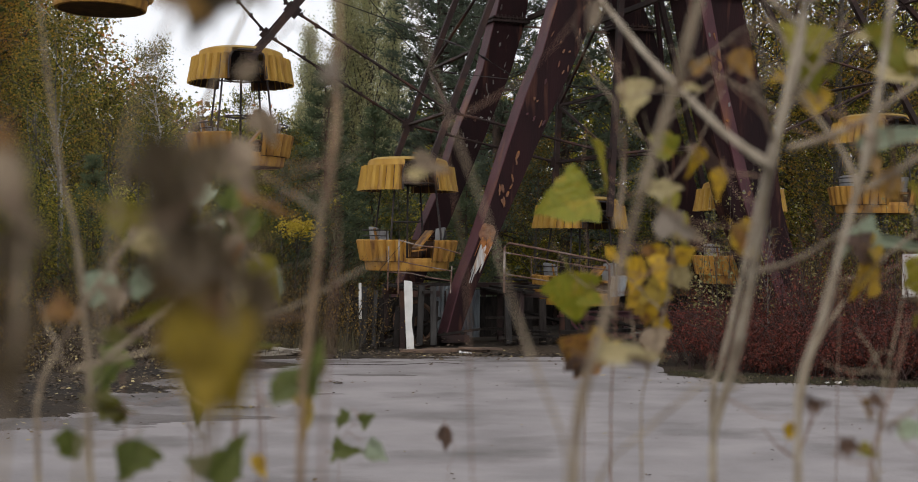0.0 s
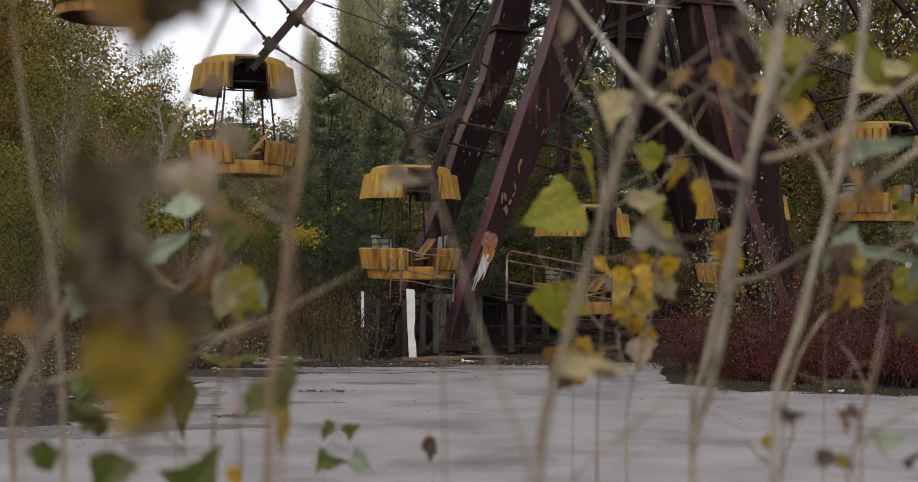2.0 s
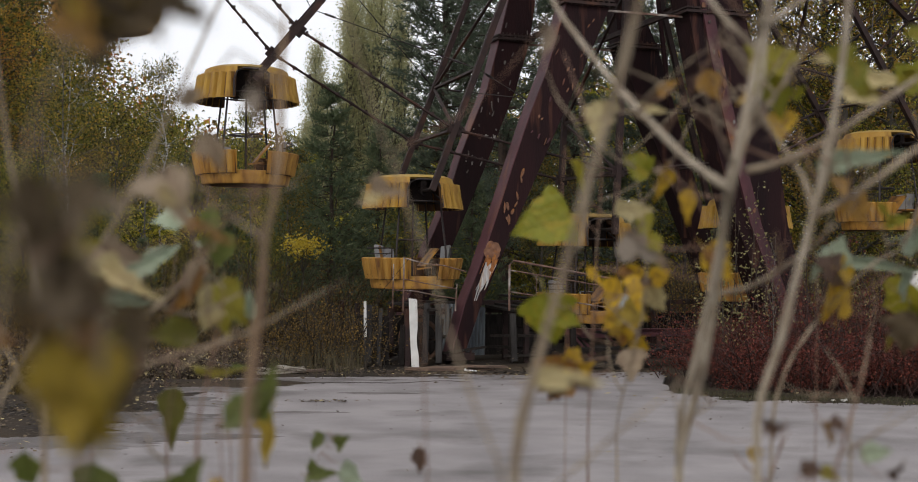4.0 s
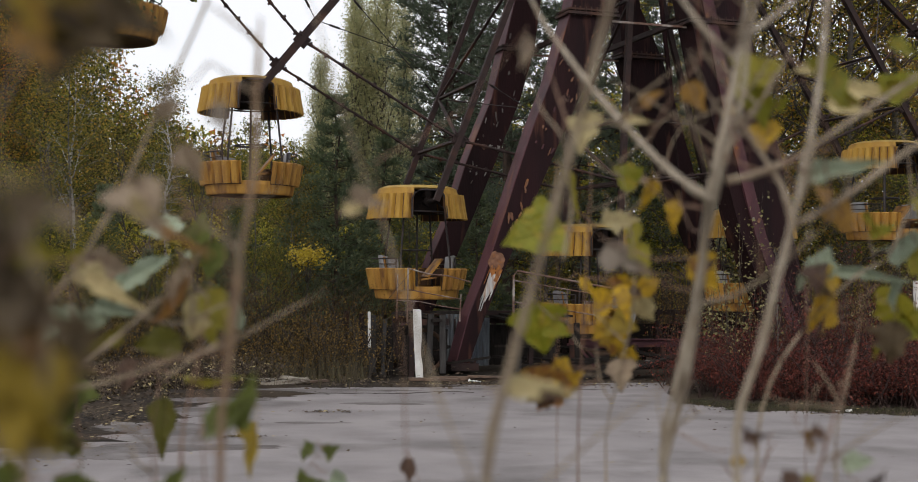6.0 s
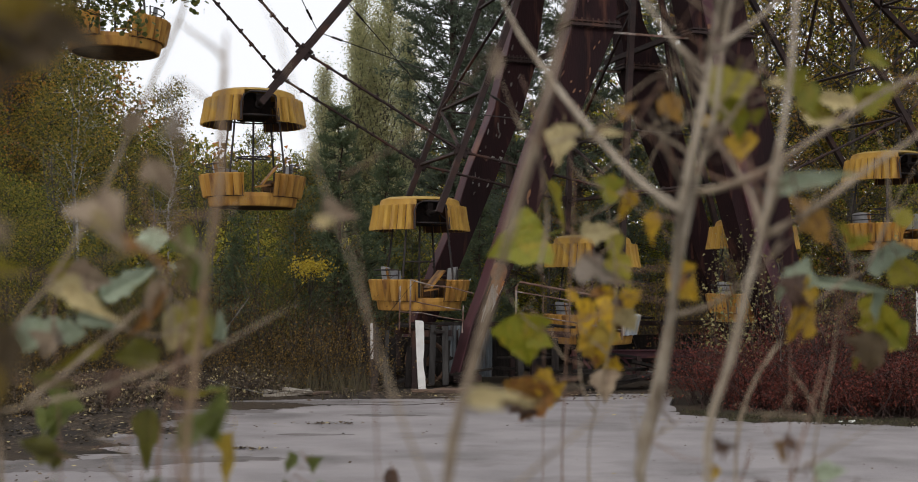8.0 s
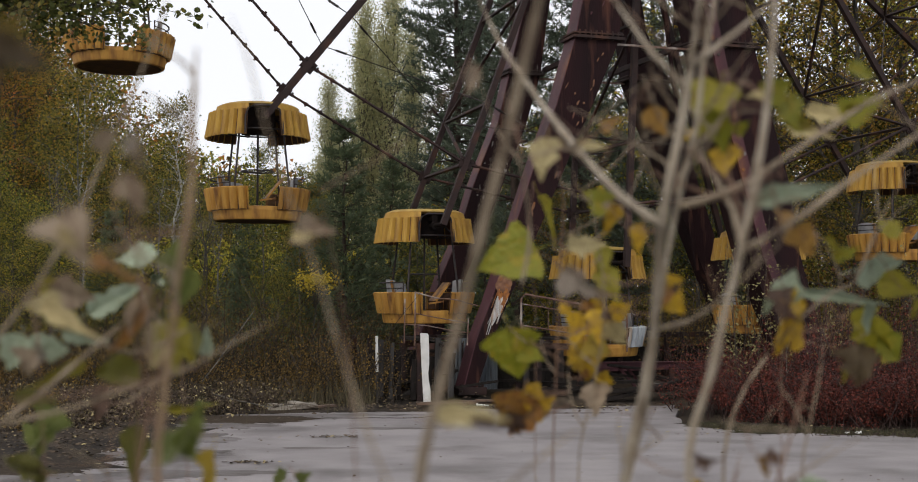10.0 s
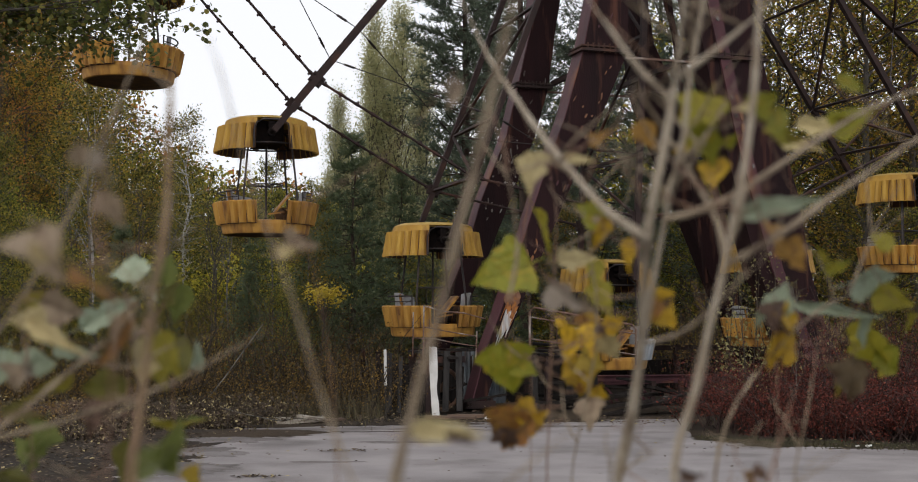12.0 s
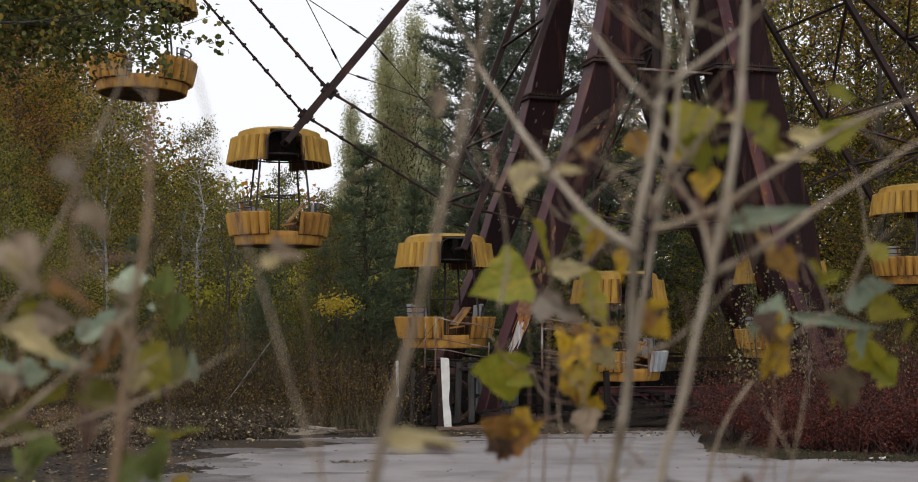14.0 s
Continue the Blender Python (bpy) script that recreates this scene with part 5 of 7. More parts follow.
GRIME = material("damp_grime_on_asphalt", (0.135, 0.12, 0.116), (0.095, 0.084, 0.08), 2.2, 0.85, stain=(0.19, 0.175, 0.172), stain_scale=1.6, stain_amount=0.42, bump=0.5, bump_scale=30, detail=12.0)
for cx, cy, rx, ry, sd in ((-2.9, 15.6, 0.8, 0.28, 21.0), (-3.0, 14.3, 0.55, 0.5, 22.0), (-2.9, 12.9, 0.7, 0.45, 23.0), (-1.5, 16.9, 1.3, 0.16, 24.0), (-2.4, 11.6, 0.8, 0.2, 25.0), (-0.6, 15.3, 0.5, 0.1, 26.0), (1.4, 17.2, 1.0, 0.12, 27.0), (-1.4, 13.4, 0.35, 0.07, 28.0), (-3.4, 11.2, 1.0, 0.45, 29.0)):
    tagged(new("grime_patch", patch(cx, cy, rx, ry, sd).mesh("grime_patch", GRIME, True)), "damp grey grime spread over the asphalt", "dirt", kind="structure")


def litter(name, label, cx, cy, sx, sy, n, size, leafmat, seed, low=0.012):
    rs = np.random.RandomState(seed)
    c = np.stack([rs.normal(cx, sx, n), rs.normal(cy, sy, n), low + rs.uniform(0, 0.012, n)], axis=1)
    a = rs.uniform(0, 6.28, n)
    s = size * rs.uniform(0.5, 1.3, n)
    u = np.stack([np.cos(a) * s, np.sin(a) * s, rs.uniform(-0.25, 0.25, n) * s], axis=1)
    w = np.stack([-np.sin(a) * s * 0.6, np.cos(a) * s * 0.6, rs.uniform(-0.3, 0.3, n) * s], axis=1)
    q = np.stack([c - u * 0.5, c + w * 0.5, c + u * 0.5, c - w * 0.5], axis=1)
    q[:, :, 2] = np.maximum(q[:, :, 2], 0.003)
    return tagged(new(name, soup(name, q.reshape(-1, 3), 4, leafmat)), label, "leaves", kind="stuff")


LITTER = material("fallen_leaf_litter", (0, 0, 0), island=[(0, (0.045, 0.03, 0.02)), (0.6, (0.075, 0.05, 0.03)), (0.85, (0.13, 0.095, 0.055)), (1, (0.46, 0.38, 0.18))], rough=0.8, bump=0)
litter("fallen_leaves", "brown and yellow leaves fallen on the asphalt", -4.3, 14.4, 0.7, 1.5, 1500, 0.055, LITTER, 61, 0.018)
litter("fallen_leaves", "sparse fallen leaves and crumbs on the asphalt", 0.0, 13.0, 3.5, 3.5, 240, 0.042, LITTER, 62, 0.006)
litter("fallen_leaves", "leaves heaped along the edge of the asphalt", 0.2, 18.0, 2.4, 0.35, 1500, 0.06, LITTER, 63, 0.012)
litter("fallen_leaves", "small heap of brown leaves on the asphalt", -1.95, 12.3, 0.16, 0.05, 90, 0.05, LITTER, 65, 0.008)
litter("fallen_leaves", "small heap of brown leaves on the asphalt", -1.3, 14.4, 0.2, 0.06, 80, 0.05, LITTER, 66, 0.008)
litter("fallen_leaves", "brown leaves and crumbs blown over the asphalt edge", -3.9, 12.8, 0.6, 2.0, 420, 0.045, LITTER, 67, 0.006)
litter("fallen_leaves", "leaves along the bed of red bushes", 4.9, 15.0, 0.9, 0.35, 240, 0.05, LITTER, 68, 0.006)
litter("fallen_leaves", "brown leaves under the trees", -8, 20, 4.5, 2.0, 4000, 0.08, LITTER, 64, 0.07)

rng = random.Random(71)
spots = [(rng.uniform(-7.5, -2.7), rng.uniform(17.2, 18.9), rng.uniform(0.5, 1.4)) for _ in range(170)]
spots += [(rng.uniform(-7.5, -4.3), rng.uniform(15.6, 17.4), rng.uniform(0.3, 0.9)) for _ in range(70)]
scrub("ground_cover", "low tangle of brown leaves and stems before the brush", spots, 72, LITTER, BARK_BRUSH, 7, 0.045, 0.3, 7, 0.8, (0.12, 0.1, 0.05))


def crack(x0, y0, x1, y1, w, seed):
    """A thin dark seam of grit, following a crack in the asphalt."""
    r = random.Random(seed)
    b = Build()
    n = 40
    for i in range(n + 1):
        t = i / n
        x, y = x0 + (x1 - x0) * t, y0 + (y1 - y0) * t
        dx, dy = y1 - y0, x0 - x1
        l = math.hypot(dx, dy)
        o = 0.25 * noise.noise((t * 4, seed, 0.0)) + 0.05 * noise.noise((t * 19, seed, 1.0))
        ww = w * (0.35 + r.random()) * math.sin(math.pi * (0.05 + 0.9 * t))
        for s, z in ((-1, 0.001), (0, 0.007), (1, 0.001)):
            b.v.append((x + dx / l * (o + s * ww), y + dy / l * (o + s * ww), z))
    for i in range(n):
        b.f += [(3 * i + k, 3 * i + 3 + k, 3 * i + 4 + k, 3 * i + 1 + k) for k in range(2)]
    return b


for x0, y0, x1, y1, w, sd in ((-2.6, 16.4, 0.6, 16.7, 0.04, 8),):
    tagged(new("crack", crack(x0, y0, x1, y1, w, sd).mesh("crack", SOIL)), "dark grit-filled crack in the asphalt", "crack", kind="structure")

MOSS = material("dark_moss", (0.036, 0.035, 0.011), (0.02, 0.019, 0.009), 5, 0.95, spec=0.2, stain=(0.03, 0.02, 0.014), stain_scale=3, bump=0.9, bump_scale=30)
for cx, cy, rx, ry, sd in ((3.8, 15.6, 0.55, 0.5, 11.0), (4.6, 15.05, 0.9, 0.35, 12.0), (5.7, 14.75, 1.0, 0.35, 13.0), (7.0, 14.5, 1.1, 0.4, 14.0)):
    tagged(new("moss_patch", patch(cx, cy, rx, ry, sd).mesh("moss_patch", MOSS, True)), "dark moss along the bed of red bushes", "moss", kind="structure")
# dry grass at the wood's edge
rs = np.random.RandomState(83)
n = 9000
x = rs.uniform(-12, -1.0, n)
y = rs.normal(19.3, 0.9, n) + np.clip(-x - 4, 0, 9) * -0.25
h = rs.uniform(0.12, 0.5, n)
base = np.stack([x, y, np.full(n, -0.03)], axis=1)
lean = rs.normal(0, 0.25, (n, 3)) * h[:, None]
lean[:, 2] = h
a = rs.uniform(0, 6.28, n)
w = np.stack([np.cos(a), np.sin(a), np.zeros(n)], axis=1) * 0.006
q = np.stack([base - w, base + w, base + lean], axis=1)
STRAW = material("dry_straw", (0, 0, 0), island=[(0, (0.05, 0.04, 0.022)), (0.6, (0.1, 0.078, 0.04)), (1, (0.075, 0.07, 0.028))], rough=0.8, bump=0)
tagged(new("dry_grass", soup("dry_grass", q.reshape(-1, 3), 3, STRAW)), "dry straw-coloured grass at the wood's edge", "grass", kind="stuff")

rs = np.random.RandomState(85)
n = 3600
x = rs.uniform(3.3, 9.5, n)
y = bed(x) + rs.normal(0.15, 0.16, n)
h = rs.uniform(0.01, 0.06, n)
base = np.stack([x, y, np.full(n, 0.0)], axis=1)
lean = rs.normal(0, 0.4, (n, 3)) * h[:, None]
lean[:, 2] = h
a = rs.uniform(0, 6.28, n)
w = np.stack([np.cos(a), np.sin(a), np.zeros(n)], axis=1) * 0.007
q = np.stack([base - w, base + w, base + lean], axis=1)
GRASS = material("olive_grass", (0, 0, 0), island=[(0, (0.02, 0.02, 0.007)), (0.6, (0.038, 0.036, 0.012)), (1, (0.07, 0.05, 0.02))], rough=0.8, bump=0)
tagged(new("edge_grass", soup("edge_grass", q.reshape(-1, 3), 3, GRASS)), "short olive grass along the bed of red bushes", "grass", kind="stuff")
litter("fallen_leaves", "pale leaf scraps along the mossy edge", 5.4, 14.8, 1.2, 0.25, 160, 0.04, LITTER, 69, 0.016)


# ---- saplings close before the camera ----
TWIG_PALE = material("pale_grey_twig_bark", (0.36, 0.29, 0.2), (0.22, 0.165, 0.11), 45, 0.75, bump=0.5, bump_scale=300, stain=(0.12, 0.085, 0.055), stain_scale=25, stain_amount=0.38)
TWIG_TAN = material("tan_twig_bark", (0.34, 0.235, 0.14), (0.24, 0.155, 0.09), 45, 0.75, bump=0.5, bump_scale=300, stain=(0.13, 0.08, 0.05), stain_scale=25, stain_amount=0.36)
TWIG_LIGHT = material("pale_cream_twig_bark", (0.46, 0.4, 0.31), (0.3, 0.24, 0.17), 45, 0.7, bump=0.5, bump_scale=300, stain=(0.15, 0.11, 0.075), stain_scale=25, stain_amount=0.36)
TWIG_RED = material("reddish_twig_bark", (0.23, 0.14, 0.09), (0.16, 0.09, 0.06), 60, 0.75, bump=0.3, bump_scale=300, stain=(0.3, 0.24, 0.18), stain_scale=20, stain_amount=0.35)


def leaf_material(name, a, b, spot, spots=0.38, translucent=0.35):
    """Leaf skin with blotches and paler side veins that slant from the rib to the margin."""
    ma = material(name, a, b, 4.5, 0.5, bump=0.5, bump_scale=9, stain=spot, stain_scale=3.2, stain_amount=spots, translucent=translucent, object_random=0.18)
    n, l = ma.node_tree.nodes, ma.node_tree.links
    p = n["Principled BSDF"]
    skin = p.inputs["Base Color"].links[0].from_socket
    co = n.new("ShaderNodeTexCoord")
    xyz = n.new("ShaderNodeSeparateXYZ")
    l.new(co.outputs["Object"], xyz.inputs[0])

    def calc(op, u, v):
        m = n.new("ShaderNodeMath")
        m.operation = op
        for k, w in enumerate((u, v)):
            if isinstance(w, (int, float)):
                m.inputs[k].default_value = w
            else:
                l.new(w, m.inputs[k])
        return m.outputs[0]

    slant = calc("SUBTRACT", xyz.outputs["Z"], calc("MULTIPLY", calc("ABSOLUTE", xyz.outputs["X"], 0), 0.75))
    wave = calc("PINGPONG", calc("MULTIPLY", slant, 7.5), 0.5)
    vein = calc("LESS_THAN", wave, 0.06)
    mix = n.new("ShaderNodeMixRGB")
    l.new(calc("MULTIPLY", vein, 0.4), mix.inputs[0])
    l.new(skin, mix.inputs[1])
    mix.inputs[2].default_value = (*[min(0.7, c * 1.5 + 0.04) for c in a], 1)
    speck = n.new("ShaderNodeTexNoise")
    speck.inputs["Scale"].default_value, speck.inputs["Detail"].default_value = 11.0, 5.0
    l.new(co.outputs["Object"], speck.inputs["Vector"])
    fleck = n.new("ShaderNodeMixRGB")
    l.new(calc("MULTIPLY", calc("GREATER_THAN", speck.outputs["Fac"], 0.6), 0.75), fleck.inputs[0])
    l.new(mix.outputs[0], fleck.inputs[1])
    fleck.inputs[2].default_value = (*[c * 0.6 for c in spot], 1)
    l.new(fleck.outputs[0], p.inputs["Base Color"])
    return ma


LIME = leaf_material("yellow_green_leaf", (0.235, 0.235, 0.018), (0.18, 0.19, 0.015), (0.4, 0.29, 0.025), 0.4)
OLIVE = leaf_material("olive_yellow_leaf", (0.28, 0.24, 0.02), (0.21, 0.195, 0.018), (0.2, 0.1, 0.02), 0.33)
GOLD = leaf_material("golden_leaf", (0.58, 0.36, 0.016), (0.45, 0.28, 0.016), (0.17, 0.075, 0.02), 0.42)
OCHRE = leaf_material("ochre_leaf", (0.38, 0.21, 0.04), (0.29, 0.16, 0.035), (0.14, 0.07, 0.03), 0.4)
RUSTY = leaf_material("rust_brown_leaf", (0.28, 0.12, 0.035), (0.36, 0.2, 0.04), (0.07, 0.04, 0.025), 0.42)
GREEN = leaf_material("green_leaf", (0.135, 0.16, 0.035), (0.1, 0.125, 0.028), (0.2, 0.17, 0.04), 0.3)
DARKGREEN = leaf_material("dark_olive_leaf", (0.125, 0.118, 0.014), (0.09, 0.09, 0.014), (0.2, 0.15, 0.03), 0.33)
PALEGREEN = leaf_material("silvery_green_leaf", (0.36, 0.42, 0.3), (0.27, 0.33, 0.22), (0.24, 0.24, 0.08), 0.3, 0.25)
PALE = leaf_material("bleached_leaf", (0.6, 0.5, 0.25), (0.48, 0.39, 0.19), (0.27, 0.15, 0.06), 0.33, 0.25)
DRY = leaf_material("dry_beige_leaf", (0.40, 0.31, 0.21), (0.3, 0.23, 0.16), (0.16, 0.1, 0.07), 0.4, 0.2)
DRYGREY = leaf_material("dry_grey_leaf", (0.4, 0.34, 0.27), (0.3, 0.25, 0.2), (0.15, 0.1, 0.07), 0.38, 0.2)
BROWN = leaf_material("withered_brown_leaf", (0.10, 0.055, 0.035), (0.065, 0.038, 0.025), (0.17, 0.09, 0.045), 0.35, 0.1)
UMBER = leaf_material("umber_leaf", (0.11, 0.078, 0.038), (0.07, 0.05, 0.028), (0.18, 0.12, 0.045), 0.33, 0.12)
YOLK = leaf_material("mustard_leaf", (0.36, 0.26, 0.03), (0.27, 0.19, 0.025), (0.12, 0.07, 0.02), 0.38, 0.35)

LEAF_SHAPES = {}
SKELETON = {}
leaf_rng = random.Random(404)


def leaf_mesh(ma, curl):
    """A poplar leaf one unit long and one wide: a rounded triangle, folded along its rib, its margin wavy and finely toothed."""
    key = (ma.name, curl)
    if key in LEAF_SHAPES:
        return LEAF_SHAPES[key]
    rnd = random.Random(len(LEAF_SHAPES) + 5)
    b = Build()
    n, half = 11, 4
    prof = [0.0, 0.30, 0.46, 0.50, 0.47, 0.41, 0.33, 0.245, 0.16, 0.075, 0.0]
    lobe = [[1 + 0.38 * noise.noise((i * 0.7 + len(LEAF_SHAPES) * 3.1, k * 5.0, 0.5)) for i in range(n)] for k in range(2)]
    fold, bend = rnd.uniform(0.15, 0.5) + 0.3 * curl, rnd.uniform(-0.4, 0.4) + 0.4 * curl
    side = [rnd.uniform(0.85, 1.1), rnd.uniform(0.85, 1.1)]
    for i in range(n):
        t = i / (n - 1)
        for j in range(-half, half + 1):
            s = j / half
            w = prof[i] * side[0 if j < 0 else 1] * (1 + (lobe[0 if j < 0 else 1][i] - 1) * (1 + curl)) * (1 + (0.05 if (i % 2 and abs(j) == half) else 0) + rnd.uniform(-0.03, 0.03) * curl)
            x = s * w
            y = fold * abs(s) * w * -0.8 + bend * (t - 0.4) ** 2 + 0.05 * math.sin(9 * t + 3 * s + curl) * abs(s)
            z = t - 0.5 - 0.07 * abs(s) ** 2 * (1 - t) * (1 if i else 0)
            b.v.append((x, y, z))
    c = 2 * half + 1
    b.f = [(i * c + j, i * c + j + 1, i * c + c + j + 1, i * c + c + j) for i in range(n - 1) for j in range(2 * half)]
    # rib and leaf stalk
    b.tube([(0, 0.01, 0.42), (0, bend * 0.0 - 0.008, 0.0), (0, 0.005, -0.46), (0.02, 0.03, -0.75)], [0.004, 0.011, 0.015, 0.013], 5)
    LEAF_SHAPES[key] = b.mesh("leaf", ma, True)
    return LEAF_SHAPES[key]


def stem(plant, bark, r1, r0, pts):
    """A twig of the plant through pts, from its tip to its root, with slight knots."""
    pts = [Vector(p) for p in pts]
    path, radii = [], []
    n = len(pts)
    way = []
    for i in range(n):
        a, c = pts[max(i - 1, 0)], pts[min(i + 1, n - 1)]
        gaps = [(pts[j] - pts[j - 1]).length for j in (i, i + 1) if 0 < j < n]
        way.append((c - a).normalized() * min(gaps))
    for i in range(n - 1):
        p, q = pts[i], pts[i + 1]
        k = min(12, max(3, int((q - p).length / 0.03)))
        for s in range(k):
            t = s / k
            path.append(p * (2 * t ** 3 - 3 * t * t + 1) + way[i] * (t ** 3 - 2 * t * t + t) + q * (3 * t * t - 2 * t ** 3) + way[i + 1] * (t ** 3 - t * t))
    path.append(pts[-1])
    m = len(path)
    for i in range(m):
        t = i / (m - 1)
        k = min(1.0, 0.35 + i * 0.13)
        radii.append(k * 0.74 * (r1 + (r0 - r1) * t) * (1.0 + (0.35 if i % 7 == 3 else leaf_rng.uniform(-0.06, 0.06))))
    b = Build()
    b.tube(path, radii, 8)
    SKELETON.setdefault(plant.name, []).extend(path)
    part("twig", b, bark, plant, smooth=True)


def leaf(plant, ma, p, wide, long, turn):
    """One leaf at p; turn: degrees clockwise from tip-up. A fine stalk joins it to the nearest twig of its plant."""
    p = Vector(p)
    curl = leaf_rng.choice((0.9, 1.2, 1.5)) if ma in (DRY, DRYGREY, BROWN, UMBER, RUSTY) else leaf_rng.choice((0, 0.2, 0.4, 0.7))
    m = Matrix.Translation(p) @ pose(0, 0, 0, leaf_rng.uniform(-38, 38), 0, leaf_rng.uniform(-48, 48)) @ pose(0, 0, 0, 0, turn, 0)
    m = m @ Matrix.Diagonal((wide * 1.08, (wide + long) / 2, long * 1.08, 1))
    part("leaf", leaf_mesh(ma, curl), None, plant, m=m)
    foot = m @ Vector((0.02, 0.03, -0.74))
    near = min(SKELETON[plant.name], key=lambda q: (q - foot).length)
    gap = (near - foot).length
    if gap > 0.17:
        # too far from any twig: a thin shoot of its own, from the plant's foot
        low = min((q for q in SKELETON[plant.name] if q.z < 1.0), key=lambda q: (q - foot).length)
        b = Build()
        b.tube([foot, foot + Vector((leaf_rng.uniform(-0.006, 0.006), 0, -0.06)), Vector((foot.x + leaf_rng.uniform(-0.012, 0.012), foot.y, foot.z - 0.2)),
                Vector((foot.x, foot.y, 1.1)), low], [0.0005, 0.0006, 0.0007, 0.0009, 0.001], 5)
        SKELETON[plant.name].extend(Vector((foot.x, foot.y, foot.z - 0.03 * k)) for k in range(2, 14))
        part("twig", b, TWIG_RED, plant, smooth=True)
    elif gap > 0.002:
        mid = foot.lerp(near, 0.5) + Vector((leaf_rng.uniform(-0.1, 0.1), leaf_rng.uniform(-0.1, 0.1), -0.12)) * gap
        b = Build()
        b.tube([foot, foot.lerp(mid, 0.5) + Vector((0, 0, -0.03)) * gap, mid, mid.lerp(near, 0.5), near], [0.0005, 0.0005, 0.0006, 0.0007, 0.0008], 5)
        part("stalk", b, TWIG_RED, plant)


def side_twigs(plant, bark, count, seed, reach, low=1.25, high=2.4):
    """Fine forked side twigs with small buds, scattered along the plant's stems."""
    r = random.Random(seed)
    line = [p for p in SKELETON[plant.name] if low < p.z < high]
    for _ in range(count):
        p = r.choice(line)
        d = Vector((r.uniform(-1, 1), r.uniform(-0.6, 0.6), r.uniform(0.2, 1.0))).normalized()
        l = reach * r.uniform(0.5, 1.3)
        pts = [p]
        for k in range(5):
            d = (d + Vector((r.uniform(-0.3, 0.3), r.uniform(-0.3, 0.3), r.uniform(-0.15, 0.25)))).normalized()
            pts.append(pts[-1] + d * l / 5)
        b = Build()
        b.tube(pts, [0.0013, 0.0012, 0.0010, 0.0009, 0.0007, 0.0004], 6)
        if r.random() < 0.6:
            q = pts[2] + Vector((r.uniform(-1, 1), r.uniform(-0.6, 0.6), r.uniform(0, 1))).normalized() * l * 0.4
            f = Build()
            f.tube([pts[2], pts[2].lerp(q, 0.5) + Vector((0, 0, 0.004)), q], [0.0009, 0.0007, 0.0003], 5)
            part("twig", f, bark, plant, smooth=True)
        part("twig", b, bark, plant, smooth=True)
        SKELETON[plant.name].extend(pts[1:])


sapling_a = thing("poplar_sapling", Matrix(), "leggy grey poplar sapling with yellowing autumn leaves", "sapling", "saplings at the pavement's edge")
sapling_b = thing("poplar_sapling", Matrix(), "thin bare poplar sapling with a few dry beige leaves", "sapling", "saplings at the pavement's edge")
sapling_c = thing("poplar_sapling", Matrix(), "leaning poplar sapling with silvery green and olive leaves", "sapling", "saplings at the pavement's edge")
sapling_d = thing("poplar_sapling", Matrix(), "slender sprig with withered mustard and umber leaves", "sapling", "saplings at the pavement's edge")
stem(sapling_a, TWIG_LIGHT, 0.0045, 0.0068, [(0.169, 0.939, 2.002), (0.164, 0.960, 1.936), (0.155, 0.962, 1.884), (0.144, 0.964, 1.832), (0.145, 0.995, 1.790), (0.148, 1.047, 1.709), (0.141, 1.079, 1.634), (0.131, 1.101, 1.565), (0.150, 1.140, 0.900), (0.170, 1.180, -0.050)])
stem(sapling_a, TWIG_LIGHT, 0.0028, 0.0045, [(-0.014, 1.191, 2.083), (0.022, 1.163, 2.000), (0.042, 1.133, 1.962), (0.065, 1.074, 1.913), (0.088, 1.014, 1.870), (0.110, 0.974, 1.837), (0.142, 0.964, 1.812)])
stem(sapling_a, TWIG_PALE, 0.0015, 0.0022, [(0.031, 1.026, 1.873), (0.051, 1.025, 1.878), (0.069, 1.024, 1.882), (0.086, 1.014, 1.872)])
stem(sapling_a, TWIG_LIGHT, 0.002, 0.0038, [(0.101, 1.010, 2.020), (0.120, 0.990, 1.985), (0.138, 0.971, 1.952), (0.161, 0.961, 1.926)])
stem(sapling_a, TWIG_LIGHT, 0.0025, 0.0038, [(0.256, 1.006, 2.016), (0.220, 0.988, 1.985), (0.200, 0.969, 1.968), (0.166, 0.960, 1.943)])
stem(sapling_a, TWIG_LIGHT, 0.003, 0.0042, [(0.214, 1.033, 2.071), (0.205, 1.036, 2.025), (0.193, 1.040, 1.959), (0.188, 1.043, 1.907), (0.181, 1.066, 1.863), (0.176, 1.099, 1.812), (0.165, 1.124, 1.731), (0.153, 1.138, 1.659), (0.143, 1.152, 1.597), (0.170, 1.200, 0.800), (0.180, 1.200, -0.050)])
stem(sapling_a, TWIG_LIGHT, 0.0035, 0.005, [(0.231, 0.934, 2.042), (0.225, 0.927, 1.993), (0.219, 0.921, 1.931), (0.210, 0.920, 1.867), (0.194, 0.920, 1.790), (0.183, 0.923, 1.747), (0.173, 0.931, 1.695), (0.157, 0.940, 1.630), (0.170, 0.950, 0.800), (0.180, 0.960, -0.050)])
stem(sapling_a, TWIG_PALE, 0.002, 0.0042, [(0.482, 1.138, 1.983), (0.415, 1.110, 1.958), (0.363, 1.071, 1.937), (0.314, 1.033, 1.910), (0.258, 0.995, 1.876), (0.221, 0.986, 1.852), (0.185, 0.977, 1.836), (0.157, 0.973, 1.829)])
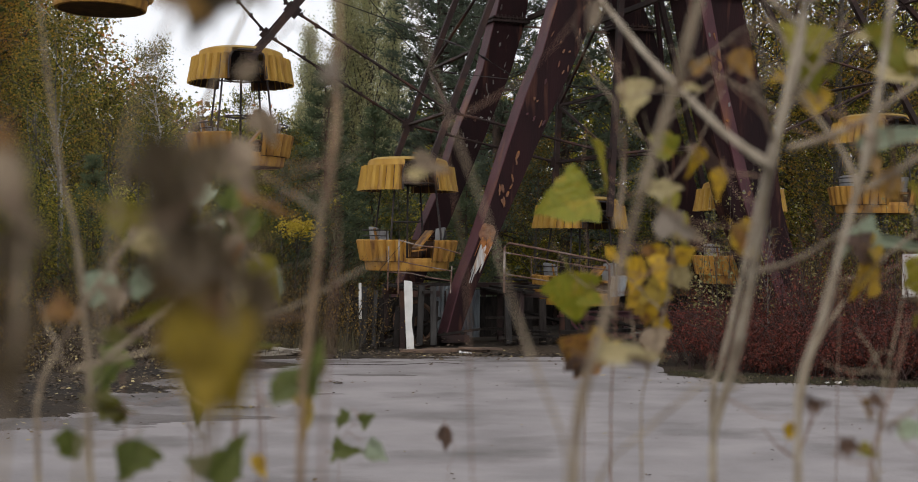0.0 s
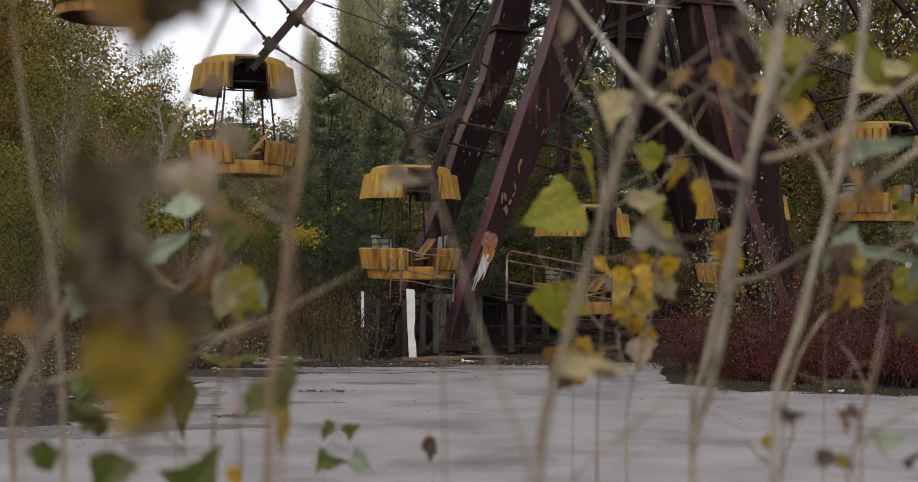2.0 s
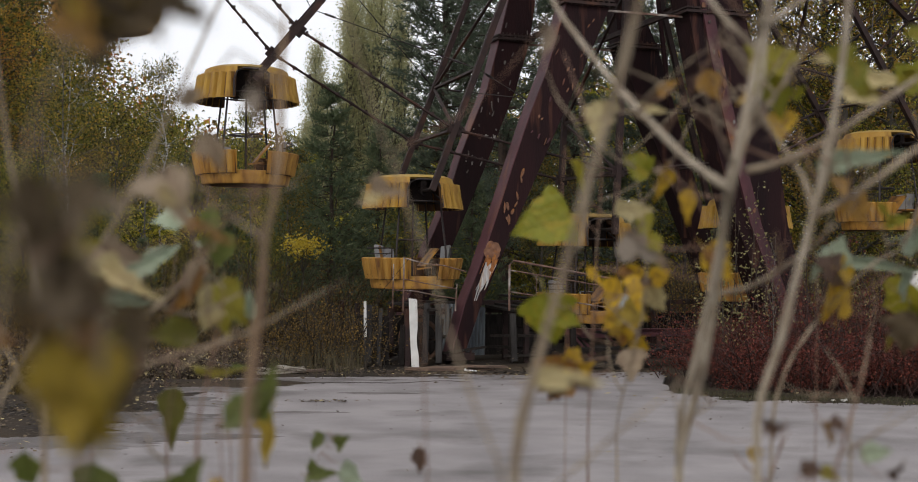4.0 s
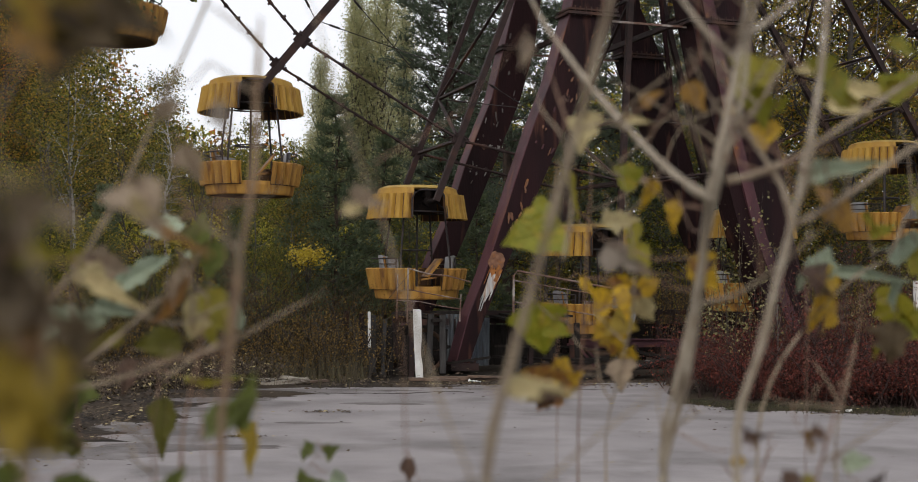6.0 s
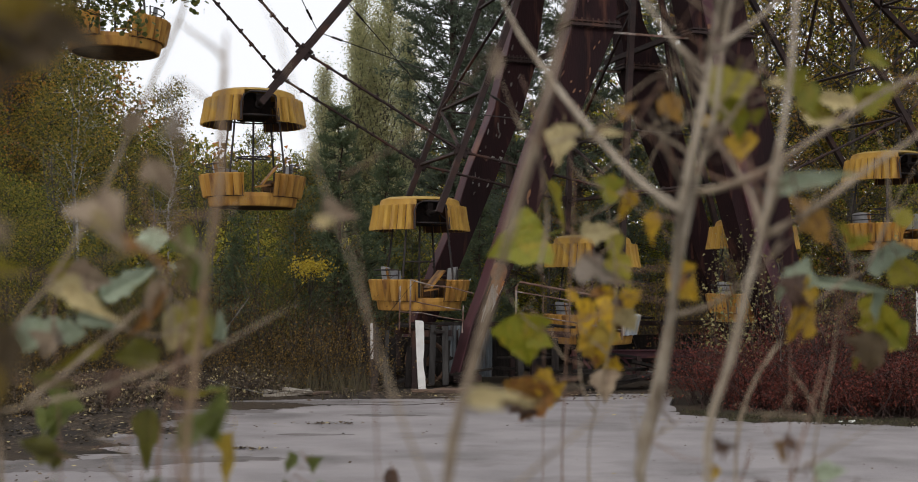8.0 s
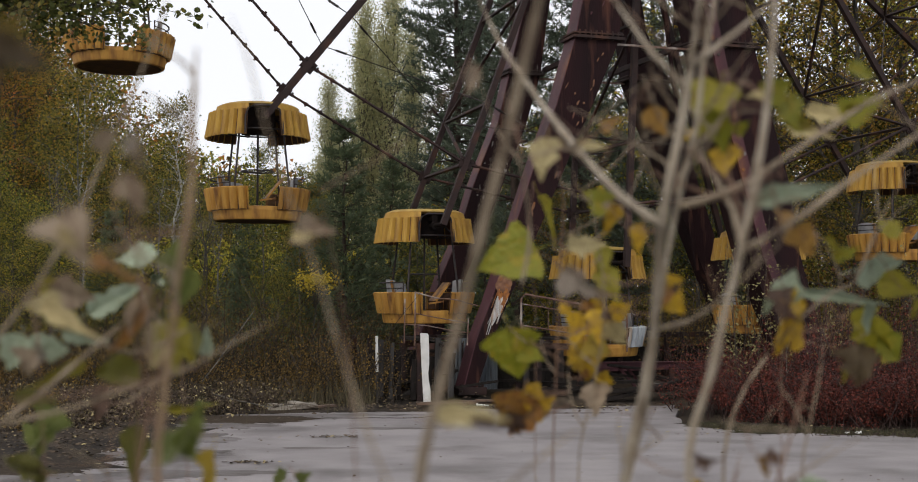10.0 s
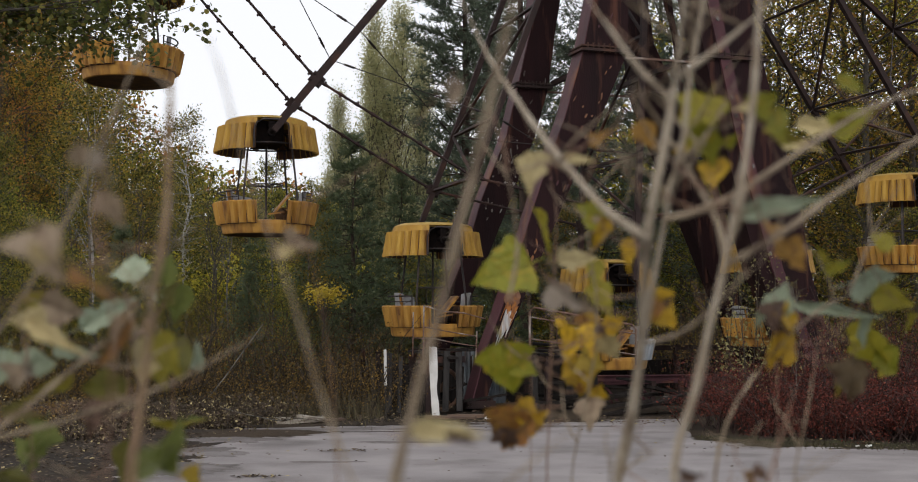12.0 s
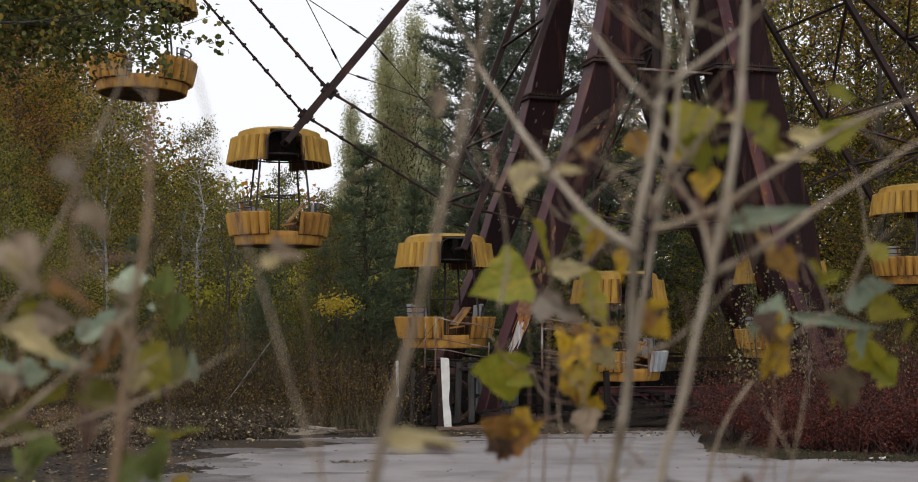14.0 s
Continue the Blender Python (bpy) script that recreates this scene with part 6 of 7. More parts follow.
stem(sapling_a, TWIG_PALE, 0.002, 0.0038, [(0.440, 1.041, 1.933), (0.388, 1.013, 1.905), (0.337, 0.985, 1.874), (0.290, 0.956, 1.847), (0.242, 0.938, 1.815), (0.194, 0.920, 1.790)])
stem(sapling_a, TWIG_PALE, 0.002, 0.003, [(0.219, 0.939, 1.802), (0.201, 0.921, 1.774), (0.195, 0.972, 1.756), (0.183, 1.054, 1.733), (0.162, 1.124, 1.723)])
stem(sapling_a, TWIG_PALE, 0.0018, 0.003, [(0.159, 1.074, 1.885), (0.176, 1.063, 1.910), (0.195, 1.026, 1.864), (0.198, 0.958, 1.824), (0.195, 0.920, 1.790)])
stem(sapling_a, TWIG_PALE, 0.0014, 0.0022, [(0.223, 1.011, 1.943), (0.205, 1.023, 1.909), (0.181, 1.035, 1.880), (0.159, 0.997, 1.842)])
stem(sapling_a, TWIG_RED, 0.0012, 0.002, [(0.107, 1.492, 1.934), (0.118, 1.496, 1.875), (0.115, 1.500, 1.802), (0.112, 1.506, 1.714), (0.109, 1.511, 1.626), (0.106, 1.516, 1.538), (0.110, 1.500, 0.800), (0.120, 1.500, -0.050)])
stem(sapling_a, TWIG_RED, 0.001, 0.0015, [(0.075, 1.470, 1.808), (0.096, 1.490, 1.803), (0.115, 1.501, 1.787)])
stem(sapling_a, TWIG_RED, 0.001, 0.0015, [(0.074, 1.507, 1.693), (0.094, 1.507, 1.685), (0.112, 1.508, 1.674)])
stem(sapling_a, TWIG_PALE, 0.0012, 0.002, [(0.138, 1.395, 1.881), (0.146, 1.379, 1.819), (0.152, 1.373, 1.758), (0.148, 1.377, 1.691), (0.138, 1.411, 1.621), (0.129, 1.436, 1.550), (0.140, 1.420, 0.800), (0.150, 1.420, -0.050)])
stem(sapling_a, TWIG_RED, 0.0015, 0.0022, [(0.270, 1.000, 1.692), (0.255, 0.981, 1.659), (0.238, 0.972, 1.613), (0.229, 0.973, 1.573), (0.210, 1.000, 0.800), (0.210, 1.000, -0.050)])
stem(sapling_a, TWIG_PALE, 0.0012, 0.0022, [(0.353, 1.205, 1.723), (0.347, 1.207, 1.676), (0.338, 1.210, 1.629), (0.330, 1.213, 1.582), (0.330, 1.200, 0.800), (0.330, 1.200, -0.050)])
stem(sapling_a, TWIG_PALE, 0.0015, 0.003, [(0.475, 1.294, 1.891), (0.443, 1.298, 1.834), (0.411, 1.282, 1.771), (0.383, 1.273, 1.758), (0.340, 1.254, 1.728), (0.278, 1.228, 1.663), (0.250, 1.213, 1.588), (0.240, 1.240, 0.700), (0.240, 1.240, -0.050)])
stem(sapling_b, TWIG_PALE, 0.003, 0.0042, [(0.020, 0.634, 1.941), (0.012, 0.645, 1.908), (-0.003, 0.657, 1.843), (-0.014, 0.668, 1.801), (-0.026, 0.680, 1.752), (-0.039, 0.681, 1.705), (-0.052, 0.693, 1.640), (-0.060, 0.700, 0.900), (-0.050, 0.720, -0.050)])
stem(sapling_b, TWIG_PALE, 0.0008, 0.0019, [(-0.162, 0.692, 1.920), (-0.150, 0.682, 1.894), (-0.137, 0.677, 1.848), (-0.124, 0.672, 1.811), (-0.107, 0.667, 1.767), (-0.091, 0.662, 1.716), (-0.075, 0.657, 1.672), (-0.061, 0.662, 1.633), (-0.050, 0.680, 0.900), (-0.045, 0.700, -0.050)])
stem(sapling_b, TWIG_RED, 0.0006, 0.0011, [(-0.126, 0.877, 1.833), (-0.121, 0.877, 1.803), (-0.112, 0.882, 1.757), (-0.105, 0.893, 1.697), (-0.100, 0.914, 1.581), (-0.060, 0.920, 0.900), (-0.060, 0.930, -0.050)])
stem(sapling_b, TWIG_PALE, 0.0013, 0.0022, [(-0.001, 1.107, 1.952), (0.018, 1.107, 1.903), (0.036, 1.096, 1.876), (0.045, 1.097, 1.812), (0.036, 1.087, 1.763)])
stem(sapling_b, TWIG_PALE, 0.0012, 0.0024, [(0.058, 0.747, 1.682), (0.029, 0.748, 1.660), (0.000, 0.750, 1.635), (-0.028, 0.751, 1.606), (-0.100, 0.740, 1.300), (-0.120, 0.750, 0.900), (-0.120, 0.750, -0.050)])
stem(sapling_c, TWIG_TAN, 0.0026, 0.0036, [(-0.191, 0.741, 1.910), (-0.192, 0.741, 1.884), (-0.193, 0.741, 1.862), (-0.193, 0.741, 1.825), (-0.197, 0.741, 1.789), (-0.202, 0.741, 1.764), (-0.203, 0.741, 1.742), (-0.206, 0.741, 1.717), (-0.210, 0.741, 1.681), (-0.212, 0.741, 1.663), (-0.222, 0.761, 0.900), (-0.212, 0.781, -0.050)])
stem(sapling_c, TWIG_PALE, 0.0022, 0.0036, [(-0.413, 0.861, 1.947), (-0.407, 0.871, 1.871), (-0.399, 0.882, 1.796), (-0.390, 0.892, 1.746), (-0.386, 0.902, 1.681), (-0.383, 0.903, 1.629), (-0.382, 0.903, 1.582), (-0.320, 0.900, 0.900), (-0.320, 0.920, -0.050)])
stem(sapling_c, TWIG_PALE, 0.0018, 0.0036, [(-0.249, 0.920, 1.992), (-0.260, 0.931, 1.958), (-0.303, 0.954, 1.873), (-0.325, 0.946, 1.817), (-0.354, 0.938, 1.761), (-0.378, 0.930, 1.725), (-0.404, 0.932, 1.684), (-0.431, 0.934, 1.621), (-0.400, 0.930, 0.900), (-0.360, 0.950, -0.050)])
stem(sapling_c, TWIG_PALE, 0.0014, 0.0026, [(-0.164, 0.954, 1.739), (-0.192, 0.955, 1.724), (-0.245, 0.967, 1.695), (-0.294, 0.979, 1.679), (-0.337, 0.980, 1.664), (-0.376, 0.972, 1.655), (-0.415, 0.963, 1.645)])
stem(sapling_c, TWIG_PALE, 0.0012, 0.002, [(-0.228, 1.054, 1.733), (-0.264, 1.054, 1.723), (-0.290, 1.045, 1.708), (-0.315, 1.035, 1.708), (-0.342, 1.024, 1.724), (-0.369, 1.003, 1.744)])
stem(sapling_c, TWIG_PALE, 0.0018, 0.003, [(-0.279, 1.031, 1.769), (-0.297, 1.033, 1.744), (-0.322, 1.024, 1.719), (-0.340, 1.006, 1.700), (-0.367, 0.987, 1.673), (-0.387, 0.968, 1.656)])
stem(sapling_c, TWIG_RED, 0.0014, 0.0024, [(-0.272, 1.024, 1.729), (-0.278, 1.026, 1.689), (-0.287, 1.029, 1.649), (-0.294, 1.031, 1.609), (-0.310, 1.020, 0.800), (-0.310, 1.000, -0.050)])
stem(sapling_c, TWIG_RED, 0.0008, 0.0012, [(-0.272, 0.968, 1.695), (-0.267, 0.969, 1.658), (-0.265, 0.969, 1.611), (-0.262, 0.969, 1.569), (-0.240, 0.950, 0.800), (-0.240, 0.950, -0.050)])
stem(sapling_c, TWIG_RED, 0.0008, 0.0012, [(-0.308, 1.020, 1.662), (-0.317, 1.021, 1.623), (-0.316, 1.021, 1.559), (-0.300, 1.000, 0.800), (-0.300, 1.000, -0.050)])
stem(sapling_c, TWIG_RED, 0.0005, 0.0008, [(-0.193, 1.430, 1.554), (-0.215, 1.431, 1.533), (-0.231, 1.432, 1.501), (-0.230, 1.420, 0.800), (-0.230, 1.420, -0.050)])
stem(sapling_c, TWIG_RED, 0.0004, 0.0006, [(-0.104, 1.414, 1.527), (-0.094, 1.414, 1.507), (-0.102, 1.415, 1.482), (-0.110, 1.400, 0.800), (-0.110, 1.400, -0.050)])
stem(sapling_d, TWIG_PALE, 0.0012, 0.002, [(-0.216, 0.366, 1.790), (-0.211, 0.366, 1.770), (-0.200, 0.360, 1.748), (-0.198, 0.355, 1.726), (-0.203, 0.355, 1.696), (-0.208, 0.356, 1.681), (-0.220, 0.360, 1.200), (-0.220, 0.380, -0.050)])
stem(sapling_d, TWIG_PALE, 0.001, 0.0016, [(-0.274, 0.398, 1.782), (-0.270, 0.398, 1.756), (-0.268, 0.388, 1.723), (-0.271, 0.388, 1.698), (-0.300, 0.370, 1.200), (-0.290, 0.380, -0.050)])
stem(sapling_d, TWIG_PALE, 0.001, 0.0016, [(-0.188, 0.431, 1.862), (-0.207, 0.432, 1.850), (-0.227, 0.423, 1.829), (-0.243, 0.424, 1.790), (-0.300, 0.410, 1.200), (-0.290, 0.400, -0.050)])
stem(sapling_d, TWIG_RED, 0.001, 0.0014, [(-0.175, 0.565, 1.845), (-0.183, 0.565, 1.824), (-0.186, 0.575, 1.792), (-0.182, 0.585, 1.748), (-0.187, 0.595, 1.691), (-0.189, 0.595, 1.632), (-0.190, 0.600, 1.200), (-0.180, 0.620, -0.050)])
side_twigs(sapling_a, TWIG_PALE, 46, 3, 0.10)
side_twigs(sapling_a, TWIG_RED, 16, 4, 0.08)
side_twigs(sapling_c, TWIG_PALE, 14, 29, 0.06)
leaf(sapling_c, PALEGREEN, (-0.411, 1.500, 1.806), 0.043, 0.043, 345)
leaf(sapling_c, GREEN, (-0.369, 1.500, 1.804), 0.038, 0.038, 15)
leaf(sapling_c, PALEGREEN, (-0.378, 1.482, 1.770), 0.013, 0.019, 270)
leaf(sapling_c, DARKGREEN, (-0.362, 1.482, 1.775), 0.023, 0.029, 30)
leaf(sapling_c, GREEN, (-0.355, 1.503, 1.762), 0.039, 0.049, 190)
leaf(sapling_c, PALEGREEN, (-0.419, 1.423, 1.751), 0.033, 0.072, 62)
leaf(sapling_c, DRY, (-0.404, 1.203, 1.755), 0.038, 0.043, 110)
leaf(sapling_c, OLIVE, (-0.432, 1.222, 1.766), 0.020, 0.033, 60)
leaf(sapling_c, PALE, (-0.370, 1.003, 1.748), 0.019, 0.030, 265)
leaf(sapling_c, PALE, (-0.339, 0.983, 1.734), 0.014, 0.056, 118)
leaf(sapling_c, PALEGREEN, (-0.420, 1.306, 1.709), 0.024, 0.047, 105)
leaf(sapling_c, PALEGREEN, (-0.483, 1.326, 1.700), 0.029, 0.032, 280)
leaf(sapling_c, PALE, (-0.301, 1.135, 1.707), 0.038, 0.047, 195)
leaf(sapling_c, OLIVE, (-0.294, 1.156, 1.694), 0.019, 0.034, 160)
leaf(sapling_c, DARKGREEN, (-0.309, 1.306, 1.701), 0.034, 0.046, 170)
leaf(sapling_c, PALEGREEN, (-0.291, 1.326, 1.705), 0.022, 0.036, 20)
leaf(sapling_c, DARKGREEN, (-0.324, 1.066, 1.688), 0.031, 0.058, 262)
leaf(sapling_c, OLIVE, (-0.390, 1.107, 1.683), 0.016, 0.055, 235)
leaf(sapling_c, DRY, (-0.413, 1.106, 1.692), 0.023, 0.027, 200)
leaf(sapling_c, DRYGREY, (-0.409, 1.126, 1.698), 0.014, 0.018, 120)
leaf(sapling_c, BROWN, (-0.449, 1.461, 1.620), 0.027, 0.046, 190)
leaf(sapling_c, OLIVE, (-0.344, 1.461, 1.619), 0.013, 0.072, 92)
leaf(sapling_c, GREEN, (-0.325, 1.471, 1.620), 0.010, 0.021, 80)
leaf(sapling_c, GREEN, (-0.500, 1.413, 1.595), 0.040, 0.055, 40)
leaf(sapling_c, GREEN, (-0.226, 0.868, 1.650), 0.028, 0.052, 60)
leaf(sapling_c, RUSTY, (-0.306, 1.034, 1.728), 0.015, 0.054, 212)
leaf(sapling_c, DRY, (-0.299, 1.023, 1.736), 0.011, 0.039, 205)
leaf(sapling_c, DARKGREEN, (-0.406, 1.108, 1.659), 0.018, 0.042, 100)
leaf(sapling_c, DARKGREEN, (-0.398, 1.435, 1.561), 0.031, 0.072, 182)
leaf(sapling_c, YOLK, (-0.234, 1.039, 1.599), 0.020, 0.047, 190)
leaf(sapling_c, DARKGREEN, (-0.453, 1.205, 1.584), 0.031, 0.068, 275)
leaf(sapling_c, GREEN, (-0.499, 1.417, 1.592), 0.038, 0.061, 200)
leaf(sapling_c, GREEN, (-0.217, 0.867, 1.661), 0.019, 0.042, 20)
leaf(sapling_c, GREEN, (-0.288, 0.938, 1.581), 0.042, 0.048, 40)
leaf(sapling_c, GREEN, (-0.363, 0.941, 1.578), 0.035, 0.035, 200)
leaf(sapling_c, GREEN, (-0.406, 0.943, 1.590), 0.023, 0.035, 170)
leaf(sapling_c, DARKGREEN, (-0.452, 1.215, 1.585), 0.029, 0.065, 275)
leaf(sapling_c, PALEGREEN, (-0.434, 1.124, 1.701), 0.030, 0.036, 200)
leaf(sapling_c, OLIVE, (-0.278, 1.118, 1.711), 0.024, 0.048, 150)
leaf(sapling_c, GOLD, (-0.266, 0.968, 1.568), 0.014, 0.021, 170)
leaf(sapling_c, PALEGREEN, (-0.394, 1.123, 1.706), 0.030, 0.022, 90)
leaf(sapling_c, RUSTY, (-0.326, 0.640, 1.714), 0.016, 0.020, 120)
leaf(sapling_c, RUSTY, (-0.231, 0.721, 1.773), 0.008, 0.043, 120)
leaf(sapling_c, DRY, (-0.240, 0.660, 1.788), 0.025, 0.032, 150)
leaf(sapling_c, PALE, (-0.242, 0.655, 1.787), 0.011, 0.014, 120)
leaf(sapling_c, DRY, (-0.251, 0.746, 1.852), 0.014, 0.018, 170)
leaf(sapling_c, DRY, (-0.242, 0.798, 1.823), 0.015, 0.029, 150)
leaf(sapling_b, DRY, (-0.134, 0.919, 1.807), 0.020, 0.031, 95)
leaf(sapling_b, PALE, (-0.141, 0.914, 1.801), 0.010, 0.020, 80)
leaf(sapling_b, DRY, (-0.017, 0.892, 1.917), 0.015, 0.025, 190)
leaf(sapling_b, PALE, (-0.019, 0.706, 1.685), 0.013, 0.045, 95)
leaf(sapling_b, BROWN, (-0.011, 0.706, 1.680), 0.005, 0.023, 100)
leaf(sapling_a, LIME, (0.053, 1.600, 1.801), 0.074, 0.081, 250)
leaf(sapling_a, LIME, (0.058, 1.528, 1.679), 0.065, 0.070, 170)
leaf(sapling_a, LIME, (0.080, 1.508, 1.677), 0.028, 0.035, 110)
leaf(sapling_a, RUSTY, (0.060, 1.412, 1.609), 0.038, 0.054, 215)
leaf(sapling_a, BROWN, (0.051, 1.412, 1.601), 0.026, 0.034, 160)
leaf(sapling_a, GOLD, (0.083, 1.421, 1.624), 0.029, 0.039, 60)
leaf(sapling_a, LIME, (0.152, 1.446, 1.870), 0.035, 0.037, 300)
leaf(sapling_a, GOLD, (0.132, 1.198, 1.830), 0.024, 0.033, 180)
leaf(sapling_a, DRY, (0.135, 1.207, 1.842), 0.009, 0.015, 160)
leaf(sapling_a, OLIVE, (0.118, 1.697, 1.857), 0.017, 0.078, 155)
leaf(sapling_a, PALE, (0.119, 1.269, 1.807), 0.024, 0.050, 85)
leaf(sapling_a, DRYGREY, (0.086, 1.052, 1.767), 0.026, 0.036, 130)
leaf(sapling_a, DRY, (0.104, 1.062, 1.758), 0.010, 0.023, 120)
leaf(sapling_a, OLIVE, (0.151, 1.401, 1.792), 0.028, 0.041, 170)
leaf(sapling_a, OLIVE, (0.158, 1.382, 1.763), 0.030, 0.044, 150)
leaf(sapling_a, GOLD, (0.160, 1.805, 1.727), 0.016, 0.049, 130)
leaf(sapling_a, GOLD, (0.138, 1.526, 1.706), 0.030, 0.050, 195)
leaf(sapling_a, GOLD, (0.160, 1.455, 1.715), 0.038, 0.048, 175)
leaf(sapling_a, PALE, (0.178, 1.446, 1.707), 0.027, 0.039, 150)
leaf(sapling_a, GOLD, (0.184, 1.444, 1.737), 0.024, 0.032, 60)
leaf(sapling_a, GOLD, (0.166, 1.504, 1.736), 0.028, 0.033, 200)
leaf(sapling_a, RUSTY, (0.153, 1.505, 1.732), 0.018, 0.030, 170)
leaf(sapling_a, YOLK, (0.162, 1.487, 1.687), 0.036, 0.041, 110)
leaf(sapling_a, GOLD, (0.147, 1.509, 1.667), 0.049, 0.049, 165)
leaf(sapling_a, GOLD, (0.136, 1.538, 1.676), 0.025, 0.037, 230)
leaf(sapling_a, GOLD, (0.174, 1.530, 1.646), 0.025, 0.033, 110)
leaf(sapling_a, RUSTY, (0.146, 1.499, 1.654), 0.011, 0.018, 160)
leaf(sapling_a, DRY, (0.159, 1.511, 1.622), 0.033, 0.041, 180)
leaf(sapling_a, BROWN, (0.165, 1.435, 1.727), 0.011, 0.019, 120)
leaf(sapling_a, GOLD, (0.208, 1.273, 1.751), 0.042, 0.046, 140)
leaf(sapling_a, RUSTY, (0.200, 1.263, 1.753), 0.019, 0.023, 200)
leaf(sapling_a, BROWN, (0.213, 1.267, 1.764), 0.011, 0.018, 60)
leaf(sapling_a, GOLD, (0.170, 1.239, 1.810), 0.018, 0.035, 185)
leaf(sapling_a, OCHRE, (0.127, 1.142, 1.921), 0.015, 0.023, 60)
leaf(sapling_a, OCHRE, (0.182, 1.192, 1.928), 0.022, 0.034, 150)
leaf(sapling_a, PALE, (0.062, 1.144, 1.886), 0.026, 0.042, 185)
leaf(sapling_a, PALE, (0.103, 1.094, 1.892), 0.011, 0.031, 95)
leaf(sapling_a, OLIVE, (0.222, 1.141, 1.935), 0.042, 0.057, 200)
leaf(sapling_a, LIME, (0.229, 1.133, 1.913), 0.033, 0.044, 170)
leaf(sapling_a, GOLD, (0.238, 1.145, 1.883), 0.030, 0.035, 170)
leaf(sapling_a, LIME, (0.257, 1.152, 1.920), 0.013, 0.023, 60)
leaf(sapling_a, GOLD, (0.214, 1.193, 1.915), 0.011, 0.018, 240)
leaf(sapling_a, LIME, (0.255, 1.021, 1.934), 0.023, 0.025, 60)
leaf(sapling_a, PALE, (0.244, 1.041, 1.933), 0.012, 0.031, 255)
leaf(sapling_a, LIME, (0.266, 1.023, 1.912), 0.023, 0.041, 150)
leaf(sapling_a, OLIVE, (0.278, 1.033, 1.905), 0.017, 0.029, 120)
leaf(sapling_a, PALE, (0.371, 1.231, 1.944), 0.018, 0.063, 92)
leaf(sapling_a, PALE, (0.338, 1.193, 1.918), 0.016, 0.050, 110)
leaf(sapling_a, LIME, (0.367, 1.129, 1.968), 0.019, 0.036, 100)
leaf(sapling_a, LIME, (0.373, 1.141, 1.937), 0.029, 0.044, 65)
leaf(sapling_a, OLIVE, (0.361, 1.152, 1.933), 0.015, 0.025, 240)
leaf(sapling_a, PALEGREEN, (0.262, 0.997, 1.842), 0.016, 0.072, 80)
leaf(sapling_a, OLIVE, (0.236, 1.007, 1.838), 0.011, 0.021, 250)
leaf(sapling_a, OCHRE, (0.294, 1.148, 1.826), 0.030, 0.030, 200)
leaf(sapling_a, OCHRE, (0.321, 1.169, 1.807), 0.032, 0.033, 150)
leaf(sapling_a, LIME, (0.375, 1.200, 1.798), 0.012, 0.029, 65)
leaf(sapling_a, OLIVE, (0.362, 1.200, 1.804), 0.008, 0.026, 140)
leaf(sapling_a, PALEGREEN, (0.459, 1.351, 1.790), 0.043, 0.067, 75)
leaf(sapling_a, OLIVE, (0.490, 1.362, 1.766), 0.034, 0.046, 110)
leaf(sapling_a, PALEGREEN, (0.330, 1.252, 1.764), 0.033, 0.037, 20)
leaf(sapling_a, PALEGREEN, (0.309, 1.263, 1.746), 0.014, 0.028, 190)
leaf(sapling_a, GOLD, (0.335, 1.243, 1.746), 0.029, 0.033, 100)
leaf(sapling_a, BROWN, (0.319, 1.238, 1.745), 0.023, 0.034, 170)
leaf(sapling_a, GOLD, (0.322, 1.255, 1.710), 0.045, 0.042, 165)
leaf(sapling_a, GOLD, (0.336, 1.250, 1.718), 0.020, 0.041, 20)
leaf(sapling_a, PALEGREEN, (0.474, 1.503, 1.752), 0.018, 0.102, 100)
leaf(sapling_a, PALEGREEN, (0.501, 1.505, 1.725), 0.020, 0.051, 150)
leaf(sapling_a, OLIVE, (0.553, 1.607, 1.699), 0.058, 0.074, 170)
leaf(sapling_a, LIME, (0.573, 1.608, 1.679), 0.042, 0.053, 130)
leaf(sapling_a, OLIVE, (0.531, 1.585, 1.727), 0.021, 0.038, 60)
leaf(sapling_a, OLIVE, (0.459, 1.298, 1.828), 0.026, 0.030, 40)
leaf(sapling_a, UMBER, (0.405, 1.257, 1.680), 0.041, 0.048, 190)
leaf(sapling_a, OLIVE, (0.522, 1.404, 1.737), 0.018, 0.031, 150)
leaf(sapling_a, OLIVE, (0.405, 1.308, 1.664), 0.011, 0.021, 150)
leaf(sapling_a, RUSTY, (0.054, 1.422, 1.615), 0.048, 0.055, 200)
leaf(sapling_a, GOLD, (0.077, 1.421, 1.628), 0.035, 0.048, 120)
leaf(sapling_a, BROWN, (0.168, 0.924, 1.630), 0.014, 0.020, 100)
leaf(sapling_a, OCHRE, (0.225, 0.972, 1.615), 0.015, 0.022, 150)
leaf(sapling_a, BROWN, (0.233, 0.972, 1.621), 0.012, 0.017, 120)
leaf(sapling_a, PALEGREEN, (0.276, 1.001, 1.596), 0.018, 0.026, 80)
leaf(sapling_a, BROWN, (0.285, 0.980, 1.588), 0.013, 0.020, 60)
leaf(sapling_a, BROWN, (0.216, 0.983, 1.584), 0.013, 0.020, 80)
leaf(sapling_a, OLIVE, (0.230, 0.982, 1.580), 0.012, 0.017, 110)
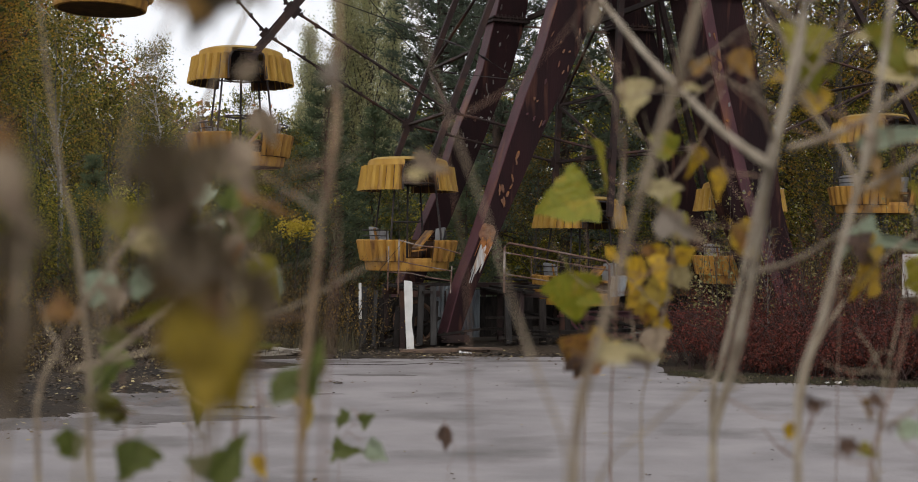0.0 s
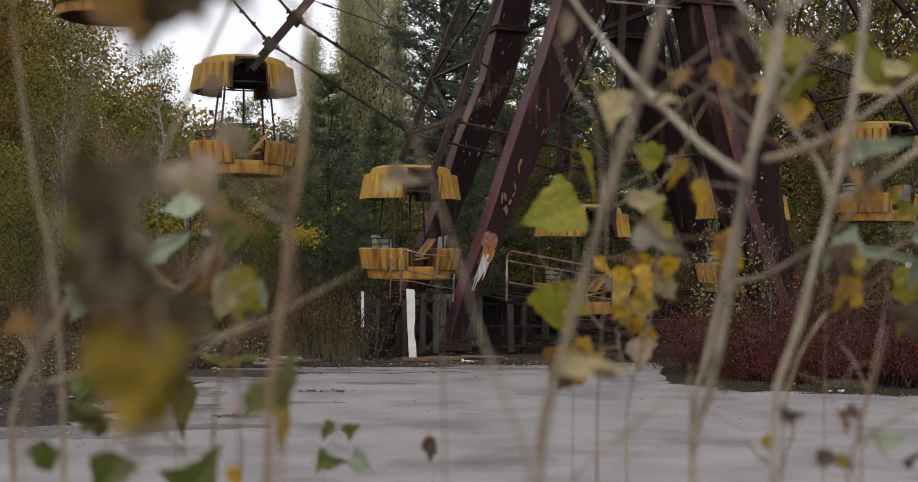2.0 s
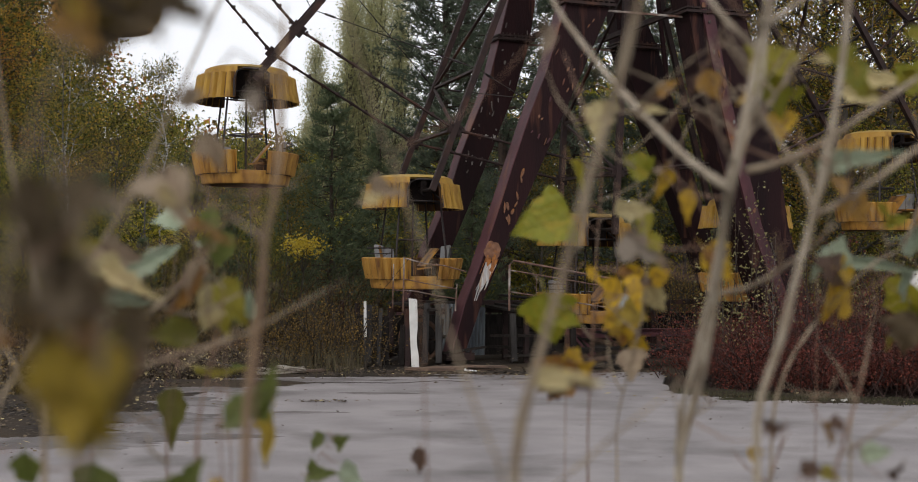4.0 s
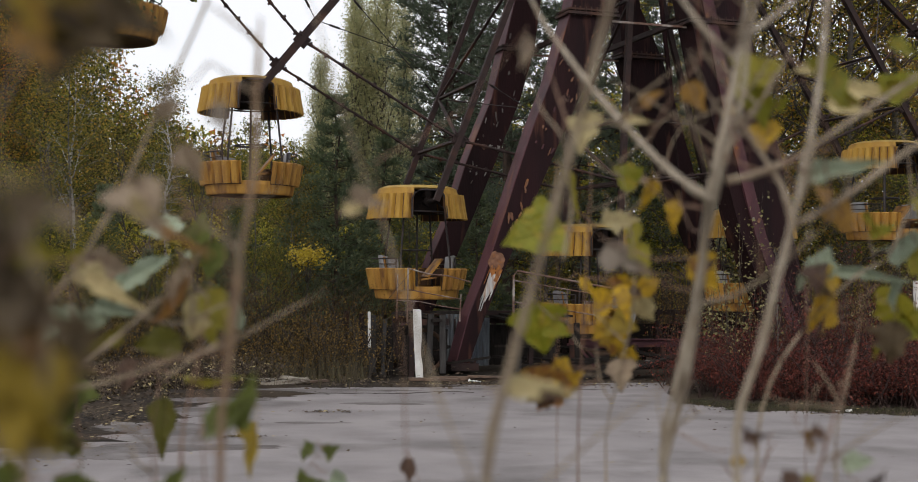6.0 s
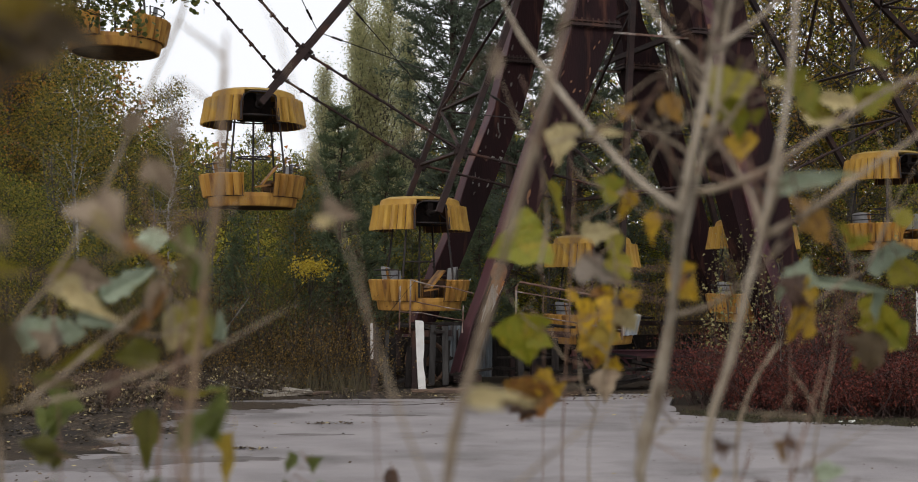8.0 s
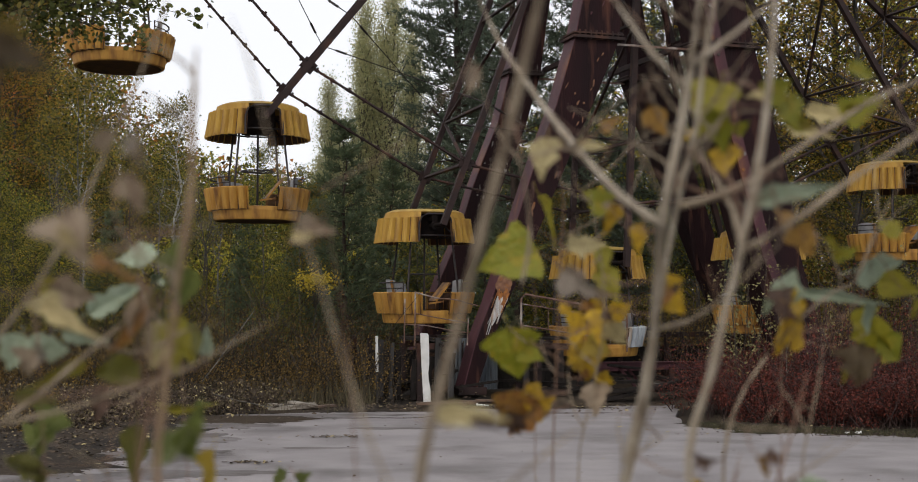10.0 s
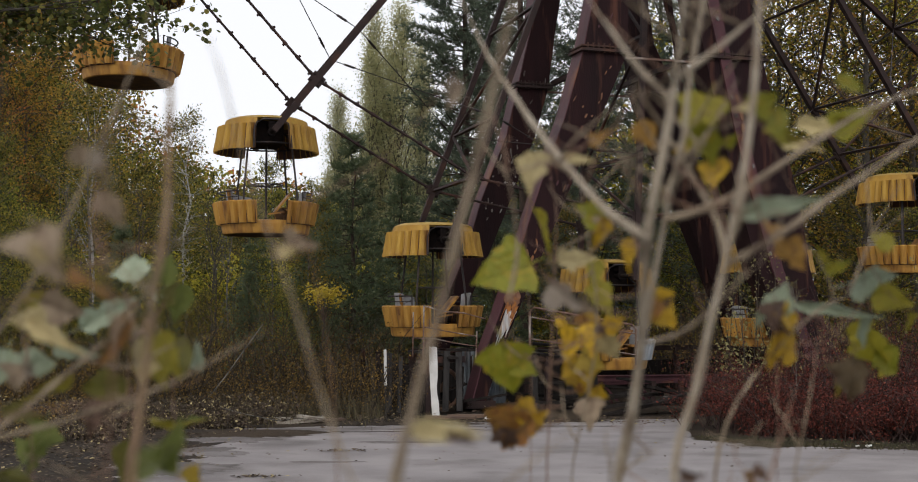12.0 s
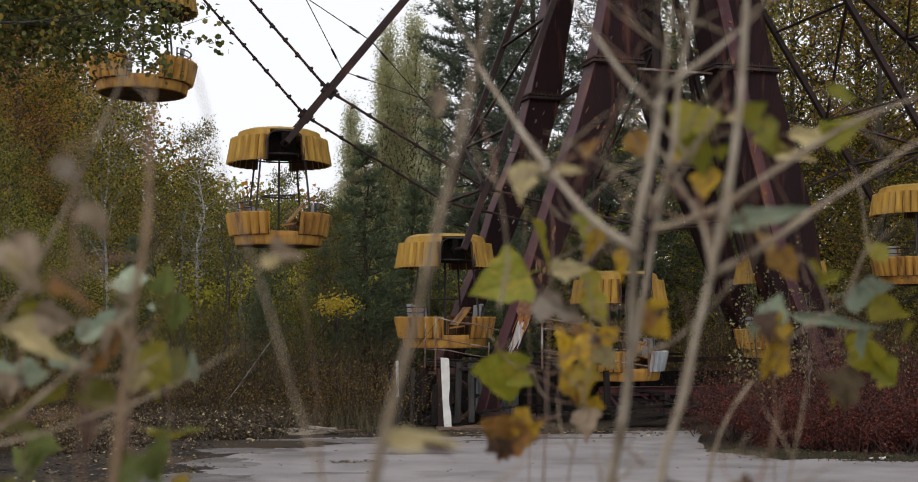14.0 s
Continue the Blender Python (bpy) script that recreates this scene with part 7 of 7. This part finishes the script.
leaf(sapling_a, GOLD, (0.187, 1.054, 1.586), 0.013, 0.019, 180)
leaf(sapling_c, GREEN, (-0.227, 1.439, 1.534), 0.018, 0.024, 210)
leaf(sapling_c, GREEN, (-0.197, 1.437, 1.537), 0.018, 0.026, 60)
leaf(sapling_c, GREEN, (-0.220, 1.419, 1.502), 0.026, 0.041, 85)
leaf(sapling_c, PALEGREEN, (-0.183, 1.417, 1.501), 0.027, 0.032, 120)
leaf(sapling_c, BROWN, (-0.106, 1.415, 1.517), 0.022, 0.029, 180)
leaf(sapling_d, YOLK, (-0.202, 0.355, 1.716), 0.022, 0.033, 180)
leaf(sapling_d, OCHRE, (-0.206, 0.361, 1.736), 0.022, 0.022, 150)
leaf(sapling_d, UMBER, (-0.193, 0.365, 1.724), 0.012, 0.036, 190)
leaf(sapling_d, UMBER, (-0.218, 0.366, 1.765), 0.015, 0.033, 170)
leaf(sapling_d, UMBER, (-0.208, 0.366, 1.768), 0.015, 0.026, 200)
leaf(sapling_d, DRY, (-0.199, 0.375, 1.770), 0.007, 0.011, 150)
leaf(sapling_d, UMBER, (-0.216, 0.366, 1.756), 0.019, 0.026, 160)
leaf(sapling_d, UMBER, (-0.199, 0.360, 1.743), 0.024, 0.020, 120)
leaf(sapling_d, UMBER, (-0.214, 0.366, 1.748), 0.019, 0.019, 200)
leaf(sapling_d, YOLK, (-0.207, 0.361, 1.726), 0.017, 0.020, 150)
leaf(sapling_d, DRY, (-0.270, 0.398, 1.765), 0.020, 0.032, 170)
leaf(sapling_d, UMBER, (-0.272, 0.393, 1.715), 0.011, 0.028, 180)
leaf(sapling_d, UMBER, (-0.269, 0.388, 1.705), 0.011, 0.022, 190)
leaf(sapling_d, UMBER, (-0.273, 0.398, 1.743), 0.013, 0.022, 180)
leaf(sapling_d, RUSTY, (-0.274, 0.398, 1.782), 0.007, 0.011, 150)
leaf(sapling_d, YOLK, (-0.216, 0.432, 1.846), 0.025, 0.040, 110)
leaf(sapling_d, UMBER, (-0.199, 0.432, 1.846), 0.023, 0.034, 100)
leaf(sapling_d, OCHRE, (-0.223, 0.423, 1.835), 0.023, 0.023, 140)
leaf(sapling_d, UMBER, (-0.211, 0.432, 1.838), 0.017, 0.029, 80)
leaf(sapling_d, DRYGREY, (-0.182, 0.565, 1.825), 0.010, 0.019, 180)
leaf(sapling_d, OLIVE, (-0.282, 0.606, 1.763), 0.015, 0.029, 100)
leaf(sapling_d, UMBER, (-0.206, 0.432, 1.841), 0.025, 0.032, 130)
leaf(sapling_d, UMBER, (-0.218, 0.433, 1.834), 0.023, 0.025, 100)
leaf(sapling_d, YOLK, (-0.201, 0.432, 1.852), 0.019, 0.025, 70)
leaf(sapling_d, UMBER, (-0.192, 0.432, 1.842), 0.013, 0.025, 110)
leaf(sapling_d, UMBER, (-0.224, 0.432, 1.850), 0.021, 0.025, 60)
leaf(sapling_d, OCHRE, (-0.211, 0.437, 1.851), 0.017, 0.021, 160)
leaf(sapling_d, UMBER, (-0.216, 0.361, 1.735), 0.011, 0.030, 180)
leaf(sapling_d, UMBER, (-0.208, 0.356, 1.741), 0.020, 0.020, 150)
leaf(sapling_d, YOLK, (-0.198, 0.352, 1.712), 0.018, 0.025, 175)
leaf(sapling_d, YOLK, (-0.201, 0.343, 1.718), 0.019, 0.027, 180)
leaf(sapling_d, YOLK, (-0.203, 0.345, 1.714), 0.018, 0.024, 172)
